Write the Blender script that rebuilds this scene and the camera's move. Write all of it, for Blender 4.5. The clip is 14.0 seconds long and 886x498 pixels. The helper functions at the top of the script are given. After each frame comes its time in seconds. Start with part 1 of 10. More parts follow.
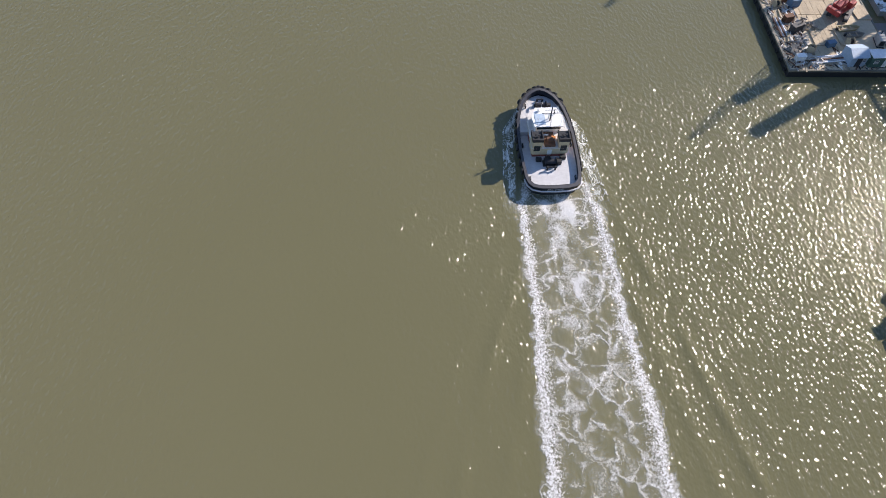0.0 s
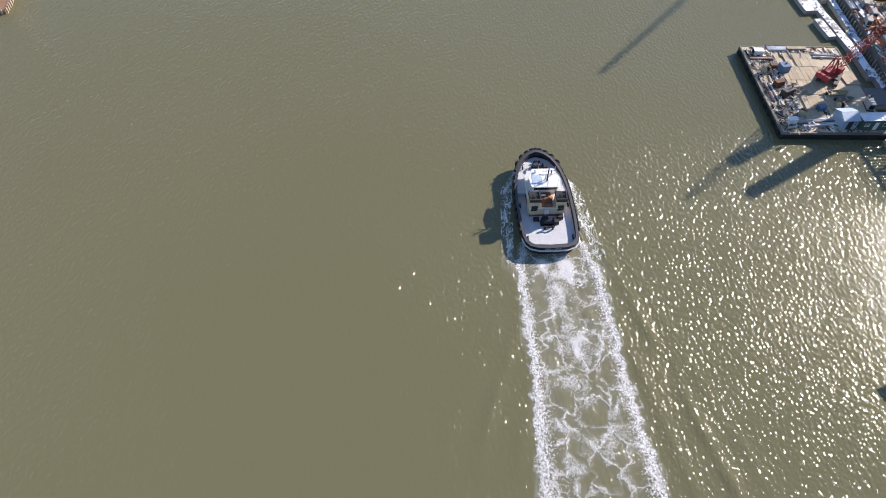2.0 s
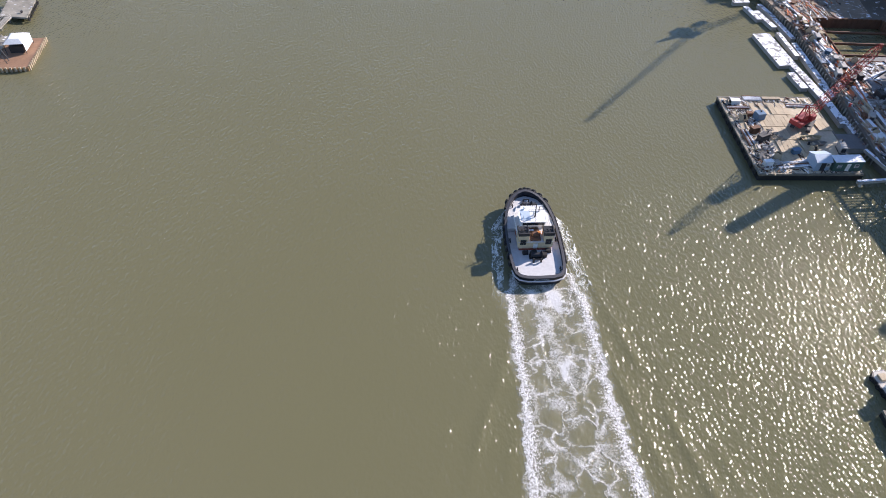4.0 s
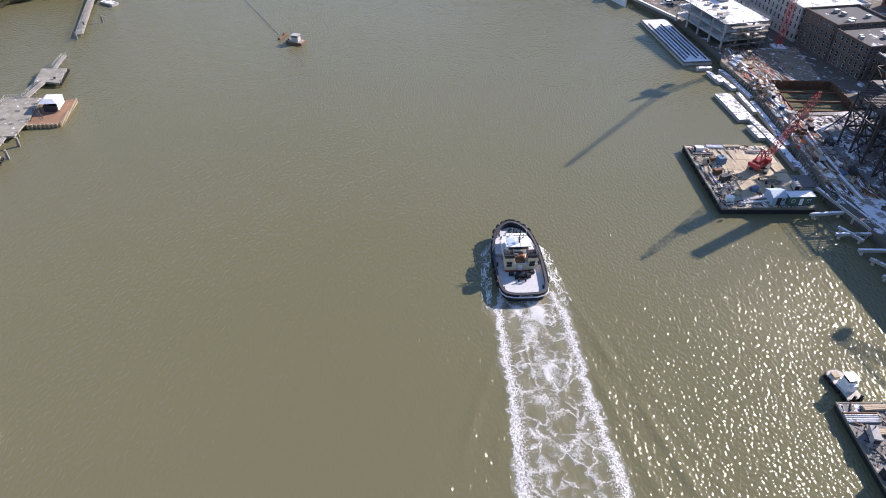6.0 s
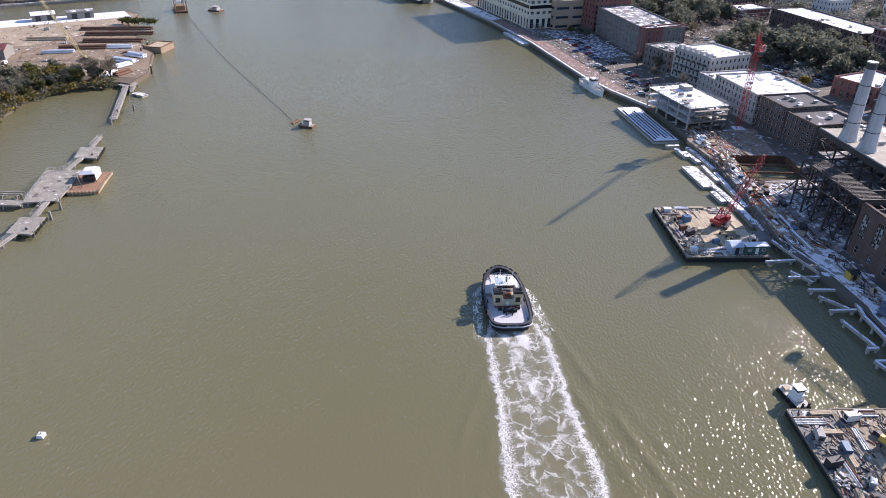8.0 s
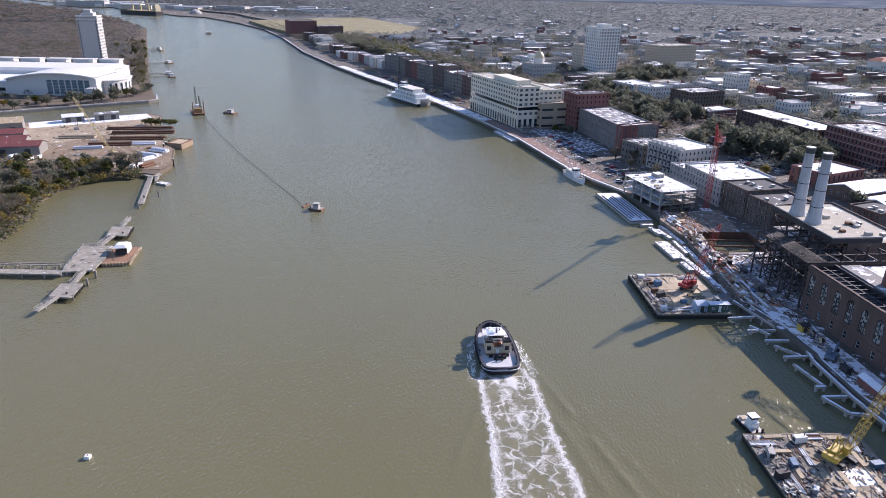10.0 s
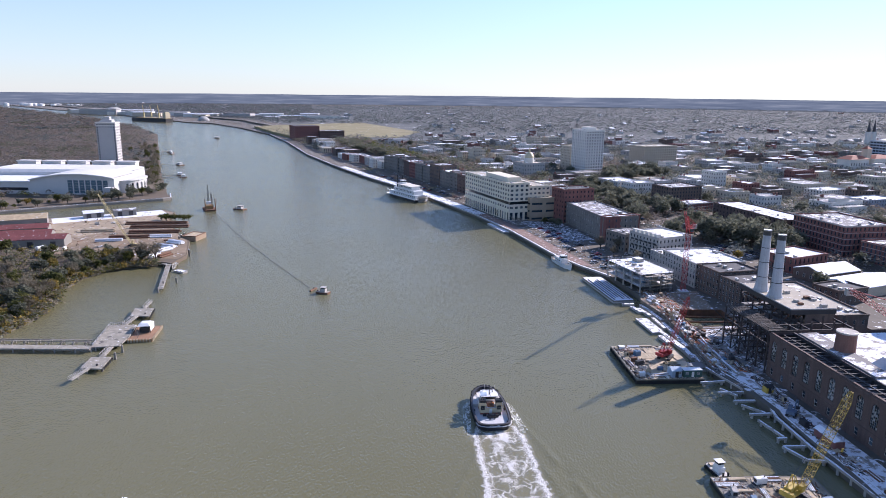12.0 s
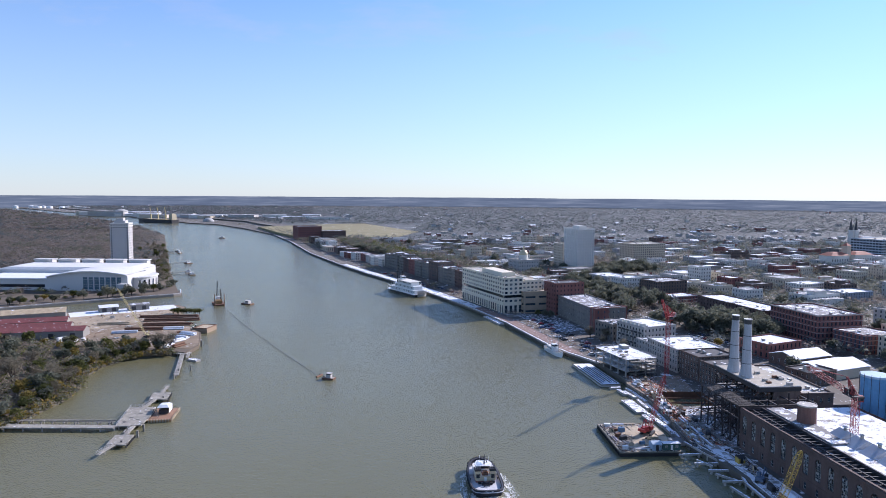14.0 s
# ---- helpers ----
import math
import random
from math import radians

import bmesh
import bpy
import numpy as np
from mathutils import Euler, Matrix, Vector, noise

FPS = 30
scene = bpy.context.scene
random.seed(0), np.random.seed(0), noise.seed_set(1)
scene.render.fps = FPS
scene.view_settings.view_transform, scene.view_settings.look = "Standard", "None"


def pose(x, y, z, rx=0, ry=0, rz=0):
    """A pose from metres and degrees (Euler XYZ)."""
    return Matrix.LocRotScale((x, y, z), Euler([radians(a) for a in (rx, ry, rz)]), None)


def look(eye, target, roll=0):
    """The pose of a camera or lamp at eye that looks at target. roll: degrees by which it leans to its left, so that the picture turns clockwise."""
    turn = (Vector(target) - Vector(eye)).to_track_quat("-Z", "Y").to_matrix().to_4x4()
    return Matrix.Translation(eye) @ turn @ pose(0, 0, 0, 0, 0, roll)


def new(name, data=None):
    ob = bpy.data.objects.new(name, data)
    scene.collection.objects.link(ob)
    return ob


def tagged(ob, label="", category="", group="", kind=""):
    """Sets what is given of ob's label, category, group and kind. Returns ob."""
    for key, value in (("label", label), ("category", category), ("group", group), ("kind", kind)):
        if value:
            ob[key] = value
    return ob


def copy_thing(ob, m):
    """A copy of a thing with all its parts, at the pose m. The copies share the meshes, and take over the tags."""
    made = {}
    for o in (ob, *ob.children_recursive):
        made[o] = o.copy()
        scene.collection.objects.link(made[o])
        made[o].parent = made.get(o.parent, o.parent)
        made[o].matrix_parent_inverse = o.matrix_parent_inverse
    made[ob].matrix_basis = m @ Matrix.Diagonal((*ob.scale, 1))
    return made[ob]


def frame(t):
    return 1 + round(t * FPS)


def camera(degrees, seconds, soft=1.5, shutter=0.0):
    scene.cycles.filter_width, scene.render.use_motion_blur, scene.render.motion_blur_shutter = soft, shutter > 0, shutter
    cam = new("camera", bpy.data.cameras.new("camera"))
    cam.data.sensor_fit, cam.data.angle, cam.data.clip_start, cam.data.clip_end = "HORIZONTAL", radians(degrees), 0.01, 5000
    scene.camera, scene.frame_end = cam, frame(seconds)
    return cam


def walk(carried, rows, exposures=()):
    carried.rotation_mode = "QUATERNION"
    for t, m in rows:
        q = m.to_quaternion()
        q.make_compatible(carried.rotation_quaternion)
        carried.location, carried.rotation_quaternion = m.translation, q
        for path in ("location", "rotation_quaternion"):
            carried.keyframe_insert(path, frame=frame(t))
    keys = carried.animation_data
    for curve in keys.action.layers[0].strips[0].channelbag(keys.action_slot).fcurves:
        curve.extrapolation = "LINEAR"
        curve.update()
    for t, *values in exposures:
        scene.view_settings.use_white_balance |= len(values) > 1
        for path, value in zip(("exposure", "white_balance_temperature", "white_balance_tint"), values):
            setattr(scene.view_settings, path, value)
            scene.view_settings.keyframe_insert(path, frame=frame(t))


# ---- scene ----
cam = camera(66.5, 14.0, soft=0.9)
PATH = [
    (0, (2.367, -8.415, 100.196), (2.376, -7.312, 98.528), 2.8),
    (0.5, (2.137, -8.389, 100.156), (2.146, -7.248, 98.514), 2.8),
    (1, (2.409, -8.472, 100.049), (2.415, -7.294, 98.433), 2.7),
    (1.5, (2.851, -8.857, 99.942), (2.849, -7.64, 98.355), 2.4),
    (2, (3.388, -9.096, 99.736), (3.379, -7.841, 98.179), 2.1),
    (2.5, (4.159, -9.9, 99.689), (4.14, -8.597, 98.171), 1.8),
    (3, (4.826, -11.982, 99.545), (4.799, -10.642, 98.06), 1.5),
    (5.5, (6.07, -31.754, 100.02), (6.055, -30.235, 98.72), 1.4),
    (6, (6.425, -37.467, 100.062), (6.408, -35.901, 98.82), 1.3),
    (6.5, (6.708, -43.404, 99.902), (6.691, -41.793, 98.716), 1.3),
    (7, (6.985, -49.387, 99.85), (6.966, -47.736, 98.722), 1.2),
    (7.5, (7.19, -55.678, 99.863), (7.171, -53.986, 98.796), 1.2),
    (8, (7.337, -62.649, 99.953), (7.32, -60.916, 98.955), 1.1),
    (10.5, (7.603, -96.711, 100.485), (7.593, -94.825, 99.821), 0.9),
    (11, (7.681, -103.343, 100.72), (7.672, -101.434, 100.123), 0.8),
    (11.5, (7.56, -110.207, 100.641), (7.551, -108.278, 100.114), 0.8),
    (12, (7.66, -117.153, 100.643), (7.653, -115.205, 100.19), 0.6),
    (12.5, (7.691, -124.106, 100.748), (7.685, -122.143, 100.367), 0.6),
    (13, (7.749, -131.228, 100.865), (7.743, -129.252, 100.556), 0.5),
    (13.5, (7.815, -138.543, 100.922), (7.809, -136.557, 100.686), 0.5),
    (14, (7.989, -146.623, 100.649), (7.984, -144.63, 100.486), 0.4),
]
walk(cam, [(t, look(eye, target, roll)) for t, eye, target, roll in PATH], [(0.0, 0.58, 7150, 17), (3.0, 0.66, 6950, 18.5), (7.0, 0.76, 6900, 23), (11.0, 0.66, 6620, 25), (12.2, 0.66, 6450, 25), (14.0, 0.53, 6190, 22)])

# ---- sky, sun, exposure ----
SUN_AZ, SUN_EL = math.atan2(0.817, 0.577), radians(28.1)   # clockwise from +y
world = bpy.data.worlds.new("sky")
scene.world = world
world.use_nodes = True
wn, wl = world.node_tree.nodes, world.node_tree.links
sky = wn.new("ShaderNodeTexSky")
sky.sky_type, sky.sun_disc = "NISHITA", False
sky.sun_elevation, sky.sun_rotation = SUN_EL, SUN_AZ
sky.altitude, sky.air_density, sky.dust_density, sky.ozone_density = 50, 1.0, 0.0, 2.0
tint = wn.new("ShaderNodeMix")
tint.data_type, tint.blend_type = "RGBA", "MULTIPLY"
tint.inputs[0].default_value, tint.inputs[7].default_value = 1.0, (0.80, 1.02, 1.22, 1)
wl.new(sky.outputs[0], tint.inputs[6])
# thin high cloud, stretched along the wind
where = wn.new("ShaderNodeTexCoord")
drift = wn.new("ShaderNodeMapping")
drift.inputs["Scale"].default_value = (2.2, 5.0, 9.0)
wl.new(where.outputs["Generated"], drift.inputs[0])
wisps = wn.new("ShaderNodeTexNoise")
wisps.inputs["Scale"].default_value, wisps.inputs["Detail"].default_value, wisps.inputs["Roughness"].default_value = 1.3, 7.0, 0.62
wl.new(drift.outputs[0], wisps.inputs["Vector"])
veil = wn.new("ShaderNodeMapRange")
veil.inputs["From Min"].default_value, veil.inputs["From Max"].default_value, veil.inputs["To Min"].default_value, veil.inputs["To Max"].default_value = 0.48, 0.76, 0.0, 0.5
wl.new(wisps.outputs["Fac"], veil.inputs["Value"])
# pale haze low over the horizon, clear blue overhead
height = wn.new("ShaderNodeSeparateXYZ")
wl.new(where.outputs["Generated"], height.inputs[0])
low = wn.new("ShaderNodeMapRange")
low.inputs["From Min"].default_value, low.inputs["From Max"].default_value, low.inputs["To Min"].default_value, low.inputs["To Max"].default_value = 0.0, 0.27, 0.60, 0.04
wl.new(height.outputs[2], low.inputs["Value"])
amount = wn.new("ShaderNodeMath")
amount.operation = "MAXIMUM"
wl.new(veil.outputs["Result"], amount.inputs[0])
wl.new(low.outputs["Result"], amount.inputs[1])
cloud = wn.new("ShaderNodeMix")
cloud.data_type = "RGBA"
wl.new(amount.outputs[0], cloud.inputs[0])
wl.new(tint.outputs[2], cloud.inputs[6])
cloud.inputs[7].default_value = (3.45, 3.98, 4.75, 1)
wl.new(cloud.outputs[2], wn["Background"].inputs[0])
wn["Background"].inputs[1].default_value = 0.109
sun_lamp = bpy.data.lights.new("sun", "SUN")
sun_lamp.energy, sun_lamp.angle, sun_lamp.color = 4.9, radians(0.53), (1.0, 0.975, 0.945)
sun = new("sun", sun_lamp)
sun.matrix_world = look((0, 0, 300), (-math.sin(SUN_AZ) * math.cos(SUN_EL), -math.cos(SUN_AZ) * math.cos(SUN_EL), 300 - math.sin(SUN_EL)))

# ---- materials ----
MATS = {}


def nodes_of(name, rough=0.8, metal=0.0):
    m = bpy.data.materials.new(name)
    m.use_nodes = True
    nt = m.node_tree
    b = nt.nodes["Principled BSDF"]
    b.inputs["Roughness"].default_value, b.inputs["Metallic"].default_value = rough, metal
    return m, nt.nodes, nt.links, b


def noise_node(N, L, scale, detail=4.0, coord=None, rough=0.55):
    n = N.new("ShaderNodeTexNoise")
    n.inputs["Scale"].default_value, n.inputs["Detail"].default_value, n.inputs["Roughness"].default_value = scale, detail, rough
    if coord is not None:
        L.new(coord, n.inputs["Vector"])
    return n.outputs["Fac"]


def ramp(N, L, fac, stops):
    r = N.new("ShaderNodeValToRGB")
    e = r.color_ramp.elements
    while len(e) < len(stops):
        e.new(0.5)
    for k, (p, c) in zip(e, stops):
        k.position = p
        k.color = (*c, 1) if len(c) == 3 else c
    L.new(fac, r.inputs[0])
    return r.outputs[0]


def grey(v):
    return (v, v, v)


def mixed(N, L, fac, a, b, mode="MIX"):
    m = N.new("ShaderNodeMix")
    m.data_type, m.blend_type = "RGBA", mode
    for sock, v in ((m.inputs[0], fac), (m.inputs[6], a), (m.inputs[7], b)):
        if isinstance(v, (int, float)):
            sock.default_value = v
        elif isinstance(v, tuple):
            sock.default_value = (*v, 1) if len(v) == 3 else v
        else:
            L.new(v, sock)
    return m.outputs[2]


def world_coord(N):
    return N.new("ShaderNodeNewGeometry").outputs["Position"]


def surface(name, colour, rough=0.8, metal=0.0, vary=0.25, big=0.15, small=2.5, bump=0.3, depth=0.03, snow=0.0, random_tone=0.0, snow_scale=0.12):
    """A weathered surface: two scales of tone, fine relief, and where snow > 0 patches of snow on what faces up."""
    if name in MATS:
        return MATS[name]
    m, N, L, b = nodes_of(name, rough, metal)
    pos = world_coord(N)
    c = np.array(colour)
    low, high = tuple(np.clip(c * (1 - vary), 0, 1)), tuple(np.clip(c * (1 + vary), 0, 1))
    col = mixed(N, L, noise_node(N, L, big, 3, pos), low, high)
    fine = noise_node(N, L, small, 6, pos)
    col = mixed(N, L, 0.55, col, ramp(N, L, fine, [(0.3, grey(0.72)), (0.7, grey(1.0))]), "MULTIPLY")
    if random_tone:
        info = N.new("ShaderNodeObjectInfo")
        col = mixed(N, L, random_tone, col, ramp(N, L, info.outputs["Random"], [(0.0, grey(0.45)), (1.0, grey(1.0))]), "MULTIPLY")
    if snow:
        geo = N.new("ShaderNodeNewGeometry")
        sep = N.new("ShaderNodeSeparateXYZ")
        L.new(geo.outputs["Normal"], sep.inputs[0])
        patch = noise_node(N, L, snow_scale, 9, pos, 0.68)
        mask = ramp(N, L, patch, [(max(0.0, 0.62 - 0.35 * snow), grey(0)), (max(0.05, 0.68 - 0.35 * snow), grey(1))])
        up = ramp(N, L, sep.outputs[2], [(0.6, grey(0)), (0.8, grey(1))])
        both = mixed(N, L, 1.0, mask, up, "MULTIPLY")
        col = mixed(N, L, both, col, (0.76, 0.78, 0.82))
    L.new(col, b.inputs["Base Color"])
    if bump:
        bp = N.new("ShaderNodeBump")
        bp.inputs["Strength"].default_value, bp.inputs["Distance"].default_value = bump, depth
        L.new(fine, bp.inputs["Height"])
        L.new(bp.outputs[0], b.inputs["Normal"])
    MATS[name] = m
    return m


def brickwork(name, colour, mortar=(0.35, 0.32, 0.28), scale=1.0, vary=0.3):
    if name in MATS:
        return MATS[name]
    m, N, L, b = nodes_of(name, 0.9)
    pos = world_coord(N)
    c = np.array(colour)
    col = mixed(N, L, noise_node(N, L, 0.18, 4, pos), tuple(c * (1 - vary)), tuple(np.clip(c * (1 + vary), 0, 1)))
    grain = noise_node(N, L, 5.0 * scale, 5, pos, 0.7)
    col = mixed(N, L, ramp(N, L, grain, [(0.55, grey(0)), (0.75, grey(0.5))]), col, mortar)
    streak = N.new("ShaderNodeMapping")
    streak.inputs["Scale"].default_value = (0.8, 0.8, 0.06)
    L.new(pos, streak.inputs[0])
    col = mixed(N, L, 0.6, col, ramp(N, L, noise_node(N, L, 0.9, 4, streak.outputs[0]), [(0.35, grey(0.6)), (0.65, grey(1.0))]), "MULTIPLY")
    L.new(col, b.inputs["Base Color"])
    bp = N.new("ShaderNodeBump")
    bp.inputs["Strength"].default_value, bp.inputs["Distance"].default_value = 0.4, 0.03
    L.new(grain, bp.inputs["Height"])
    L.new(bp.outputs[0], b.inputs["Normal"])
    MATS[name] = m
    return m


def glazing(name, colour=(0.03, 0.04, 0.05), rough=0.08):
    if name in MATS:
        return MATS[name]
    m, N, L, b = nodes_of(name, rough)
    info = N.new("ShaderNodeObjectInfo")
    c = np.array(colour)
    L.new(ramp(N, L, info.outputs["Random"], [(0.0, tuple(c * 0.5)), (0.7, tuple(c)), (1.0, tuple(np.clip(c * 3, 0, 1)))]), b.inputs["Base Color"])
    b.inputs["IOR"].default_value = 1.5
    MATS[name] = m
    return m


def foliage(name, dark, light, rough=0.75):
    if name in MATS:
        return MATS[name]
    m, N, L, b = nodes_of(name, rough)
    geo = N.new("ShaderNodeNewGeometry")
    info = N.new("ShaderNodeObjectInfo")
    add = N.new("ShaderNodeMath")
    add.operation = "MULTIPLY_ADD"
    L.new(info.outputs["Random"], add.inputs[0])
    add.inputs[1].default_value = 0.5
    half = N.new("ShaderNodeMath")
    half.operation = "MULTIPLY"
    half.inputs[1].default_value = 0.5
    L.new(geo.outputs["Random Per Island"], half.inputs[0])
    L.new(half.outputs[0], add.inputs[2])
    tone = ramp(N, L, add.outputs[0], [(0.1, dark), (0.9, light)])
    L.new(tone, b.inputs["Base Color"])
    b.inputs["Specular IOR Level"].default_value = 0.25
    # thin leaves let some of the sun through
    thin = N.new("ShaderNodeBsdfTranslucent")
    L.new(tone, thin.inputs[0])
    both = N.new("ShaderNodeMixShader")
    both.inputs[0].default_value = 0.45
    L.new(b.outputs[0], both.inputs[1])
    L.new(thin.outputs[0], both.inputs[2])
    L.new(both.outputs[0], N["Material Output"].inputs[0])
    MATS[name] = m
    return m


def river_water():
    m, N, L, b = nodes_of("river_water", 0.58)
    pos = world_coord(N)
    silt = noise_node(N, L, 0.006, 4, pos)
    L.new(mixed(N, L, silt, (0.128, 0.1205, 0.058), (0.160, 0.147, 0.083)), b.inputs["Base Color"])
    b.inputs["Specular IOR Level"].default_value, b.inputs["IOR"].default_value = 0.0, 1.33
    b.inputs["Coat Weight"].default_value, b.inputs["Coat Roughness"].default_value, b.inputs["Coat IOR"].default_value = 1.0, 0.105, 1.33
    turn = N.new("ShaderNodeMapping")
    turn.inputs["Rotation"].default_value = (0, 0, radians(-35))
    turn.inputs["Scale"].default_value = (1.0, 0.62, 1.0)
    L.new(pos, turn.inputs[0])
    chop = noise_node(N, L, 1.45, 0.9, turn.outputs[0], 0.45)
    swell = noise_node(N, L, 0.16, 2, turn.outputs[0], 0.5)
    gust = ramp(N, L, noise_node(N, L, 0.012, 3, pos), [(0.35, grey(0.7)), (0.65, grey(1.0))])
    b1, b2 = N.new("ShaderNodeBump"), N.new("ShaderNodeBump")
    L.new(chop, b1.inputs["Height"])
    L.new(swell, b2.inputs["Height"])
    L.new(gust, b1.inputs["Strength"])
    b1.inputs["Distance"].default_value = 0.46
    b2.inputs["Strength"].default_value, b2.inputs["Distance"].default_value = 0.6, 0.5
    L.new(b2.outputs[0], b1.inputs["Normal"])
    L.new(b1.outputs[0], b.inputs["Coat Normal"])
    return m


WATER = river_water()
SNOW = surface("snow", (0.77, 0.785, 0.82), 0.7, vary=0.1, big=0.3, small=1.2, bump=0.4, depth=0.08)
ROOF_SNOW = surface("snowy_roof", (0.26, 0.25, 0.24), 0.85, snow=0.62, snow_scale=0.2)
ROOF_PATCHY = surface("patchy_snow_roof", (0.21, 0.20, 0.195), 0.85, snow=0.3, snow_scale=0.25)
ROOF_DARK = surface("tar_roof", (0.07, 0.07, 0.075), 0.85, vary=0.35, snow=0.05)
ROOF_GREY = surface("grey_membrane_roof", (0.30, 0.295, 0.29), 0.85, vary=0.3, big=0.3, small=1.5, snow=0.22, snow_scale=0.3)
ROOF_TAN = surface("gravel_roof", (0.42, 0.38, 0.31), 0.9, vary=0.2, snow=0.12)
CONCRETE = surface("concrete", (0.42, 0.39, 0.345), 0.85, snow=0.2, snow_scale=0.4)
CONCRETE_SNOW = surface("snowy_concrete", (0.37, 0.345, 0.305), 0.85, snow=0.66, snow_scale=0.35)
ASPHALT = surface("asphalt", (0.06, 0.06, 0.062), 0.9, vary=0.3, snow=0.15, snow_scale=0.09)
CITY_GROUND = surface("city_ground", (0.13, 0.112, 0.09), 0.95, vary=0.45, big=0.03, small=0.4, snow=0.1, snow_scale=0.25)
WOOD_FLOOR = surface("leaf_litter_ground", (0.13, 0.10, 0.07), 0.95, vary=0.4, big=0.03, small=0.3, depth=0.2)
DIRT = surface("dirt_yard", (0.25, 0.185, 0.122), 0.95, vary=0.45, big=0.06, small=0.5, depth=0.1, snow=0.04, snow_scale=0.3)
STEEL_DARK = surface("dark_steel", (0.05, 0.048, 0.05), 0.6, 0.3, vary=0.3)
RUST = surface("rusty_steel", (0.17, 0.085, 0.05), 0.85, 0.1, vary=0.45, big=0.4, small=3)
PAINT_WHITE = surface("white_paint", (0.8, 0.8, 0.78), 0.45, vary=0.06)
PAINT_BLACK = surface("black_paint", (0.018, 0.018, 0.02), 0.55, vary=0.3)
PAINT_RED = surface("red_paint", (0.40, 0.04, 0.035), 0.5, vary=0.2)
PAINT_YELLOW = surface("yellow_paint", (0.50, 0.345, 0.06), 0.5, vary=0.2)
PAINT_BLUE = surface("blue_paint", (0.075, 0.16, 0.26), 0.5, vary=0.15)
TIMBER = surface("timber", (0.52, 0.42, 0.29), 0.85, vary=0.3, big=0.5, small=4, random_tone=0.4)
TIMBER_GREY = surface("weathered_timber", (0.3, 0.27, 0.23), 0.9, vary=0.3, big=0.5, small=4, random_tone=0.3)
RUBBER = surface("rubber", (0.02, 0.02, 0.02), 0.8, vary=0.3)
BRICK_PLANT = brickwork("dark_plant_brick", (0.125, 0.080, 0.066))
BRICK_RED = brickwork("red_brick", (0.225, 0.092, 0.078))
BRICK_BROWN = brickwork("brown_brick", (0.135, 0.098, 0.08))
BRICK_GREY = brickwork("grey_stone_brick", (0.2, 0.185, 0.165))
STUCCO = surface("beige_stucco", (0.55, 0.47, 0.36), 0.85, vary=0.12)
STUCCO_WHITE = surface("white_stucco", (0.66, 0.63, 0.57), 0.85, vary=0.1)
STUCCO_GREY = surface("grey_stucco", (0.42, 0.40, 0.37), 0.85, vary=0.15)
GLASS = glazing("window_glass")
FRAME_WHITE = surface("window_frame_paint", (0.55, 0.53, 0.5), 0.6, vary=0.1)


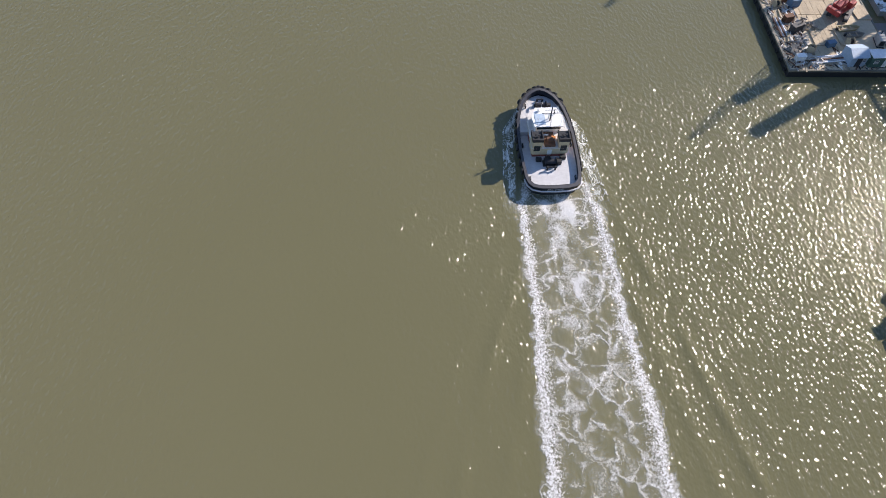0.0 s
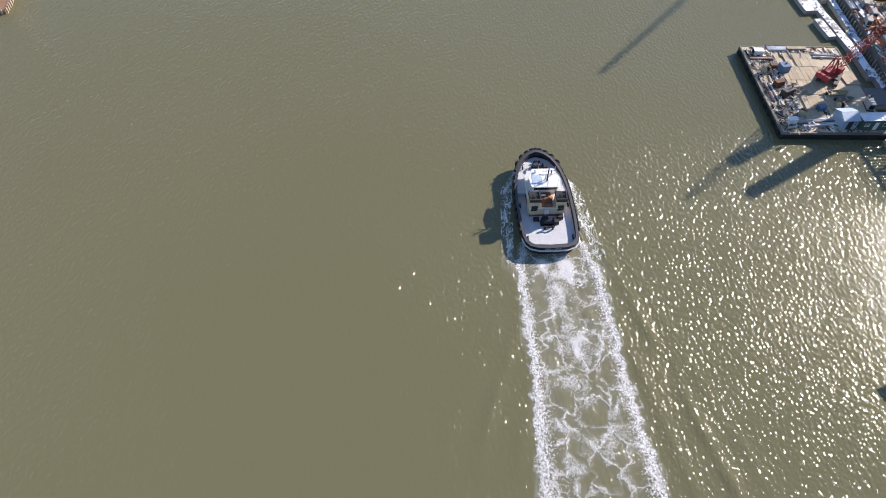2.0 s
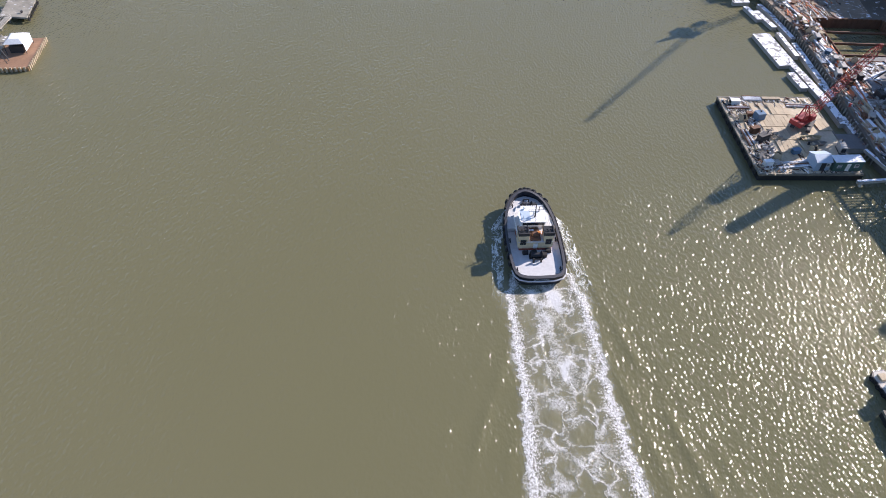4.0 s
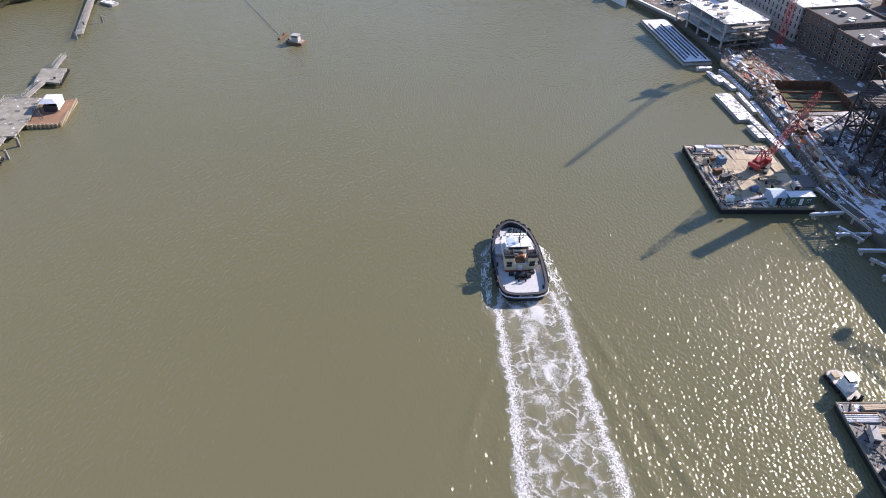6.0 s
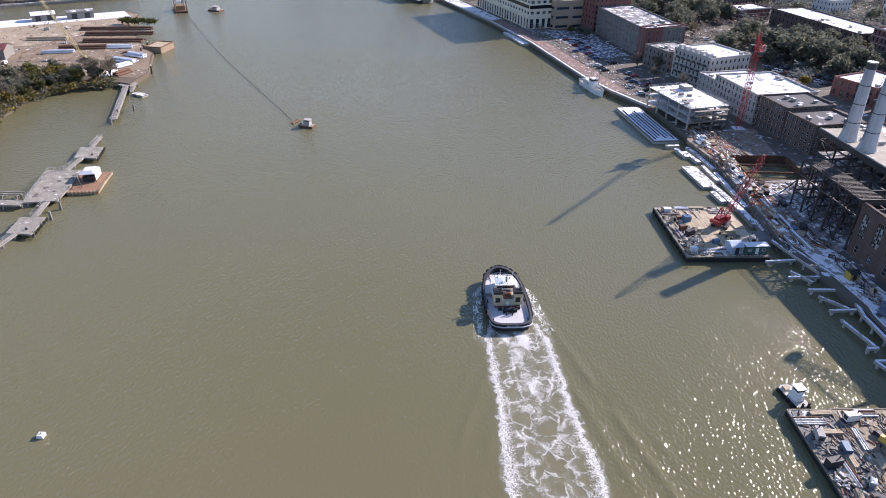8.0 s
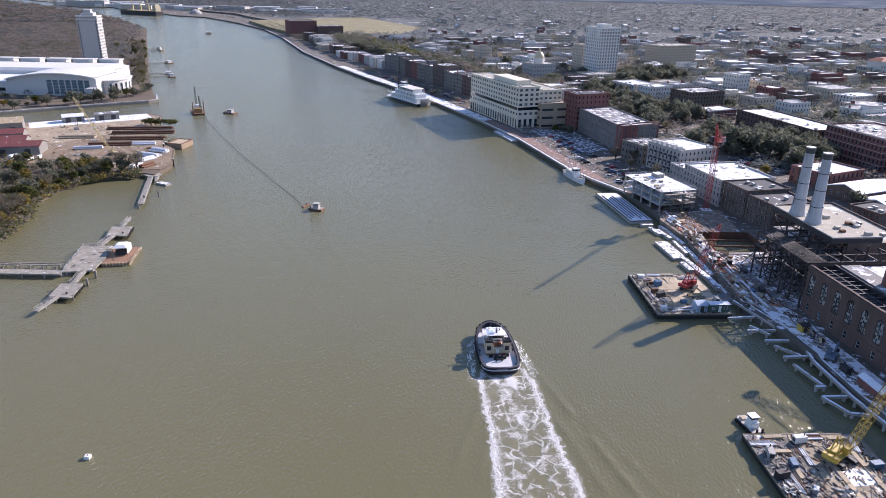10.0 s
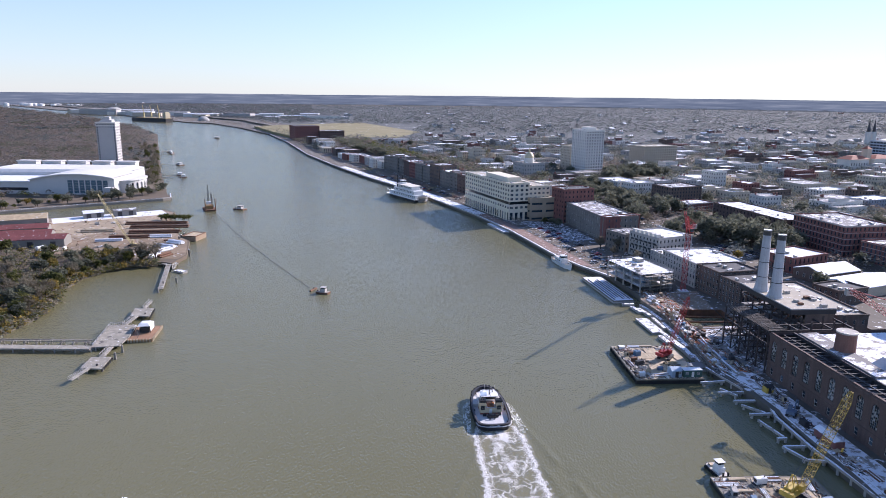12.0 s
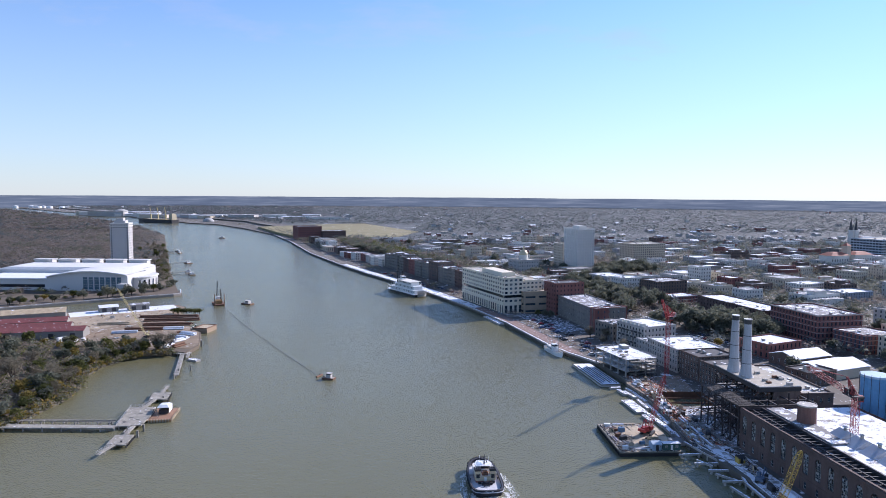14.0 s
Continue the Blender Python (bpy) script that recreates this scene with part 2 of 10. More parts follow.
# ---- builders ----
class Mesh:
    """Gathers plain vertices and faces; put() makes one object of them."""

    def __init__(self):
        self.v, self.f, self.m = [], [], []

    def face(self, pts, mi=0):
        k = len(self.v)
        self.v += [tuple(p) for p in pts]
        self.f.append(tuple(range(k, k + len(pts))))
        self.m.append(mi)

    def box(self, x0, x1, y0, y1, z0, z1, mi=0, m=None):
        k = len(self.v)
        pts = [(x0, y0, z0), (x1, y0, z0), (x1, y1, z0), (x0, y1, z0), (x0, y0, z1), (x1, y0, z1), (x1, y1, z1), (x0, y1, z1)]
        if m is not None:
            pts = [tuple(m @ Vector(p)) for p in pts]
        self.v += pts
        for q in ((0, 3, 2, 1), (4, 5, 6, 7), (0, 1, 5, 4), (1, 2, 6, 5), (2, 3, 7, 6), (3, 0, 4, 7)):
            self.f.append(tuple(k + i for i in q))
            self.m.append(mi)
        return self

    def prism(self, pts, z0, z1, mi=0, top=1.0):
        """A prism over a convex or concave outline, counter-clockwise; top shrinks its upper outline about its middle."""
        n, k = len(pts), len(self.v)
        cx, cy = sum(p[0] for p in pts) / n, sum(p[1] for p in pts) / n
        self.v += [(p[0], p[1], z0) for p in pts] + [(cx + (p[0] - cx) * top, cy + (p[1] - cy) * top, z1) for p in pts]
        self.f += [tuple(k + n + i for i in range(n)), tuple(k + i for i in reversed(range(n)))]
        self.f += [(k + i, k + (i + 1) % n, k + n + (i + 1) % n, k + n + i) for i in range(n)]
        self.m += [mi] * (n + 2)
        return self

    def tube(self, p, q, r, r2=None, n=8, mi=0, caps=True):
        p, q = Vector(p), Vector(q)
        d = (q - p)
        if d.length < 1e-6:
            return self
        a = d.to_track_quat("Z", "Y").to_matrix()
        r2 = r if r2 is None else r2
        k = len(self.v)
        for c, rr in ((p, r), (q, r2)):
            for i in range(n):
                t = 2 * math.pi * (i + 0.5) / n
                self.v.append(tuple(c + a @ Vector((rr * math.cos(t), rr * math.sin(t), 0))))
        for i in range(n):
            j = (i + 1) % n
            self.f.append((k + i, k + j, k + n + j, k + n + i))
            self.m.append(mi)
        if caps:
            self.f += [tuple(k + i for i in reversed(range(n))), tuple(k + n + i for i in range(n))]
            self.m += [mi, mi]
        return self

    def lathe(self, prof, n=22, mi=0):
        """One smooth turned body about z from (height, radius) pairs."""
        k = len(self.v)
        for z, r in prof:
            self.v += [(r * math.cos(2 * math.pi * i / n), r * math.sin(2 * math.pi * i / n), z) for i in range(n)]
        for j in range(len(prof) - 1):
            for i in range(n):
                e = (i + 1) % n
                self.f.append((k + j * n + i, k + j * n + e, k + (j + 1) * n + e, k + (j + 1) * n + i))
                self.m.append(mi)
        return self

    def ring(self, big, small, n=14, k=6, axis="x", mi=0):
        """One closed tyre about x or y."""
        base = len(self.v)
        for i in range(n):
            t = 2 * math.pi * i / n
            for j in range(k):
                u = 2 * math.pi * j / k
                r, d = big + small * math.cos(u), small * math.sin(u)
                self.v.append((d, r * math.cos(t), r * math.sin(t)) if axis == "x" else (r * math.cos(t), d, r * math.sin(t)))
        for i in range(n):
            for j in range(k):
                a, c = i * k, (i + 1) % n * k
                self.f.append((base + a + j, base + c + j, base + c + (j + 1) % k, base + a + (j + 1) % k))
                self.m.append(mi)
        return self

    def beam(self, p, q, w, mi=0):
        return self.tube(p, q, w * 0.7, n=4, mi=mi)

    def lattice(self, p, q, w0, w1, step, bar, mi=0, faces=4):
        """A square lattice boom or mast from p to q, tapering from w0 to w1."""
        p, q = Vector(p), Vector(q)
        d = q - p
        a = d.to_track_quat("Z", "Y").to_matrix()
        n = max(2, round(d.length / step))
        rings = []
        for i in range(n + 1):
            w = (w0 + (w1 - w0) * i / n) / 2
            c = p + d * i / n
            rings.append([c + a @ Vector((sx * w, sy * w, 0)) for sx, sy in ((-1, -1), (1, -1), (1, 1), (-1, 1))])
        for c in range(4):
            self.beam(rings[0][c], rings[-1][c], bar * 1.5, mi)
        for i in range(n):
            for c in range(4):
                e = (c + 1) % 4
                self.beam(rings[i][c], rings[i + 1][e] if i % 2 else rings[i + 1][c - 1], bar, mi)
                self.beam(rings[i + 1][c], rings[i + 1][e], bar, mi)
        return self

    def ball(self, c, r, n=8, k=5, squash=1.0, mi=0, rough=0.0, rng=random):
        c = Vector(c)
        base = len(self.v)
        for j in range(1, k):
            ph = math.pi * j / k
            for i in range(n):
                t = 2 * math.pi * (i + 0.5 * (j % 2)) / n
                rr = r * (1 + rough * (rng.random() - 0.5))
                self.v.append((c.x + rr * math.sin(ph) * math.cos(t), c.y + rr * math.sin(ph) * math.sin(t), c.z + rr * squash * math.cos(ph)))
        self.v += [(c.x, c.y, c.z + r * squash), (c.x, c.y, c.z - r * squash)]
        top, bot = len(self.v) - 2, len(self.v) - 1
        for i in range(n):
            j = (i + 1) % n
            self.f.append((top, base + i, base + j))
            self.f.append((bot, base + (k - 2) * n + j, base + (k - 2) * n + i))
            self.m += [mi, mi]
            for r_ in range(k - 2):
                self.f.append((base + r_ * n + i, base + (r_ + 1) * n + i, base + (r_ + 1) * n + j, base + r_ * n + j))
                self.m.append(mi)
        return self

    def data(self, name, mats, smooth=False):
        me = bpy.data.meshes.new(name)
        me.from_pydata(self.v, [], self.f)
        for mt in (mats if isinstance(mats, (list, tuple)) else [mats]):
            me.materials.append(mt)
        me.polygons.foreach_set("material_index", self.m)
        if smooth:
            me.polygons.foreach_set("use_smooth", [True] * len(self.f))
        me.update()
        return me


def part(name, mesh, mats, parent=None, label="", at=None, smooth=False, kind=""):
    """One mesh object under a thing or a part; mesh is a Mesh or mesh data to share."""
    ob = new(name, mesh if isinstance(mesh, bpy.types.Mesh) else mesh.data(name, mats, smooth))
    if at is not None:
        ob.matrix_basis = at
    if parent is not None:
        ob.parent = parent
    return tagged(ob, label, kind=kind)


def thing(name, label, category, at=None, group="", kind=""):
    ob = new(name)
    ob.empty_display_size = 0.5
    if at is not None:
        ob.matrix_basis = at
    return tagged(ob, label, category, group, kind)


WINDOW_MESHES = {}


def window_mesh(w, h, style, frame_mat, glass):
    key = (round(w, 2), round(h, 2), style, frame_mat.name, glass.name)
    if key not in WINDOW_MESHES:
        mb = Mesh()
        t, d = min(0.09, w * 0.09), 0.08
        mb.face([(-w / 2, -0.02, 0), (w / 2, -0.02, 0), (w / 2, -0.02, h), (-w / 2, -0.02, h)], 1)
        mb.box(-w / 2, -w / 2 + t, -0.02 - d, 0, 0, h)
        mb.box(w / 2 - t, w / 2, -0.02 - d, 0, 0, h)
        mb.box(-w / 2 + t, w / 2 - t, -0.02 - d, 0, 0, t)
        mb.box(-w / 2 + t, w / 2 - t, -0.02 - d, 0, h - t, h)
        if style == "sash":
            mb.box(-w / 2 + t, w / 2 - t, -0.02 - d, 0, h * 0.5 - t / 2, h * 0.5 + t / 2)
        if style == "grid":
            for i in (1, 2, 3):
                x = -w / 2 + w * i / 4
                mb.box(x - t / 3, x + t / 3, -0.02 - d * 0.8, 0, t, h - t)
            for i in range(1, 6):
                mb.box(-w / 2 + t, w / 2 - t, -0.02 - d * 0.7, 0, h * i / 6 - t / 3, h * i / 6 + t / 3)
        WINDOW_MESHES[key] = mb.data("window", [frame_mat, glass])
    return WINDOW_MESHES[key]


def facade(mb, a, b, z0, floors, bays, w, h, sill, top, reveal=0.25):
    """Wall from a to b (seen from outside, left to right) with window openings cut out; returns the openings' poses.
    floors: heights of the storeys."""
    a, b = Vector((*a, 0)), Vector((*b, 0))
    L = (b - a).length
    u = (b - a) / L
    n = Vector((u.y, -u.x, 0))   # outward
    cell = L / bays
    spots = []

    def P(s, z, d=0.0):
        q = a + u * s - n * d
        return (q.x, q.y, z)

    z = z0
    for fh in floors:
        hh, ss = min(h, fh - 0.7), sill if h + sill < fh - 0.2 else max(0.15, fh - h - 0.4)
        if fh > 6:        # a tall arcade on the ground floor
            hh, ss = fh - 2.4, 0.3
        for i in range(bays):
            s0, s1 = i * cell, (i + 1) * cell
            ww = min(w, cell * 0.82)
            p0, p1 = (s0 + s1 - ww) / 2, (s0 + s1 + ww) / 2
            q0, q1 = z + ss, z + ss + hh
            mb.face([P(s0, z), P(p0, z), P(p0, z + fh), P(s0, z + fh)])
            mb.face([P(p1, z), P(s1, z), P(s1, z + fh), P(p1, z + fh)])
            mb.face([P(p0, z), P(p1, z), P(p1, q0), P(p0, q0)])
            mb.face([P(p0, q1), P(p1, q1), P(p1, z + fh), P(p0, z + fh)])
            mb.face([P(p0, q0), P(p1, q0), P(p1, q0, reveal), P(p0, q0, reveal)])
            mb.face([P(p1, q1), P(p0, q1), P(p0, q1, reveal), P(p1, q1, reveal)])
            mb.face([P(p0, q1), P(p0, q0), P(p0, q0, reveal), P(p0, q1, reveal)])
            mb.face([P(p1, q0), P(p1, q1), P(p1, q1, reveal), P(p1, q0, reveal)])
            spots.append((P((p0 + p1) / 2, q0, reveal), math.degrees(math.atan2(u.y, u.x)), ww, hh))
        z += fh
    if top > z:
        mb.face([P(0, z), P(L, z), P(L, top), P(0, top)])
    return spots


def building(name, label, x, y, w, d, rot, z0, height, storeys, bays, wall, roof, win=(1.1, 1.7), sides="WS", parapet=0.7, near=True,
             style="sash", ground=None, glass=None, frame_mat=None, cornice=True, clutter=3, seed=1, category="building", group="", trim=None, sill=0.9, bands=None):
    """A flat-roofed block; x, y: its middle; w across, d along the river, before the turn by rot; bays: (across, along)."""
    rng = random.Random(seed)
    root = thing(name, label, category, pose(x, y, z0, 0, 0, rot), group)
    glass, frame_mat = glass or GLASS, frame_mat or FRAME_WHITE
    near = near and (math.hypot(x - 8, y + 147) < 440 or name in ("hotel", "brick_inn", "office_tower"))
    mb = Mesh()
    fl = [height / storeys] * storeys
    if ground:
        fl = [ground] + [(height - ground) / (storeys - 1)] * (storeys - 1)
    corners = {"S": ((-w / 2, -d / 2), (w / 2, -d / 2)), "E": ((w / 2, -d / 2), (w / 2, d / 2)), "N": ((w / 2, d / 2), (-w / 2, d / 2)), "W": ((-w / 2, d / 2), (-w / 2, -d / 2))}
    spots = []
    top = height + parapet
    for side, (a, b) in corners.items():
        if side in sides:
            spots += facade(mb, a, b, 0, fl, bays[0] if side in "SN" else bays[1], win[0], win[1], sill, top)
        else:
            mb.face([(*a, 0), (*b, 0), (*b, top), (*a, top)])
    t = 0.35
    # the parapet's top and inner faces
    o = [(-w / 2, -d / 2), (w / 2, -d / 2), (w / 2, d / 2), (-w / 2, d / 2)]
    i = [(-w / 2 + t, -d / 2 + t), (w / 2 - t, -d / 2 + t), (w / 2 - t, d / 2 - t), (-w / 2 + t, d / 2 - t)]
    for k in range(4):
        j = (k + 1) % 4
        mb.face([(*o[k], top), (*o[j], top), (*i[j], top), (*i[k], top)])
        mb.face([(*i[k], top), (*i[j], top), (*i[j], height - 0.1), (*i[k], height - 0.1)])
    part("wall", mb, wall, root)
    part("roof", Mesh().box(-w / 2 + t, w / 2 - t, -d / 2 + t, d / 2 - t, height - 0.3, height), roof, root)
    if cornice:
        cb = Mesh()
        e = 0.22
        for (x0, x1, y0, y1) in ((-w / 2 - e, w / 2 + e, -d / 2 - e, -d / 2 - 0.003), (-w / 2 - e, w / 2 + e, d / 2 + 0.003, d / 2 + e), (-w / 2 - e, -w / 2 - 0.003, -d / 2, d / 2), (w / 2 + 0.003, w / 2 + e, -d / 2, d / 2)):
            cb.box(x0, x1, y0, y1, top - 0.5, top - 0.05)
        part("cornice", cb, trim or wall, root)
    if bands:
        z = 0.0
        for k, h in enumerate(fl):
            z += h
            e = 0.12 if k % 2 else 0.2
            part("band_course", Mesh().box(-w / 2 - e, w / 2 + e, -d / 2 - e, -d / 2 - 0.003, z - 0.1, z + 0.12).box(-w / 2 - e, -w / 2 - 0.003, -d / 2, d / 2, z - 0.1, z + 0.12), bands, root)
    if near:
        for (p, r, ww, hh) in spots:
            part("window", window_mesh(ww, hh, style, frame_mat, glass), None, root, at=pose(*p, 0, 0, r))
    else:
        wb = Mesh()
        for (p, r, ww, hh) in spots:
            m = pose(*p, 0, 0, r)
            wb.face([m @ Vector(q) for q in ((-ww / 2, -0.02, 0), (ww / 2, -0.02, 0), (ww / 2, -0.02, hh), (-ww / 2, -0.02, hh))])
        if spots:
            part("window", wb, glass, root, kind="stuff")
    if name == "town_building" or name == "cotton_warehouse":
        extra = random.Random(seed * 7 + 3)
        if w > 15 and d > 15 and extra.random() < 0.55:
            a, b, c = extra.uniform(0.25, 0.5) * w, extra.uniform(0.25, 0.5) * d, extra.uniform(1.6, 3.4)
            px, py = extra.uniform(-0.2, 0.2) * w, extra.uniform(-0.2, 0.2) * d
            upper = part("upper_storey", Mesh().box(px - a / 2, px + a / 2, py - b / 2, py + b / 2, height, height + c), wall, root)
            part("upper_roof", Mesh().box(px - a / 2 - 0.2, px + a / 2 + 0.2, py - b / 2 - 0.2, py + b / 2 + 0.2, height + c, height + c + 0.3), roof, upper)
        for q in range(extra.randint(0, 3)):
            px, py, c = extra.choice((-1, 1)) * (w / 2 - 0.8), extra.uniform(-0.4, 0.4) * d, extra.uniform(1.2, 2.2)
            part("chimney", Mesh().box(px - 0.4, px + 0.4, py - 0.6, py + 0.6, height, height + parapet + c).box(px - 0.5, px + 0.5, py - 0.7, py + 0.7, height + parapet + c, height + parapet + c + 0.15), BRICK_RED, root)
        if extra.random() < 0.4 and w > 14:
            c = height * extra.uniform(0.45, 0.75)
            e = extra.uniform(4, 8)
            annex = part("annex", Mesh().box(-w / 2 + 1, w / 2 - extra.uniform(1, 6), -d / 2 - e, -d / 2 - 0.05, 0, c), wall, root)
            part("annex_roof", Mesh().box(-w / 2 + 0.8, w / 2 - 6.2, -d / 2 - e - 0.2, -d / 2 - 0.05, c, c + 0.25), roof, annex)
    for k in range(clutter):
        a, b, c = rng.uniform(0.8, 2.0), rng.uniform(0.8, 2.2), rng.uniform(0.6, 1.3)
        px, py = rng.uniform(-w / 2 + 2, w / 2 - 2), rng.uniform(-d / 2 + 2, d / 2 - 2)
        ub = Mesh().box(-a / 2, a / 2, -b / 2, b / 2, 0.15, c).box(-a / 2 - 0.08, a / 2 + 0.08, -b / 2 - 0.08, b / 2 + 0.08, c, c + 0.08).box(-a / 2 + 0.1, a / 2 - 0.1, -b / 2 + 0.1, b / 2 - 0.1, 0, 0.15)
        part("roof_unit", ub, CONCRETE_SNOW, root, at=pose(px, py, height))
    return root

# ---- the river ----
TUG_AT, TUG_TURN = (22.3, 83.2), 5.2
WAKE_AXIS = [(24.0, 70.3, 7.5), (25.3, 58.0, 7.9), (25.9, 52.0, 8.0), (26.6, 44.0, 8.2), (27.9, 30.0, 8.9), (29.8, 0.0, 10.2), (31.5, -40.0, 12.0), (35.0, -90.0, 13.5), (40.0, -160.0, 15.0)]


def wake_at(y):
    """Middle and half width of the tug's wake at y."""
    for (xa, ya, wa), (xb, yb, wb) in zip(WAKE_AXIS, WAKE_AXIS[1:]):
        if ya >= y >= yb:
            k = (ya - y) / (ya - yb)
            return xa + (xb - xa) * k, wa + (wb - wa) * k
    return (24.0, 0.0) if y > 70.3 else (40.0, 15.0)


def swell_height(x, y):
    """Bow waves that run out from the tug, and the churned wake behind it."""
    h = 0.0
    dy = 87.3 - y
    if dy > -2:
        for side in (-1, 1):
            for k, (lag, amp, wl_) in enumerate(((0.0, 0.42, 0.9), (2.8, 0.2, 0.85), (-2.4, 0.12, 0.85), (5.6, 0.12, 0.85))):
                crest = (33.2 + 0.325 * (73.0 - y)) if side > 0 else (19.6 - 0.33 * (65.0 - y) + 0.0013 * (65.0 - y) ** 2)
                s = side * (x - crest) + lag * (1 + 0.02 * dy)
                fade = math.exp(-((dy - 42) / 50) ** 2) * min(1.0, max(0.0, (dy - 6) / 14))
                h += (0.4 if side < 0 else 0.9) * amp * fade * math.exp(-(s / wl_) ** 2) * (0.6 + 1.1 * noise.noise((x * 0.16 + 7 * k, y * 0.16, side)))
    c, hw = wake_at(y)
    if y < 70.8 and abs(x - c) < hw:
        e = 1 - ((x - c) / hw) ** 2
        h += 0.16 * e * noise.noise((x * 0.35, y * 0.3, 3.0)) * math.exp(-(70 - y) / 120)
    return h


def spaced(lo, a, b, hi, step):
    inner = list(np.arange(a, b + step / 2, step))
    outer_lo, outer_hi, g, p, q = [], [], step * 2, a, b
    while p > lo:
        p -= g
        outer_lo.append(max(p, lo))
        g *= 1.6
    g = step * 2
    while q < hi:
        q += g
        outer_hi.append(min(q, hi))
        g *= 1.6
    return outer_lo[::-1] + inner + outer_hi


xs, ys = spaced(-4950, -22, 84, 4950, 0.75), spaced(-1500, -60, 100, 4950, 0.75)
wv = [(x, y, swell_height(x, y) if -22 <= x <= 84 and -60 <= y <= 100 else 0.0) for y in ys for x in xs]
nx = len(xs)
wf = [(j * nx + i, j * nx + i + 1, (j + 1) * nx + i + 1, (j + 1) * nx + i) for j in range(len(ys) - 1) for i in range(nx - 1)]
wm = bpy.data.meshes.new("water")
wm.from_pydata(wv, [], wf)
wm.materials.append(WATER)
wm.polygons.foreach_set("use_smooth", [True] * len(wf))
tagged(new("water", wm), "murky olive-brown river water with sun glitter", "water", kind="structure")


def foam_material(name, edge_gain, centre_gain, ends=False):
    m, N, L, b = nodes_of(name, 0.6)
    uv = N.new("ShaderNodeUVMap").outputs[0]
    sep = N.new("ShaderNodeSeparateXYZ")
    L.new(uv, sep.inputs[0])
    pos = world_coord(N)
    warp = N.new("ShaderNodeTexNoise")
    warp.inputs["Scale"].default_value, warp.inputs["Detail"].default_value = 0.25, 4
    L.new(pos, warp.inputs["Vector"])
    shift = N.new("ShaderNodeVectorMath")
    shift.operation = "MULTIPLY_ADD"
    L.new(warp.outputs["Color"], shift.inputs[0])
    shift.inputs[1].default_value = (2.6, 3.4, 2.6)
    flow = N.new("ShaderNodeMapping")
    flow.inputs["Scale"].default_value = (1.0, 0.42, 1.0)
    L.new(pos, flow.inputs[0])
    L.new(flow.outputs[0], shift.inputs[2])
    # thin curling lines of froth, coarse and fine
    def calc(op, a, c):
        n = N.new("ShaderNodeMath")
        n.operation = op
        for s, v in zip(n.inputs, (a, c)):
            if isinstance(v, (int, float)):
                s.default_value = v
            else:
                L.new(v, s)
        return n.outputs[0]

    def curls(scale, width):
        off = calc("ABSOLUTE", calc("SUBTRACT", noise_node(N, L, scale, 3, shift.outputs[0], 0.5), 0.5), 0)
        return ramp(N, L, off, [(0.0, grey(1.0)), (width * 0.4, grey(0.7)), (width, grey(0.0))])

    coarse, fine = curls(0.42, 0.045), curls(1.5, 0.05)
    speck = noise_node(N, L, 3.4, 8, shift.outputs[0], 0.78)
    broad = noise_node(N, L, 0.16, 4, pos, 0.6)
    # across the wake: 0 in the middle, 1 at its rims; along it: 0 at the stern, 1 far behind
    rim = ramp(N, L, sep.outputs[0], [(0.0, grey(centre_gain)), (0.45, grey(centre_gain * 0.78)), (0.68, grey(edge_gain * 0.85)), (0.82, grey(edge_gain * 1.15)), (0.94, grey(edge_gain * 0.8)), (1.0, grey(0.1))])
    age = ramp(N, L, sep.outputs[1], [(0.0, grey(1.0)), (0.08, grey(0.82)), (0.4, grey(0.66)), (1.0, grey(0.5))])

    gain = calc("MULTIPLY", rim, age)
    cover = calc("SUBTRACT", calc("MULTIPLY", gain, 1.15), 0.58)
    cover = calc("ADD", cover, calc("ADD", calc("MULTIPLY", coarse, 0.52), calc("MULTIPLY", fine, 0.36)))
    cover = calc("ADD", cover, calc("ADD", calc("MULTIPLY", calc("SUBTRACT", speck, 0.5), 1.7), calc("MULTIPLY", calc("SUBTRACT", broad, 0.5), 0.7)))
    alpha = ramp(N, L, cover, [(0.08, grey(0.0)), (0.34, grey(0.42)), (0.72, grey(1.0))])
    alpha = calc("MULTIPLY", alpha, ramp(N, L, sep.outputs[0], [(0.9, grey(1)), (1.0, grey(0))]))
    if ends:
        alpha = calc("MULTIPLY", alpha, ramp(N, L, sep.outputs[1], [(0.0, grey(0)), (0.3, grey(1)), (0.72, grey(1)), (1.0, grey(0))]))
    L.new(mixed(N, L, cover, (0.52, 0.53, 0.40), (0.76, 0.77, 0.75)), b.inputs["Base Color"])
    L.new(alpha, b.inputs["Alpha"])
    bp = N.new("ShaderNodeBump")
    bp.inputs["Strength"].default_value, bp.inputs["Distance"].default_value = 0.6, 0.25
    L.new(cover, bp.inputs["Height"])
    L.new(bp.outputs[0], b.inputs["Normal"])
    return m


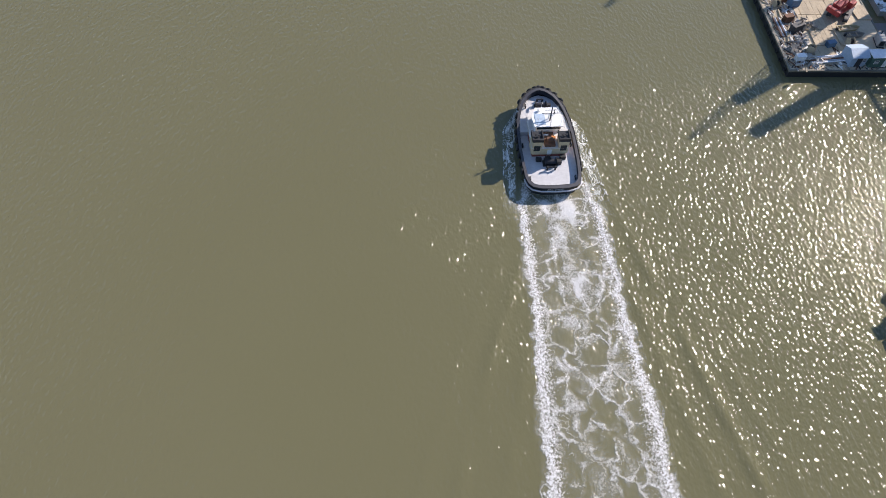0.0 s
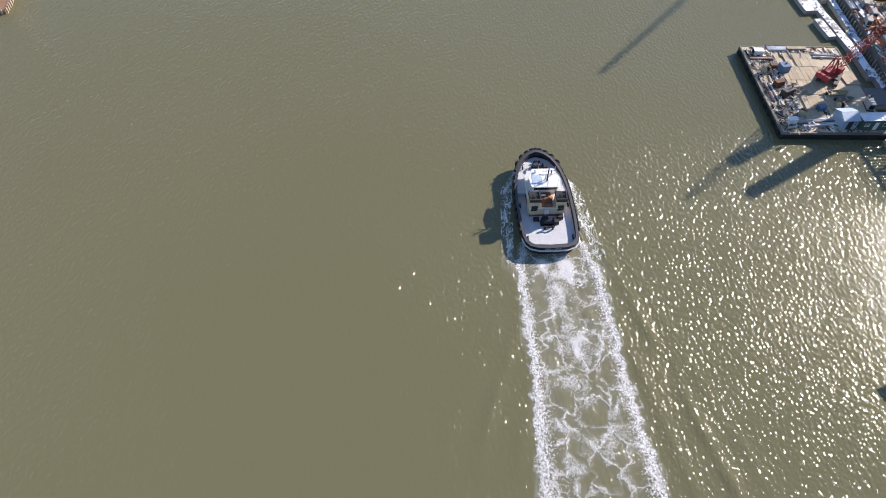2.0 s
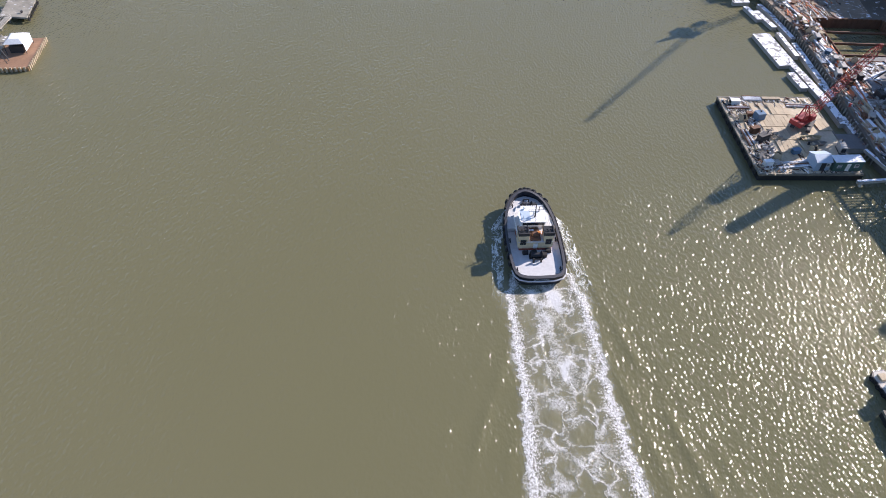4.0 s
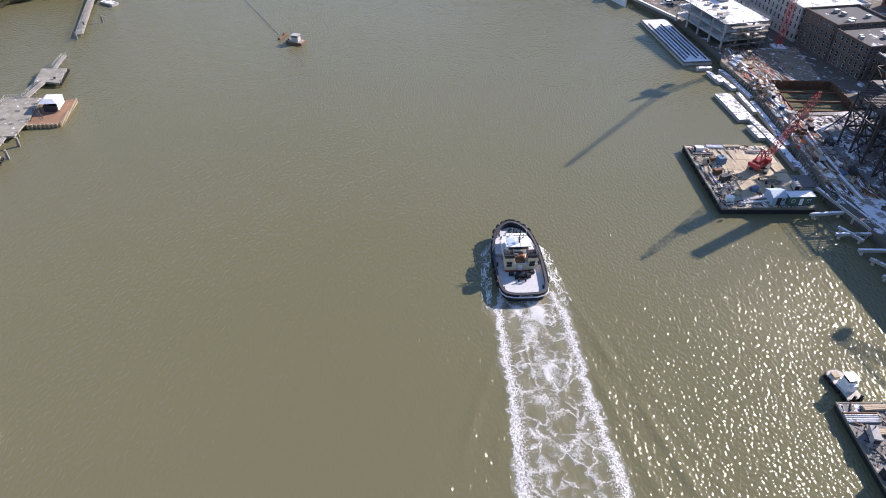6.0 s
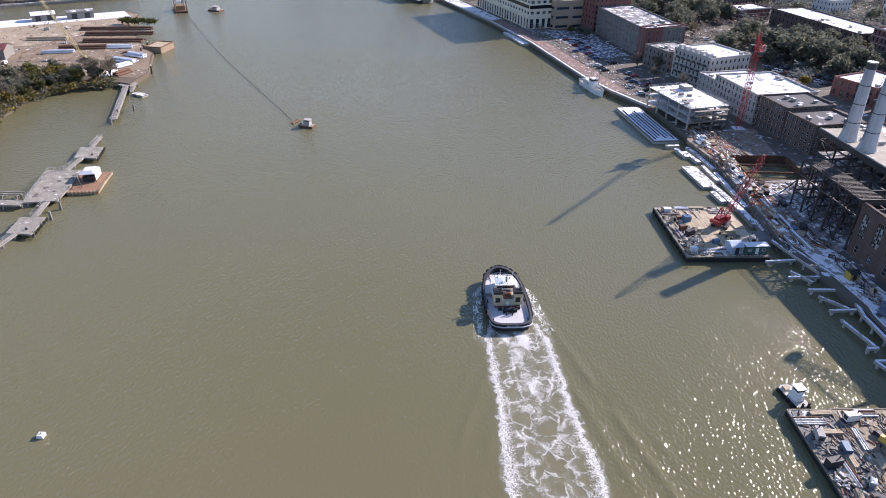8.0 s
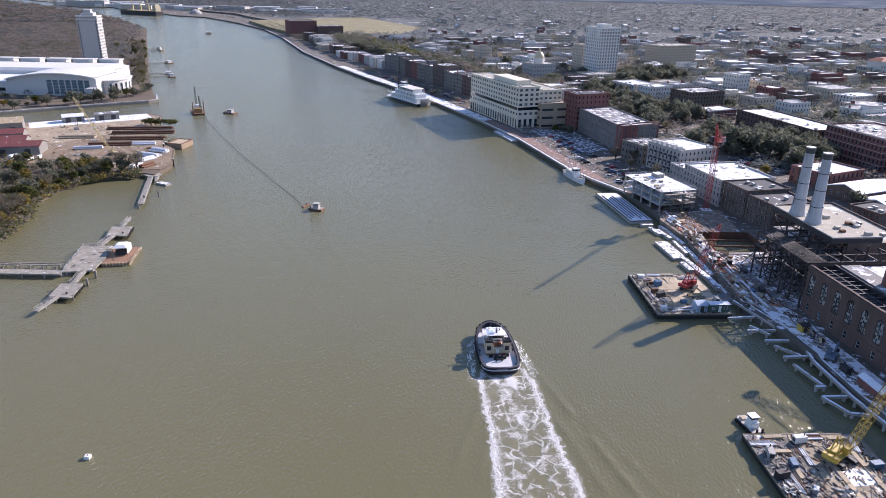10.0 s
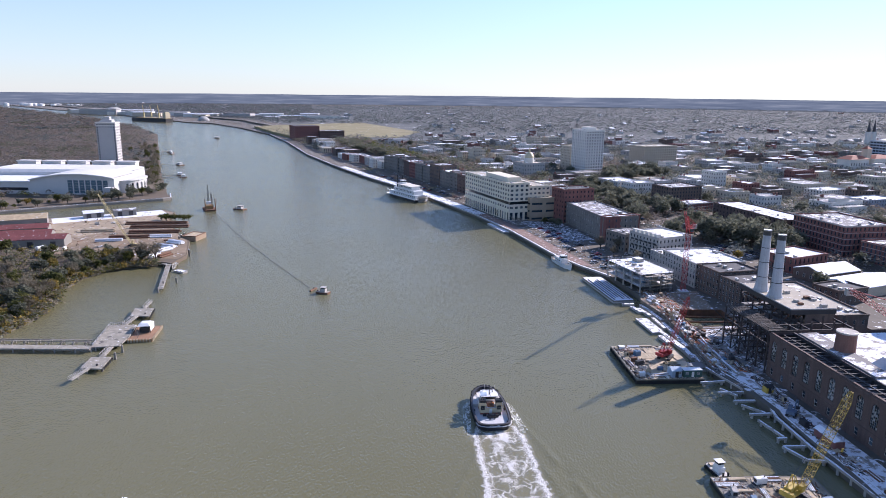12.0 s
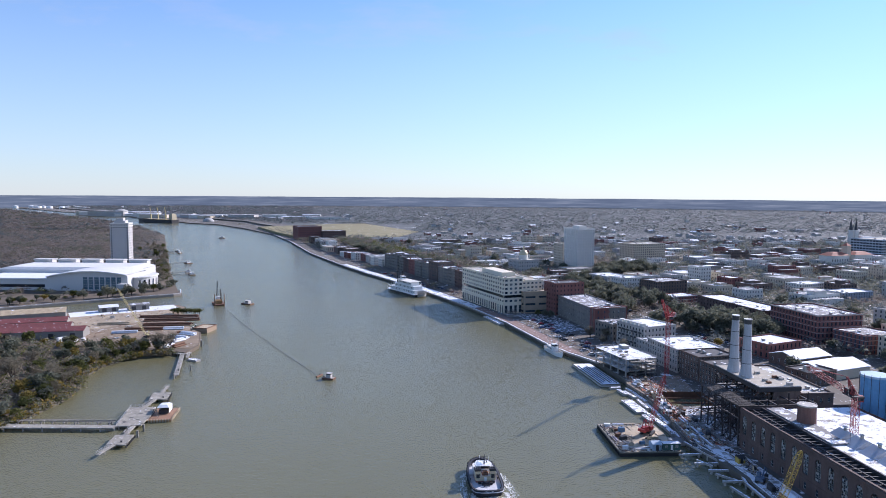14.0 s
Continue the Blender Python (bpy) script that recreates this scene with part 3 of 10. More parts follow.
def strip(name, label, rows, across, mat, lift):
    """A sheet of foam on the water: rows of (middle x, y, half width); its UV runs |across| and along."""
    v, f, uvs = [], [], []
    for j, (cx, cy, hw) in enumerate(rows):
        for i in range(across + 1):
            s = -1 + 2 * i / across
            x = cx + s * hw
            v.append((x, cy, swell_height(x, cy) + lift))
            uvs.append((abs(s), j / (len(rows) - 1)))
    n = across + 1
    f = [(j * n + i, (j + 1) * n + i, (j + 1) * n + i + 1, j * n + i + 1) for j in range(len(rows) - 1) for i in range(across)]
    me = bpy.data.meshes.new(name)
    me.from_pydata(v, [], f)
    layer = me.uv_layers.new(name="UVMap")
    for lp in me.loops:
        layer.data[lp.index].uv = uvs[lp.vertex_index]
    me.materials.append(mat)
    me.polygons.foreach_set("use_smooth", [True] * len(f))
    return tagged(new(name, me), label, "foam", kind="stuff")


def wake_material():
    """Churned water: speckled white rims, a bright boil behind the stern and a net of froth lines between."""
    m, N, L, b = nodes_of("wake_foam", 0.6)
    sep = N.new("ShaderNodeSeparateXYZ")
    L.new(N.new("ShaderNodeUVMap").outputs[0], sep.inputs[0])
    pos = world_coord(N)

    def calc(op, a, c, d=None):
        n = N.new("ShaderNodeMath")
        n.operation = op
        for k, v in enumerate((a, c) if d is None else (a, c, d)):
            if isinstance(v, (int, float)):
                n.inputs[k].default_value = v
            else:
                L.new(v, n.inputs[k])
        return n.outputs[0]

    def sharpen(v, gain, cut):
        n = N.new("ShaderNodeMath")
        n.operation, n.use_clamp = "MULTIPLY_ADD", True
        L.new(v, n.inputs[0])
        n.inputs[1].default_value, n.inputs[2].default_value = gain, -gain * cut
        return n.outputs[0]

    warp = N.new("ShaderNodeTexNoise")
    warp.inputs["Scale"].default_value, warp.inputs["Detail"].default_value = 0.3, 5
    L.new(pos, warp.inputs["Vector"])
    bent = N.new("ShaderNodeVectorMath")
    bent.operation = "MULTIPLY_ADD"
    L.new(warp.outputs["Color"], bent.inputs[0])
    bent.inputs[1].default_value = (5.5, 5.0, 0.0)
    flat = N.new("ShaderNodeMapping")
    flat.inputs["Scale"].default_value = (1.0, 0.8, 0.0)
    L.new(pos, flat.inputs[0])
    L.new(flat.outputs[0], bent.inputs[2])

    def net(scale, width):
        v = N.new("ShaderNodeTexVoronoi")
        v.feature = "DISTANCE_TO_EDGE"
        v.inputs["Scale"].default_value = scale
        L.new(bent.outputs[0], v.inputs["Vector"])
        return ramp(N, L, v.outputs["Distance"], [(0.0, grey(1.0)), (width * 0.35, grey(0.65)), (width, grey(0.0))])

    speck = noise_node(N, L, 2.9, 7, flat.outputs[0], 0.78)
    broad = noise_node(N, L, 0.22, 4, bent.outputs[0], 0.6)
    s_ = calc("ADD", sep.outputs[0], calc("ADD", calc("MULTIPLY", calc("SUBTRACT", noise_node(N, L, 0.45, 4, pos), 0.5), 0.34), calc("MULTIPLY", calc("SUBTRACT", speck, 0.5), 0.12)))
    age = sep.outputs[1]
    rim = ramp(N, L, s_, [(0.44, grey(0.0)), (0.66, grey(0.5)), (0.80, grey(0.86)), (0.88, grey(0.74)), (0.98, grey(0.0))])
    rim = sharpen(calc("ADD", rim, calc("MULTIPLY", calc("SUBTRACT", speck, 0.5), 2.5)), 1.8, 0.36)
    boil = calc("MULTIPLY", ramp(N, L, s_, [(0.0, grey(1.0)), (0.3, grey(0.8)), (0.62, grey(0.1))]), ramp(N, L, age, [(0.0, grey(1.0)), (0.06, grey(1.0)), (0.15, grey(0.7)), (0.3, grey(0.32))]))
    boil = sharpen(calc("ADD", boil, calc("ADD", calc("MULTIPLY", calc("SUBTRACT", broad, 0.5), 2.6), calc("MULTIPLY", calc("SUBTRACT", speck, 0.5), 1.6))), 1.6, 0.5)
    lace = calc("MAXIMUM", calc("MULTIPLY", net(0.27, 0.15), ramp(N, L, broad, [(0.36, grey(0.25)), (0.56, grey(1.0))])), calc("MULTIPLY", net(0.8, 0.13), ramp(N, L, broad, [(0.44, grey(0.0)), (0.62, grey(0.75))])))
    lace = calc("MULTIPLY", lace, ramp(N, L, speck, [(0.32, grey(0.25)), (0.56, grey(1.0))]))
    froth = calc("MAXIMUM", rim, calc("MAXIMUM", lace, calc("MULTIPLY", boil, 0.85)))
    milky = calc("MULTIPLY", ramp(N, L, age, [(0.0, grey(0.45)), (0.2, grey(0.24)), (1.0, grey(0.10))]), ramp(N, L, broad, [(0.3, grey(0.4)), (0.7, grey(1.0))]))
    alpha = calc("MULTIPLY", calc("MAXIMUM", froth, milky), ramp(N, L, s_, [(0.92, grey(1.0)), (1.0, grey(0.0))]))
    L.new(mixed(N, L, froth, (0.42, 0.40, 0.27), (0.80, 0.80, 0.80)), b.inputs["Base Color"])
    L.new(alpha, b.inputs["Alpha"])
    bp = N.new("ShaderNodeBump")
    bp.inputs["Strength"].default_value, bp.inputs["Distance"].default_value = 0.7, 0.3
    L.new(calc("ADD", froth, speck), bp.inputs["Height"])
    L.new(bp.outputs[0], b.inputs["Normal"])
    return m


FOAM = wake_material()
rows = []
y = 74.6
while y > -120:
    c, hw = wake_at(min(y, 70.3))
    rows.append((c, y, 1.12 * (hw if y < 69.3 else 6.6) * (1 + 0.06 * noise.noise((y * 0.21, 0.3, 0)))))
    y -= 0.9
strip("wake", "white churned wake foam trailing behind the tug", rows, 40, FOAM, 0.06)
FOAM_SIDE = foam_material("side_foam", 0.9, 1.25, True)
for side in (-1, 1):
    rows = []
    for k in range(40):
        s = -18.5 + k * 0.85
        off = 6.2 + (0.2 if s > 8 else 0.2 + (8 - s) * 0.10)
        a = radians(TUG_TURN)
        px, py = side * off * (1.0 if s < 5 else max(0.45, 1 - (s - 5) / 15)), s
        rows.append((TUG_AT[0] + px * math.cos(a) - py * math.sin(a), TUG_AT[1] + px * math.sin(a) + py * math.cos(a), (1.3 if side < 0 else 1.9) * (1.0 if s < 4 else max(0.2, 1.0 - (s - 4) * 0.1))))
    strip("bow_wave_foam", "white foam running along the tug's hull", rows[::-1], 8, FOAM_SIDE, 0.10)

# ---- land ----
QUAY_RIGHT = [(126, -600), (118, 30), (116.2, 42), (114.6, 60), (113.2, 82), (110, 100), (106, 112), (106.5, 130), (108, 146), (107.5, 177), (106, 199), (99, 243), (86, 267), (76, 292), (55.5, 367), (32.5, 430), (-7.5, 521), (-46.5, 604), (-85.5, 676),
              (-135, 778), (-212, 955), (-305, 1219), (-396, 1443), (-535, 1693), (-690, 1926), (-795, 1990), (-976, 2204), (-1343, 2642), (-1823, 3084), (-2516, 3842), (-3400, 4900)]
PIT = (115.0, 136.6, 158.0, 184.0)
south = [p for p in QUAY_RIGHT if p[1] < PIT[2]]
north = [p for p in QUAY_RIGHT if p[1] > PIT[3]]
mb = Mesh()
mb.prism([(4900, -600), (4900, PIT[2]), (107.8, PIT[2])] + south[::-1], -4, 2.6)
mb.prism([(4900, PIT[3]), (4900, 4900)] + north[::-1] + [(106.4, PIT[3])], -4, 2.6)
mb.prism([(107.8, PIT[2]), (PIT[0], PIT[2]), (PIT[0], PIT[3]), (106.4, PIT[3]), (107.5, 177)], -4, 2.6)
mb.prism([(PIT[1], PIT[2]), (4900, PIT[2]), (4900, PIT[3]), (PIT[1], PIT[3])], -4, 2.6)
tagged(part("ground_riverside", mb, CITY_GROUND), "bare grey-brown riverside ground with patches of snow", "ground", kind="structure")
BLUFF = [(205, -600), (196, 60), (182, 150), (172, 206), (166, 258), (150, 310), (136, 345), (118, 400), (100, 452), (72, 520), (40, 590), (-2, 668), (-52, 760), (-100, 860), (-165, 1010), (-240, 1230), (-320, 1440), (-420, 1660), (-560, 1900), (-640, 2060), (-860, 2300), (-1250, 2760), (-1750, 3200), (-2450, 3950), (-3250, 4890)]
tagged(part("ground_city", Mesh().prism([(4890, -590), (4890, 4890)] + BLUFF[::-1], -3, 7.5), CITY_GROUND), "higher city ground of streets and lots", "ground", kind="structure")
ISLAND = [(-420, -700), (-262, -100), (-216, 60), (-184, 118), (-178, 140), (-176, 168), (-178, 184), (-188, 212), (-190, 234), (-184, 250), (-172, 259), (-157.5, 264.5), (-151, 262), (-150, 282), (-163, 322), (-172, 332), (-208, 396), (-214, 428), (-229, 440), (-300, 395), (-400, 318), (-440, 350), (-362, 418), (-312, 458), (-254, 499), (-249, 506),
          (-262, 530), (-336, 695), (-470, 1010), (-637, 1404), (-823, 1696), (-1034, 2006), (-1537, 2580), (-2270, 3362), (-3300, 4400), (-3700, 4900), (-4900, 4900), (-4900, -700)]
tagged(part("ground_island", Mesh().prism(ISLAND[::-1], -4, 2.2), WOOD_FLOOR), "brown leaf-littered ground of the wooded island", "ground", kind="structure")
YARD = [(-152, 272), (-151, 284), (-164, 321), (-174, 334), (-209, 395), (-215, 426), (-229, 437), (-298, 393), (-340, 360), (-330, 330), (-262, 300), (-238, 282), (-196, 274), (-172, 272)]
tagged(part("ground_yard", Mesh().prism(YARD[::-1], 1.0, 2.35), DIRT), "bare sandy brown dirt yard", "ground", kind="structure")
# floor colour lightened towards blue to stand in for haze over the distance
FAR_FLOOR = surface("hazed_wood_floor", (0.105, 0.112, 0.11), 0.95, vary=0.3, big=0.008, small=0.1, bump=0.0, snow=0.04, snow_scale=0.03)
far_edge = [p for p in BLUFF if p[1] > 1100]
tagged(part("ground_woodland", Mesh().prism([(4880, 1100), (4880, 4880)] + [(p[0] + 60, p[1]) for p in far_edge[:-1]][::-1] + [(-60, 1100)], 1.0, 7.62), FAR_FLOOR), "dark wooded ground beyond the city, tinted bluish for haze", "ground", kind="structure")
FIELDS = [(-310, 1300), (-386, 1440), (-500, 1690), (-378, 1828), (-252, 1960), (-54, 1500), (-94, 1290)]
LAWN = surface("dry_lawn", (0.25, 0.215, 0.11), 0.95, vary=0.35, big=0.02, small=0.2, snow=0.02)
tagged(part("ground_fields", Mesh().prism(FIELDS[::-1], 1.0, 7.75), LAWN), "dry yellow grass fields beside the river", "ground", kind="structure")

# the muddy bank along the wooded shore
SHORE = [(-262, -100), (-216, 60), (-184, 118), (-178, 140), (-176, 168), (-178, 184), (-188, 212), (-190, 234), (-184, 250), (-172, 259), (-157.5, 264.5)]
mb = Mesh()
fine_shore = []
for (ax, ay), (bx, by) in zip(SHORE, SHORE[1:]):
    for k in range(6):
        fine_shore.append((ax + (bx - ax) * k / 6, ay + (by - ay) * k / 6))
out = []
for k, (x, y) in enumerate(fine_shore):
    (ax, ay), (bx, by) = fine_shore[max(0, k - 1)], fine_shore[min(len(fine_shore) - 1, k + 1)]
    n = Vector((by - ay, ax - bx, 0)).normalized() * (2.2 + 1.2 * noise.noise((x * 0.12, y * 0.12, 0)))
    out.append((x + n.x, y + n.y))
for k in range(len(out) - 1):
    a, b_, c, d = fine_shore[k], fine_shore[k + 1], out[k + 1], out[k]
    mb.face([(*a, 2.21), (*d, -0.25), (*c, -0.25), (*b_, 2.21)])
tagged(part("ground_bank", mb, surface("mud_bank", (0.085, 0.072, 0.048), 0.85, vary=0.4, big=0.2, small=1.0, depth=0.15)), "sloping muddy river bank below the woods", "ground", kind="structure")

# far woods that close the view: a self-glowing sheet, haze painted into its blue
m, N, L, b = nodes_of("distant_haze_glow", 1.0)
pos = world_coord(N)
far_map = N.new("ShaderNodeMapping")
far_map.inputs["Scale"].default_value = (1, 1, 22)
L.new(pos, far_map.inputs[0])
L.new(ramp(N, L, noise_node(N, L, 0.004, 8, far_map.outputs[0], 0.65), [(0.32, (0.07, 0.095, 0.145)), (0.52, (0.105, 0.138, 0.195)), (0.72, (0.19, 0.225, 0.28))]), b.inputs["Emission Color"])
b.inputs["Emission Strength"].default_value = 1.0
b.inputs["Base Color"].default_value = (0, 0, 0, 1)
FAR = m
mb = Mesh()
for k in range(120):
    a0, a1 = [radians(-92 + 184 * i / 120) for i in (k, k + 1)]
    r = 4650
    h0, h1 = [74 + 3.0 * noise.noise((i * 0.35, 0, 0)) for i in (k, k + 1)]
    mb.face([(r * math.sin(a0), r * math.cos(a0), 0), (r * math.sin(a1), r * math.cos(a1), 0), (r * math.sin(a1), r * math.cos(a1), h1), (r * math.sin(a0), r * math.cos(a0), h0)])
tagged(part("backdrop", mb, FAR), "glowing backdrop of distant woods painted in hazy blue along the horizon", "backdrop", kind="structure")

# ---- the power plant being rebuilt ----
ROT_PLANT = 6.0


def plant():
    root = thing("power_plant", "dark brick power plant shell with arched windows, snowy roof", "building", pose(123.7, 110.9, 2.6, 0, 0, ROT_PLANT))
    W, Hh = 46.0, 16.0
    wall = Mesh()
    spots = []
    n = 26
    cell = 6.2
    arch_w, arch_h, base = 3.0, 7.4, 6.2
    # river front: local x = 0, running towards -y; tall openings with round heads, small square ones below
    for i in range(n):
        y1, y0 = -i * cell, -(i + 1) * cell
        c, w = (y0 + y1) / 2, arch_w / 2
        low0, low1, lw = 1.2, 3.6, 0.8
        for (ya, yb, za, zb) in ((y1, c + w, base, base + arch_h + 1.9), (c - w, y0, base, base + arch_h + 1.9), (y1, y0, 4.2, base), (y1, y0, base + arch_h + 1.9, Hh),
                                 (y1, c + lw, 0, 4.2), (c - lw, y0, 0, 4.2), (c + lw, c - lw, 0, low0), (c + lw, c - lw, low1, 4.2)):
            wall.face([(0, ya, za), (0, yb, za), (0, yb, zb), (0, ya, zb)])
        # the round head
        segs = 8
        head = [(c - w * math.cos(math.pi * k / segs), base + arch_h - w + w * math.sin(math.pi * k / segs)) for k in range(segs + 1)]
        for (ya, za), (yb, zb) in zip(head, head[1:]):
            wall.face([(0, yb, zb), (0, ya, za), (0, ya, base + arch_h + 1.9), (0, yb, base + arch_h + 1.9)])
            wall.face([(0, ya, za), (0, yb, zb), (0.7, yb, zb), (0.7, ya, za)])
        for s in (-1, 1):
            wall.face([(0, c + s * w, base), (0, c + s * w, base + arch_h - w), (0.7, c + s * w, base + arch_h - w), (0.7, c + s * w, base)])
            wall.face([(0, c + s * lw, low0), (0, c + s * lw, low1), (0.5, c + s * lw, low1), (0.5, c + s * lw, low0)])
        wall.face([(0, c - w, base), (0, c + w, base), (0.7, c + w, base), (0.7, c - w, base)])
        wall.face([(0, c - lw, low0), (0, c + lw, low0), (0.5, c + lw, low0), (0.5, c - lw, low0)])
        wall.face([(0, c - lw, low1), (0, c + lw, low1), (0.5, c + lw, low1), (0.5, c - lw, low1)])
        spots.append(c)
    yend = -n * cell
    wall.face([(0, 0, 0), (0, 0, Hh), (W, 0, Hh), (W, 0, 0)])
    wall.face([(0, yend, 0), (W, yend, 0), (W, yend, Hh), (0, yend, Hh)])
    wall.face([(W, 0, 0), (W, 0, Hh), (W, yend, Hh), (W, yend, 0)])
    wall.face([(0, 0, Hh), (0, yend, Hh), (0.8, yend, Hh), (0.8, 0, Hh)])
    wall.face([(0.8, 0, Hh), (0.8, yend, Hh), (0.8, yend, Hh - 1.6), (0.8, 0, Hh - 1.6)])
    part("wall", wall, BRICK_PLANT, root)
    # glazing bars in each opening, panes half gone; dusty ones coloured pale for white winter light from behind
    bars, small = Mesh(), Mesh()
    w = arch_w / 2
    for k in range(5):
        yy = -w + arch_w * k / 4
        bars.box(0.30, 0.38, yy - 0.04, yy + 0.04, 0, arch_h - w + math.sqrt(max(0, w * w - yy * yy)))
    for k in range(1, 9):
        bars.box(0.30, 0.37, -w, w, k * 0.75 - 0.035, k * 0.75 + 0.035)
    rng = random.Random(5)
    bar_data = bars.data("glazing_bar", [surface("old_sash", (0.35, 0.34, 0.31), 0.7)])
    panes = []
    for v in range(4):
        pm = Mesh()
        for a in range(4):
            for q in range(9):
                if rng.random() < 0.72:
                    y0 = -w + arch_w * a / 4
                    pm.face([(0.40, y0 + 0.05, q * 0.75 + 0.05), (0.40, y0 + 0.7, q * 0.75 + 0.05), (0.40, y0 + 0.7, q * 0.75 + 0.7), (0.40, y0 + 0.05, q * 0.75 + 0.7)], 0 if rng.random() < 0.7 else 1)
        panes.append(pm.data("pane", [GLASS, surface("dusty_backlit_pane", (0.42, 0.42, 0.4), 0.6)]))
    for i, c in enumerate(spots):
        win = part("arched_window", bar_data, None, root, at=pose(0, c, base))
        part("pane", panes[i % 4], None, win)
        part("ground_window", window_mesh(1.6, 2.4, "sash", FRAME_WHITE, GLASS), None, root, at=pose(0.35, c, 1.2, 0, 0, -90))
    # string courses and a stepped cornice
    part("string_course", Mesh().box(-0.15, -0.003, yend, 0, 4.6, 4.95), BRICK_PLANT, root)
    part("cornice", Mesh().box(-0.35, -0.003, yend, 0, Hh - 1.1, Hh - 0.4).box(-0.2, -0.003, yend, 0, Hh - 1.7, Hh - 1.1), BRICK_PLANT, root)
    # front roof strip is open steelwork; behind it snowy decks in steps
    part("front_deck", Mesh().box(0.8, 8.5, yend, -0.4, Hh - 2.6, Hh - 2.3), ROOF_DARK, root)
    for k in range(56):
        y0 = -0.6 - k * 2.85
        part("roof_joist", Mesh().box(0.8, 8.5, y0 - 0.16, y0 + 0.16, Hh - 1.3, Hh - 0.85), STEEL_DARK, root)
    part("edge_girder", Mesh().box(8.3, 8.9, yend, -0.4, Hh - 2.2, Hh - 0.2).box(4.4, 4.7, yend, -0.4, Hh - 1.25, Hh - 0.75), STEEL_DARK, root)
    part("main_roof", Mesh().box(9.0, W - 1, yend + 1, -2, Hh - 0.9, Hh - 0.5), surface("worn_plant_roof", (0.25, 0.225, 0.2), 0.9, vary=0.4, big=0.2, snow=0.6, snow_scale=0.22), root)
    part("low_roof", Mesh().box(9.2, 16, -40, -2, Hh - 0.45, Hh + 0.2), ROOF_PATCHY, root)
    # a run of saw-toothed skylights with round vents
    sky_m, sb = surface("skylight_metal", (0.45, 0.47, 0.5), 0.5, 0.2, vary=0.15), None
    for k in range(14):
        y0 = -30 - k * 8.0
        sb = Mesh()
        sb.face([(14, y0, Hh - 0.5), (14, y0 - 6, Hh - 0.5), (19, y0 - 6, Hh + 2.2), (19, y0, Hh + 2.2)])
        sb.face([(19, y0, Hh + 2.2), (19, y0 - 6, Hh + 2.2), (24, y0 - 6, Hh - 0.5), (24, y0, Hh - 0.5)])
        sb.face([(14, y0, Hh - 0.5), (19, y0, Hh + 2.2), (24, y0, Hh - 0.5)])
        sb.face([(14, y0 - 6, Hh - 0.5), (24, y0 - 6, Hh - 0.5), (19, y0 - 6, Hh + 2.2)])
        skylight = part("skylight", sb, sky_m, root)
        part("vent", Mesh().tube((19, y0 - 3, Hh + 2.0), (19, y0 - 3, Hh + 3.2), 0.55, n=10).tube((19, y0 - 3, Hh + 3.2), (19, y0 - 3, Hh + 3.7), 1.0, 0.5, n=10), CONCRETE_SNOW, skylight)
    # squat brick chimney
    ch = part("brick_chimney", Mesh().tube((14.7, -18.5, Hh - 0.6), (14.7, -18.5, Hh + 6.2), 3.3, 3.1, n=20), brickwork("old_chimney_brick", (0.21, 0.105, 0.08)), root)
    part("chimney_rim", Mesh().tube((14.7, -18.5, Hh + 6.2), (14.7, -18.5, Hh + 6.7), 3.35, 3.35, n=20), CONCRETE, ch)
    return root


plant()


FRAME_STEEL = surface("frame_steel", (0.062, 0.048, 0.043), 0.8, 0.1, vary=0.45, big=0.4, small=3)


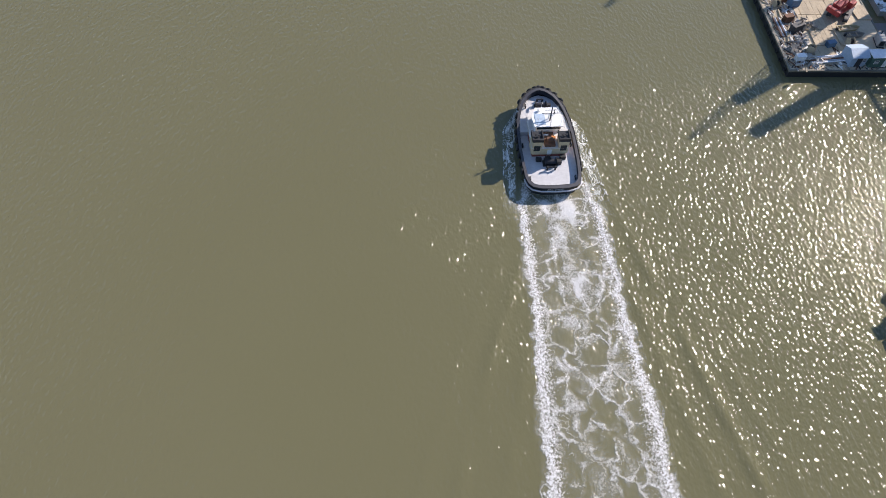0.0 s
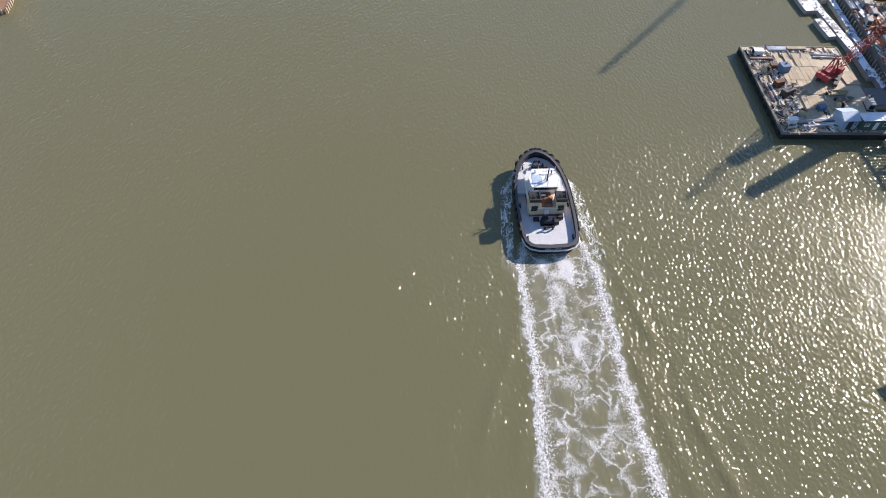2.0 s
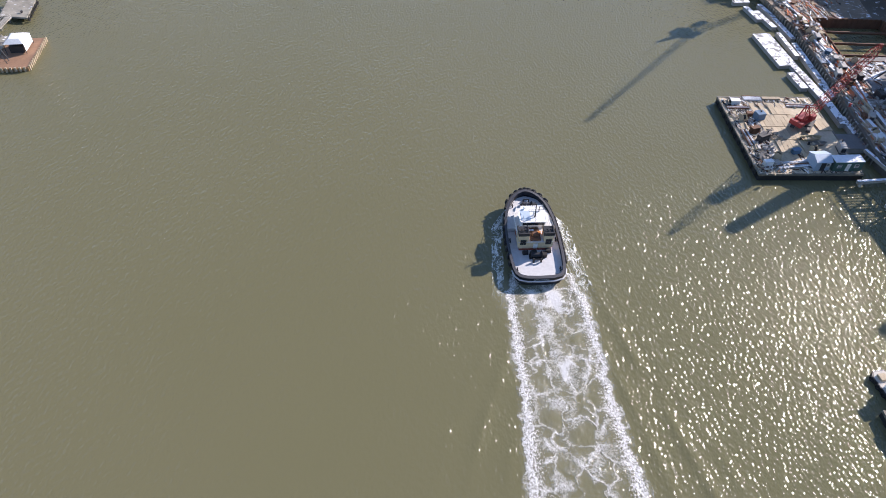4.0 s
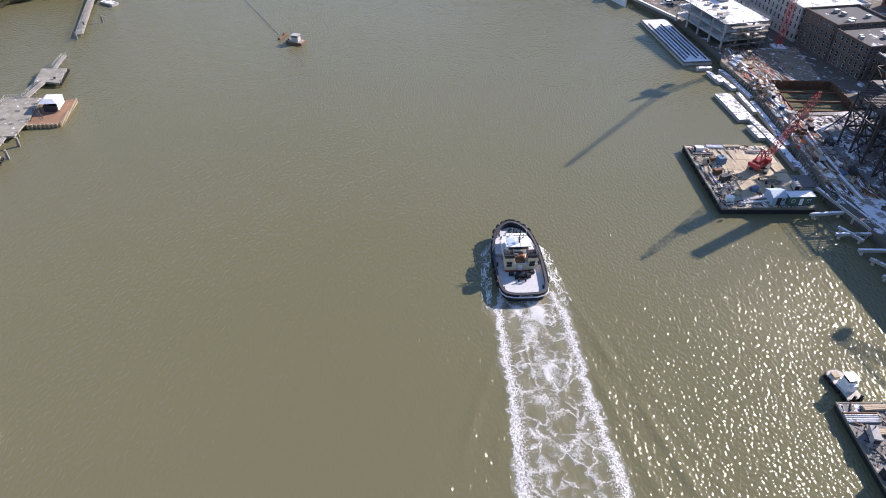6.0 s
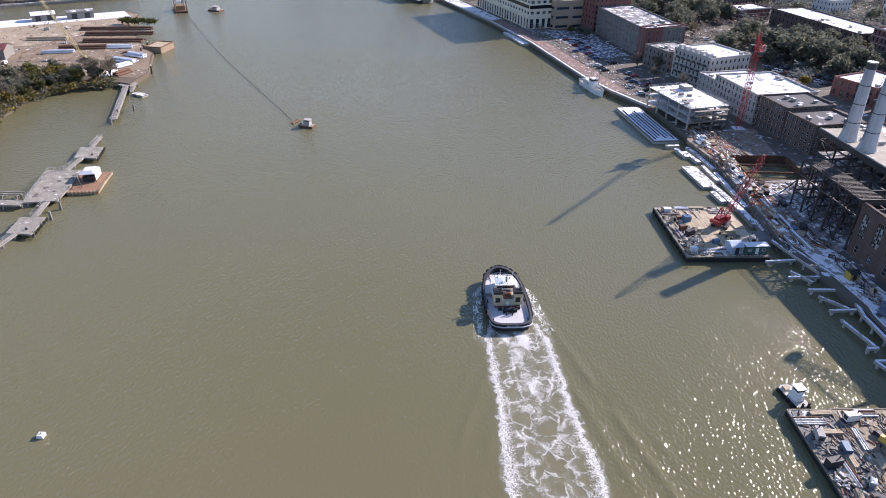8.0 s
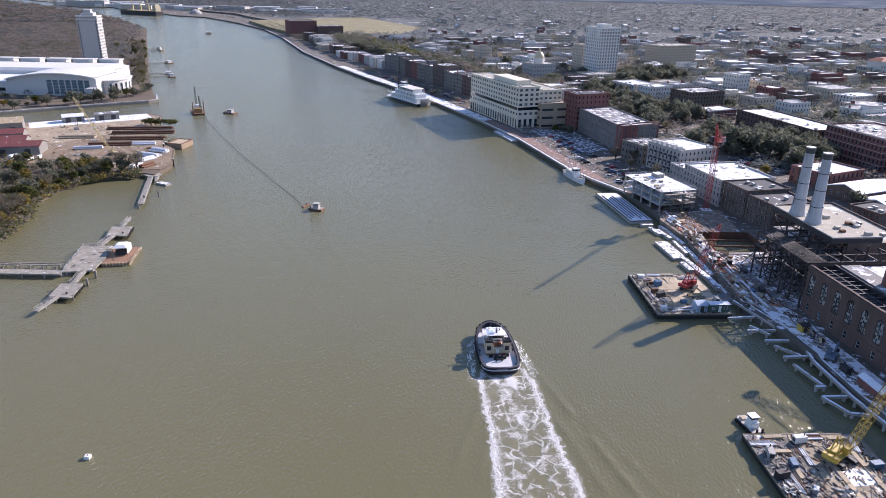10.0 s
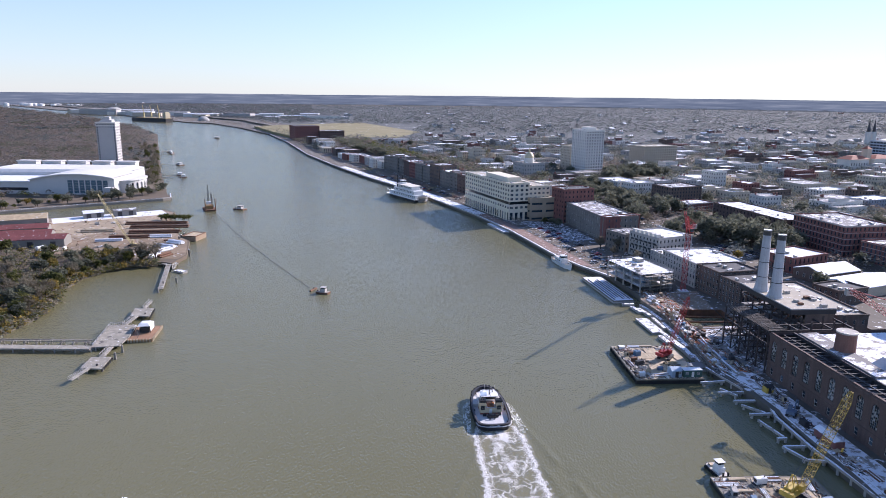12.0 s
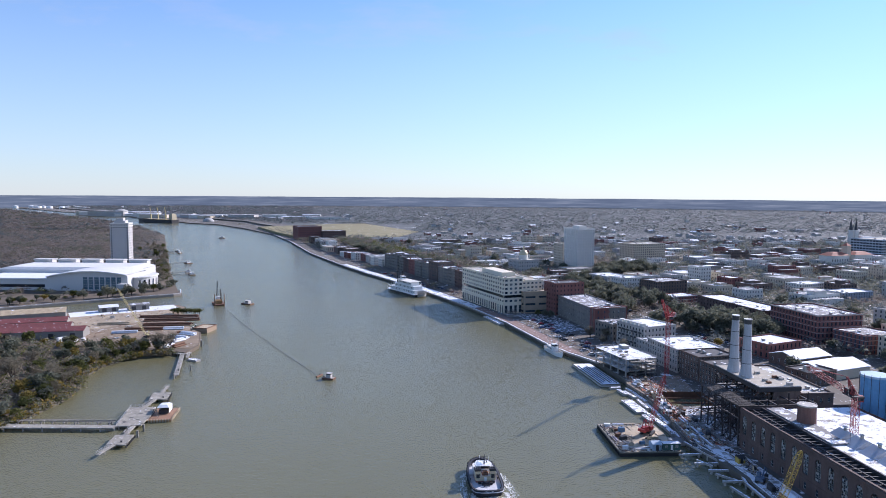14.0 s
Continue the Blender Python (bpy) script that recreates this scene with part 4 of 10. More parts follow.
def steel_frame():
    """Bare boiler-house steelwork under the two tall stacks."""
    root = thing("boiler_house_frame", "rusty dark steel boiler house frame carrying two tall stacks", "steel frame", pose(121.5, 107.0, 2.6, 0, 0, ROT_PLANT))
    xs_, ys_, zs_ = [2.2, 8.2, 13.2, 18.0, 26.5, 34.8], [4.0, 10.0, 16.0, 22.0, 28.0, 34.0, 42.0, 51.4], [6.0, 11.5, 16.4]
    for x in xs_:
        for yy in ys_:
            top = 16.4 if x < 17 else 19.3
            if x < 17 and yy > 36:
                continue
            part("column", Mesh().box(x - 0.22, x + 0.22, yy - 0.22, yy + 0.22, 0, top), FRAME_STEEL, root)
    for z in zs_:
        for yy in ys_:
            part("beam", Mesh().box(2.2 if yy < 36 else 18, 34.8, yy - 0.2, yy + 0.2, z - 0.5, z), FRAME_STEEL, root)
        for x in xs_:
            part("beam", Mesh().box(x - 0.2, x + 0.2, 4, 34 if x < 17 else 51.4, z - 0.45, z - 0.02), STEEL_DARK, root)
    rng = random.Random(3)
    for i, x in enumerate(xs_[:4]):
        for j in range(len(ys_) - 1 if x > 17 else 5):
            for k, (za, zb) in enumerate(((0, 6), (6, 11.5), (11.5, 16.4))):
                if rng.random() < 0.75:
                    a, c = ((ys_[j], za), (ys_[j + 1], zb)) if (i + j + k) % 2 else ((ys_[j + 1], za), (ys_[j], zb))
                    part("brace", Mesh().beam((x, a[0], a[1]), (x, c[0], c[1]), 0.22), FRAME_STEEL, root)
    for j in range(0, len(ys_), 2):
        for i in range(3):
            part("brace", Mesh().beam((xs_[i], ys_[j], 0), (xs_[i + 1], ys_[j], 6), 0.26).beam((xs_[i + 1], ys_[j], 6), (xs_[i], ys_[j], 11.5), 0.26), STEEL_DARK, root)
    # open grating decks at the river side, railed
    grating = Mesh()
    for k in range(34):
        grating.box(1.6, 8.8, 3.6 + k * 0.88, 3.95 + k * 0.88, 16.5, 16.62)
    part("grating", grating, surface("steel_grating", (0.07, 0.06, 0.055), 0.7, 0.2, vary=0.4), root)
    rail = Mesh()
    for z in (17.3, 17.9):
        rail.beam((1.7, 3.7, z), (1.7, 32.9, z), 0.1).beam((1.7, 3.7, z), (8.7, 3.7, z), 0.1).beam((1.7, 32.9, z), (8.7, 32.9, z), 0.1)
    for k in range(13):
        rail.beam((1.7, 3.7 + k * 2.43, 16.7), (1.7, 3.7 + k * 2.43, 17.9), 0.09)
    part("railing", rail, STEEL_DARK, root)
    part("snowy_floor", Mesh().box(-1, 35, 3, 53, 0, 0.35), ROOF_PATCHY, root)
    part("mid_floor", Mesh().box(18.3, 34.6, 5, 51, 11.6, 11.85), ROOF_PATCHY, root)
    # the slab that carries the stacks
    part("stack_deck", Mesh().box(17.4, 35.3, 15.6, 52, 19.3, 19.9), surface("tan_gravel_deck", (0.41, 0.365, 0.29), 0.9, vary=0.35, big=0.2, snow=0.06, snow_scale=0.5), root)
    for k in range(14):
        x, yy, h = rng.uniform(19, 34), rng.uniform(17, 50), rng.uniform(0.5, 1.6)
        if abs(x - 19.5) < 5 and 32 < yy < 48:
            continue
        part("roof_unit", Mesh().box(x - h, x + h, yy - 0.7, yy + 0.7, 19.9, 19.9 + h), rng.choice([STUCCO_GREY, STEEL_DARK, CONCRETE, RUST]), root)
    part("brick_infill", Mesh().box(23.4, 35.0, 15.62, 16.0, 0.4, 19.25).box(34.9, 35.2, 16.0, 51.8, 0.4, 19.25), BRICK_BROWN, root)
    part("deck_coping", Mesh().box(17.4, 17.8, 15.6, 52, 19.91, 20.3).box(17.8, 35.3, 15.6, 16.0, 19.91, 20.3), STUCCO_GREY, root)
    part("deck_girder", Mesh().box(17.0, 17.39, 15.2, 52.4, 18.2, 19.95).box(17.4, 35.3, 15.2, 15.59, 18.2, 19.95), STEEL_DARK, root)
    for x, yy in ((18, 16), (23, 16), (29, 16), (34, 16), (18, 24), (18, 34), (18, 44)):
        part("knee_brace", Mesh().beam((x, yy, 19.2), (x + 2.4, yy, 16.4), 0.3).beam((x, yy, 19.2), (x - 2.4, yy, 16.4), 0.3), RUST, root)
    return root


steel_frame()
STACK = brickwork("stack_metal", (0.46, 0.475, 0.49), (0.26, 0.2, 0.15), 0.3, 0.2)


def smokestack(x, y):
    root = thing("smokestack", "tall weathered pale grey steel smokestack with a dark rim", "smokestack", pose(x, y, 22.5), "twin smokestacks")
    prof = [(0, 3.0), (0.5, 2.85), (2.0, 2.45), (6, 2.12), (12, 1.86), (18, 1.66), (23.2, 1.52)]
    part("shaft", Mesh().lathe(prof), STACK, root, smooth=True)
    part("dark_rim", Mesh().tube((0, 0, 23.2), (0, 0, 25.0), 1.56, 1.52, n=22), surface("sooty_metal", (0.06, 0.058, 0.055), 0.7), root)
    part("cap", Mesh().tube((0, 0, 25.0), (0, 0, 25.4), 1.62, 1.62, n=22), CONCRETE_SNOW, root)
    for z in (6.0, 12.0, 18.0):
        r = {6.0: 2.17, 12.0: 1.91, 18.0: 1.71}[z]
        part("band", Mesh().tube((0, 0, z), (0, 0, z + 0.25), r, r, n=22), STEEL_DARK, root)
    lad = Mesh().box(-2.3, -2.22, -0.3, -0.24, 3, 24).box(-2.3, -2.22, 0.24, 0.3, 3, 24)
    for k in range(40):
        lad.box(-2.28, -2.23, -0.24, 0.24, 3.2 + k * 0.52, 3.26 + k * 0.52)
    part("ladder", lad, STEEL_DARK, root)
    part("foot_flange", Mesh().tube((0, 0, -0.05), (0, 0, 0.2), 3.2, 3.1, n=22), CONCRETE_SNOW, root)
    return root


smokestack(137.6, 150.6)
smokestack(138.9, 141.2)

# ---- parking structure, bare concrete frame ----


def concrete_frame():
    root = thing("concrete_frame_building", "bare concrete frame building under construction with a snowy top deck", "building", pose(110.2, 229.0, 2.6, 0, 0, 17.5))
    W, D = 19.0, 32.0
    for z in (3.3, 6.6, 9.7):
        part("floor_slab", Mesh().box(-W / 2, W / 2, -D / 2, D / 2, z - 0.35, z), ROOF_SNOW if z > 9 else CONCRETE_SNOW, root)
    for i in range(4):
        for j in range(5):
            x, yy = -W / 2 + 0.5 + i * (W - 1) / 3, -D / 2 + 0.5 + j * (D - 1) / 4
            for z0_, z1_ in ((0, 2.95), (3.3, 6.25), (6.6, 9.35)):
                part("column", Mesh().box(x - 0.3, x + 0.3, yy - 0.3, yy + 0.3, z0_, z1_), CONCRETE, root)
    for z in (4.2, 7.5, 10.6):
        rl = Mesh()
        for (a, c) in (((-W / 2, -D / 2), (W / 2, -D / 2)), ((W / 2, -D / 2), (W / 2, D / 2)), ((W / 2, D / 2), (-W / 2, D / 2)), ((-W / 2, D / 2), (-W / 2, -D / 2))):
            rl.beam((*a, z), (*c, z), 0.08).beam((*a, z - 0.5), (*c, z - 0.5), 0.08)
            for k in range(9):
                q = [a[t] + (c[t] - a[t]) * k / 8 for t in (0, 1)]
                rl.beam((*q, z - 0.9), (*q, z + 0.05), 0.1)
        part("railing", rl, surface("grey_rail", (0.45, 0.44, 0.42), 0.6), root)
    rng = random.Random(8)
    for k in range(9):
        x, yy = rng.uniform(-8, 8), rng.uniform(-14, 14)
        part("floor_pallet", Mesh().box(x - 0.9, x + 0.9, yy - 0.6, yy + 0.6, 9.7, 9.7 + rng.uniform(0.3, 0.9)), rng.choice([TIMBER, CONCRETE, TIMBER_GREY]), root)
    for k in range(10):
        x, yy, z = rng.uniform(-9, 9), rng.choice([-15.5, -14, -12, rng.uniform(-14, 14)]), rng.choice([3.3, 6.6])
        part("stacked_boards", Mesh().box(x - 1.2, x + 1.2, yy - 0.8, yy + 0.8, z, z + rng.uniform(0.4, 1.4)), rng.choice([TIMBER, STUCCO_GREY, PAINT_BLUE]), root)
    part("stair_core", Mesh().box(2.5, 6.5, 6, 11, 0, 11.6), CONCRETE_SNOW, root)
    # scaffold at the downstream end
    for i in range(6):
        for j in range(2):
            x, yy = -8 + i * 3.2, -D / 2 - 1.0 - j * 1.6
            part("scaffold_post", Mesh().beam((x, yy, 0), (x, yy, 9), 0.09), STEEL_DARK, root)
    for z in (2.2, 4.4, 6.6, 8.8):
        part("scaffold_deck", Mesh().box(-8, 8, -D / 2 - 2.7, -D / 2 - 0.95, z, z + 0.12), TIMBER_GREY, root)
    return root


concrete_frame()

# ---- the city along the river ----
TAKEN = []


def block(name, label, north, south, depth, top, storeys, wall, roof, bay=3.2, z0=2.6, **kw):
    """A building from the two ends of its river front (world x, y) and its depth."""
    n, s = Vector((*north, 0)), Vector((*south, 0))
    u = (n - s).normalized()
    v = Vector((u.y, -u.x, 0))
    d = (n - s).length
    c = (n + s) / 2 + v * depth / 2
    TAKEN.append((c.x, c.y, 0.5 * math.hypot(d, depth)))
    return building(name, label, c.x, c.y, depth, d, math.degrees(math.atan2(-u.x, u.y)), z0, top - z0, storeys, (max(1, round(depth / bay)), max(1, round(d / bay))), wall, roof, **kw)


CREAM = surface("cream_hotel_stucco", (0.74, 0.66, 0.52), 0.85, vary=0.08)
hotel_args = dict(win=(2.5, 1.8), ground=8.5, sill=0.8)
front = block("hotel", "large cream riverside hotel wing over a tall dark arcade", (24.9, 483.3), (57.0, 403.8), 17.5, 31.5, 7, CREAM, ROOF_TAN, bay=4.2, **hotel_args)
# dark strip laid on the wall for the shade inside a recessed loggia
DARK_BAND = glazing("loggia_shade_glass", (0.02, 0.022, 0.025))
for za, zb in ((12.9, 15.0),):
    part("loggia_band", Mesh().box(-8.9, -8.76, -42, 42, za, zb).box(-8.7, 8.7, -43.02, -42.88, za, zb), DARK_BAND, front)
for k in range(21):
    part("pier", Mesh().box(-9.05, -8.76, -42.6 + k * 4.22, -41.9 + k * 4.22, 0, 8.4), CREAM, front)
part("string_course", Mesh().box(-9.1, -8.76, -42.9, 42.9, 8.4, 9.0), CREAM, front)
part("penthouse", Mesh().box(-4, 8, -30, 10, 28.9, 32.4), CREAM, front)
block("hotel", "rear wing of the cream riverside hotel", (46, 478), (73, 412), 19, 28.5, 6, CREAM, ROOF_TAN, bay=4.2, z0=7.5, win=(2.2, 1.5))
block("hotel_annex", "lower tan annex with long dark openings beside the hotel", (70.5, 414.8), (73.6, 405.0), 24, 20, 3, surface("tan_stucco", (0.40, 0.31, 0.22), 0.85), ROOF_TAN, bay=11, win=(9.0, 1.6), clutter=1)
block("brick_warehouse", "dark red brick warehouse with small windows", (91.5, 415), (98.5, 398), 27, 28, 7, BRICK_RED, ROOF_DARK, bay=3.4, clutter=4)
block("brick_inn", "long grey-fronted brick inn with balconies and a dark roof", (100, 402), (114.6, 334.5), 26, 18.5, 4, BRICK_GREY, ROOF_PATCHY, bay=3.6, clutter=7, seed=4)
block("brick_inn_end", "red brick end block of the riverside inn", (113.4, 337.5), (116.0, 332.0), 29, 18.8, 4, BRICK_RED, ROOF_PATCHY, bay=6, clutter=1)
block("townhouse", "dark stone townhouse beside the riverside lane", (113, 318), (121, 300.5), 20, 13.5, 3, BRICK_GREY, ROOF_PATCHY)
apartments = block("apartment_house", "grey stucco apartment house with dormers and dark balconies", (122.9, 297.7), (134.1, 273.9), 26, 17.0, 4, STUCCO_GREY, ROOF_SNOW, bay=2.9, clutter=4)
for k in range(6):
    dm = Mesh().box(-12.5, -9.5, -10.5 + k * 3.9, -8.2 + k * 3.9, 14.5, 16.6)
    part("dormer", dm, STUCCO_WHITE, apartments)
    for s in range(3):
        part("balcony", Mesh().box(-14.2, -13.02, -11.6 + k * 3.9, -9.2 + k * 3.9, 3.2 + s * 3.6, 3.35 + s * 3.6).box(-14.2, -14.1, -11.6 + k * 3.9, -9.2 + k * 3.9, 3.35 + s * 3.6, 4.3 + s * 3.6), STEEL_DARK, apartments)
block("low_hall", "low stone hall with a snow-covered flat roof", (127.8, 269), (131.1, 256.8), 27, 11.6, 3, STUCCO_GREY, ROOF_SNOW, bay=3.0)
block("stucco_block", "pale stucco commercial block with arched ground floor and snowy roof", (129.9, 253.0), (136.9, 221.0), 29, 15.2, 4, STUCCO_GREY, ROOF_SNOW, bay=2.7, win=(1.2, 1.9), ground=4.2, clutter=4, seed=5)
block("dark_brick_block", "dark brick commercial block with a black tar roof", (137.7, 220.4), (142.0, 203.2), 23, 15.4, 4, BRICK_BROWN, ROOF_DARK, bay=2.5, win=(1.2, 2.0), clutter=5, seed=6)
block("dark_brick_block", "dark brick commercial block with a lower tar roof", (142.1, 202.6), (146.3, 186.2), 21, 14.2, 4, BRICK_BROWN, ROOF_DARK, bay=2.5, win=(1.2, 2.0), clutter=4, seed=7)
block("tan_roof_block", "brick block with a tan gravel roof and vents", (156.5, 186.0), (161.5, 138.0), 15.0, 15.6, 3, BRICK_BROWN, ROOF_TAN, bay=3.4, clutter=9, seed=8)
block("white_hall", "brick hall with a white snow-covered roof and parapet gable", (184.2, 252.0), (193.5, 233.5), 28, 15.6, 2, BRICK_RED, SNOW, bay=3.4, z0=7.5, win=(1.2, 2.6), clutter=2)
block("corner_house", "dark brick corner house with a turret", (181.0, 190.5), (186.5, 177.5), 19, 14.0, 2, BRICK_BROWN, ROOF_DARK, bay=3.0, z0=7.5)
block("department_store", "large red brick block with pale window bands and cornice", (233.4, 315.9), (242.3, 273.0), 33, 25.6, 5, BRICK_RED, ROOF_PATCHY, bay=3.0, z0=7.5, win=(1.3, 2.1), trim=STUCCO_GREY, clutter=9, seed=9, frame_mat=STUCCO_WHITE, bands=STUCCO_GREY)
block("brick_block", "brown brick office block with tall upper windows", (249.5, 268), (256.2, 246), 26, 18.5, 4, BRICK_RED, ROOF_PATCHY, bay=2.9, z0=7.5, win=(1.2, 1.9), bands=STUCCO_GREY)
block("stucco_block", "tan stucco corner block with arched shopfronts", (262, 244), (268, 224), 24, 19.5, 4, STUCCO, ROOF_PATCHY, bay=2.9, z0=7.5)
block("long_warehouse", "long dark brick warehouse with a snowy flat roof", (219, 412), (238, 336), 24, 17.5, 3, BRICK_PLANT, ROOF_SNOW, bay=4.0, z0=7.5, clutter=6, near=False)
block("brown_block", "brown brick corner office block", (190, 480), (199.8, 457.3), 34, 22.4, 5, BRICK_BROWN, ROOF_PATCHY, bay=3.2, z0=7.5)
block("brick_house", "red brick block with pale trim and a snowy roof", (192.5, 431), (199.6, 415.7), 28, 15.2, 3, BRICK_RED, ROOF_SNOW, bay=3.0, z0=7.5, trim=STUCCO_WHITE, bands=STUCCO_WHITE)
block("white_block", "white stucco block with a stepped snowy roof", (160, 560), (172.8, 531.2), 26, 17.8, 3, STUCCO_WHITE, ROOF_SNOW, z0=7.5)
block("white_block", "white stucco corner block with a snow-covered roof", (176, 530), (183, 514), 24, 18.5, 3, STUCCO_WHITE, ROOF_SNOW, z0=7.5)
block("white_block", "pale stucco block with a low flat roof", (199, 572), (210, 548), 24, 17.2, 3, STUCCO, ROOF_TAN, z0=7.5)
block("office_slab", "broad tan stone office block of eight storeys", (255.5, 806), (267.6, 777.6), 54, 33, 8, STUCCO, ROOF_TAN, bay=3.6, z0=7.5, win=(1.7, 1.9), clutter=5)
TOWER_STONE = surface("white_tower_stone", (0.76, 0.735, 0.68), 0.8, vary=0.05)
tower = block("office_tower", "tall white stone office tower with a flat top", (158.9, 706), (170.4, 678.3), 24.5, 58.5, 15, TOWER_STONE, ROOF_TAN, bay=3.6, z0=7.0, win=(2.0, 2.1), clutter=1)
part("penthouse", Mesh().box(-5, 6, -7, 7, 51.5, 55.0), TOWER_STONE, tower)
for k in range(7):
    part("crown_pier", Mesh().box(-12.6, -12.26, -15 + k * 4.8, -14.2 + k * 4.8, 41, 50.5), TOWER_STONE, tower)
part("crown_cornice", Mesh().box(-13.0, 12.9, -15.8, 15.8, 50.3, 51.2), TOWER_STONE, tower)
block("office_annex", "pale stone annex block behind the office tower", (151, 738), (159.5, 716), 22, 37, 9, STUCCO, ROOF_TAN, z0=7.0)
block("blue_trim_block", "grey block with pale blue window bands and snowy roof", (352, 462), (360.1, 442.5), 36, 15.6, 3, surface("slate_blue_wall", (0.25, 0.29, 0.34), 0.8), ROOF_SNOW, z0=7.5)
block("white_block", "white block with dark windows and a flat snowy roof", (342, 512), (349.8, 495.3), 34, 16, 3, STUCCO_WHITE, ROOF_SNOW, z0=7.5)
block("glass_office", "large blue-glazed office block with stepped terraces", (640, 905), (660, 860), 75, 36, 7, surface("pale_blue_panel", (0.35, 0.43, 0.5), 0.5), ROOF_TAN, bay=5, z0=7.5, win=(4.4, 2.4), near=False)

# city hall with its gilded dome
hall = block("city_hall", "pale stone city hall under a gilded dome", (84, 655), (94, 631), 26, 24, 4, STUCCO_GREY, ROOF_TAN, z0=7.5)
part("drum", Mesh().tube((0, 0, 16.5), (0, 0, 22), 5.6, 5.4, n=20), STUCCO_WHITE, hall)
gold = surface("gold_leaf", (0.55, 0.47, 0.30), 0.4, 0.4, vary=0.1)
dm = Mesh()
for k in range(7):
    a0, a1 = math.pi / 2 * k / 7, math.pi / 2 * (k + 1) / 7
    dm.tube((0, 0, 22 + 6.4 * math.sin(a0)), (0, 0, 22 + 6.4 * math.sin(a1)), 5.3 * math.cos(a0), max(0.5, 5.3 * math.cos(a1)), n=20, caps=False)
dome = part("dome", dm, gold, hall, smooth=True)
part("lantern", Mesh().tube((0, 0, 28.3), (0, 0, 31), 1.0, n=10).tube((0, 0, 31), (0, 0, 33), 0.9, 0.1, n=10), gold, dome)


def vaulted_hall(name, label, x, y, w, d, rot, z0, h, rise, wall, roof, segs=8):
    root = thing(name, label, "building", pose(x, y, z0, 0, 0, rot))
    TAKEN.append((x, y, 0.5 * math.hypot(w, d)))
    mb, rf = Mesh(), Mesh()
    prof = [(-d / 2 + d * k / segs, h + rise * math.sin(math.pi * k / segs)) for k in range(segs + 1)]
    for s in (-1, 1):
        mb.face([(s * w / 2, yy, z) for yy, z in [(-d / 2, 0)] + prof + [(d / 2, 0)]][:: s])
        mb.face([(-w / 2, s * d / 2, 0), (w / 2, s * d / 2, 0), (w / 2, s * d / 2, h), (-w / 2, s * d / 2, h)][:: -s])
    for (ya, za), (yb, zb) in zip(prof, prof[1:]):
        rf.face([(-w / 2 - 0.4, ya, za + 0.05), (w / 2 + 0.4, ya, za + 0.05), (w / 2 + 0.4, yb, zb + 0.05), (-w / 2 - 0.4, yb, zb + 0.05)])
        rf.face([(-w / 2 - 0.4, ya, za + 0.05), (-w / 2 - 0.4, yb, zb + 0.05), (-w / 2 - 0.4, yb, zb + 0.4), (-w / 2 - 0.4, ya, za + 0.4)][::-1])
        rf.face([(-w / 2 - 0.4, ya, za + 0.4), (w / 2 + 0.4, ya, za + 0.4), (w / 2 + 0.4, yb, zb + 0.4), (-w / 2 - 0.4, yb, zb + 0.4)])
    part("wall", mb, wall, root)
    part("roof", rf, roof, root)
    for k in range(4):
        part("window", window_mesh(1.1, 2.0, "sash", FRAME_WHITE, GLASS), None, root, at=pose(-w / 2 - 0.01, d / 2 - (k + 0.7) * d / 4.6, h * 0.35, 0, 0, -90))
    return root


vaulted_hall("shed_hall", "brick shed hall with a gabled snow-white roof", 206.5, 224.5, 27, 18, 24, 7.5, 5.2, 2.6, BRICK_BROWN, SNOW, 2)
vaulted_hall("shed_hall", "long shed hall with a gabled snow-white roof", 211.5, 203.5, 34, 20, 24, 7.5, 4.6, 2.6, STUCCO, SNOW, 2)

# a wrapped tank tower behind the plant
wt = thing("wrapped_tower", "tower scaffold wrapped in blue sheeting", "tower", pose(182.0, 121.0, 7.0))
BLUE_WRAP = surface("blue_sheeting", (0.10, 0.30, 0.52), 0.55, vary=0.2, big=0.3, small=1.0, depth=0.1)
part("sheeting", Mesh().tube((0, 0, 0), (0, 0, 21.5), 5.4, 5.3, n=18), BLUE_WRAP, wt)
part("top_ring", Mesh().tube((0, 0, 21.5), (0, 0, 22.4), 5.6, 5.6, n=18), surface("pale_blue_ring", (0.35, 0.5, 0.62), 0.6), wt)
part("side_bay", Mesh().box(3, 14, -7, 6, 0, 17.5), BLUE_WRAP, wt)
for k in range(6):
    part("scaffold_post", Mesh().tube((5.6 * math.cos(2.4 + k * 0.5), 5.6 * math.sin(2.4 + k * 0.5), 0), (5.6 * math.cos(2.4 + k * 0.5), 5.6 * math.sin(2.4 + k * 0.5), 23), 0.09, n=5), STEEL_DARK, wt)

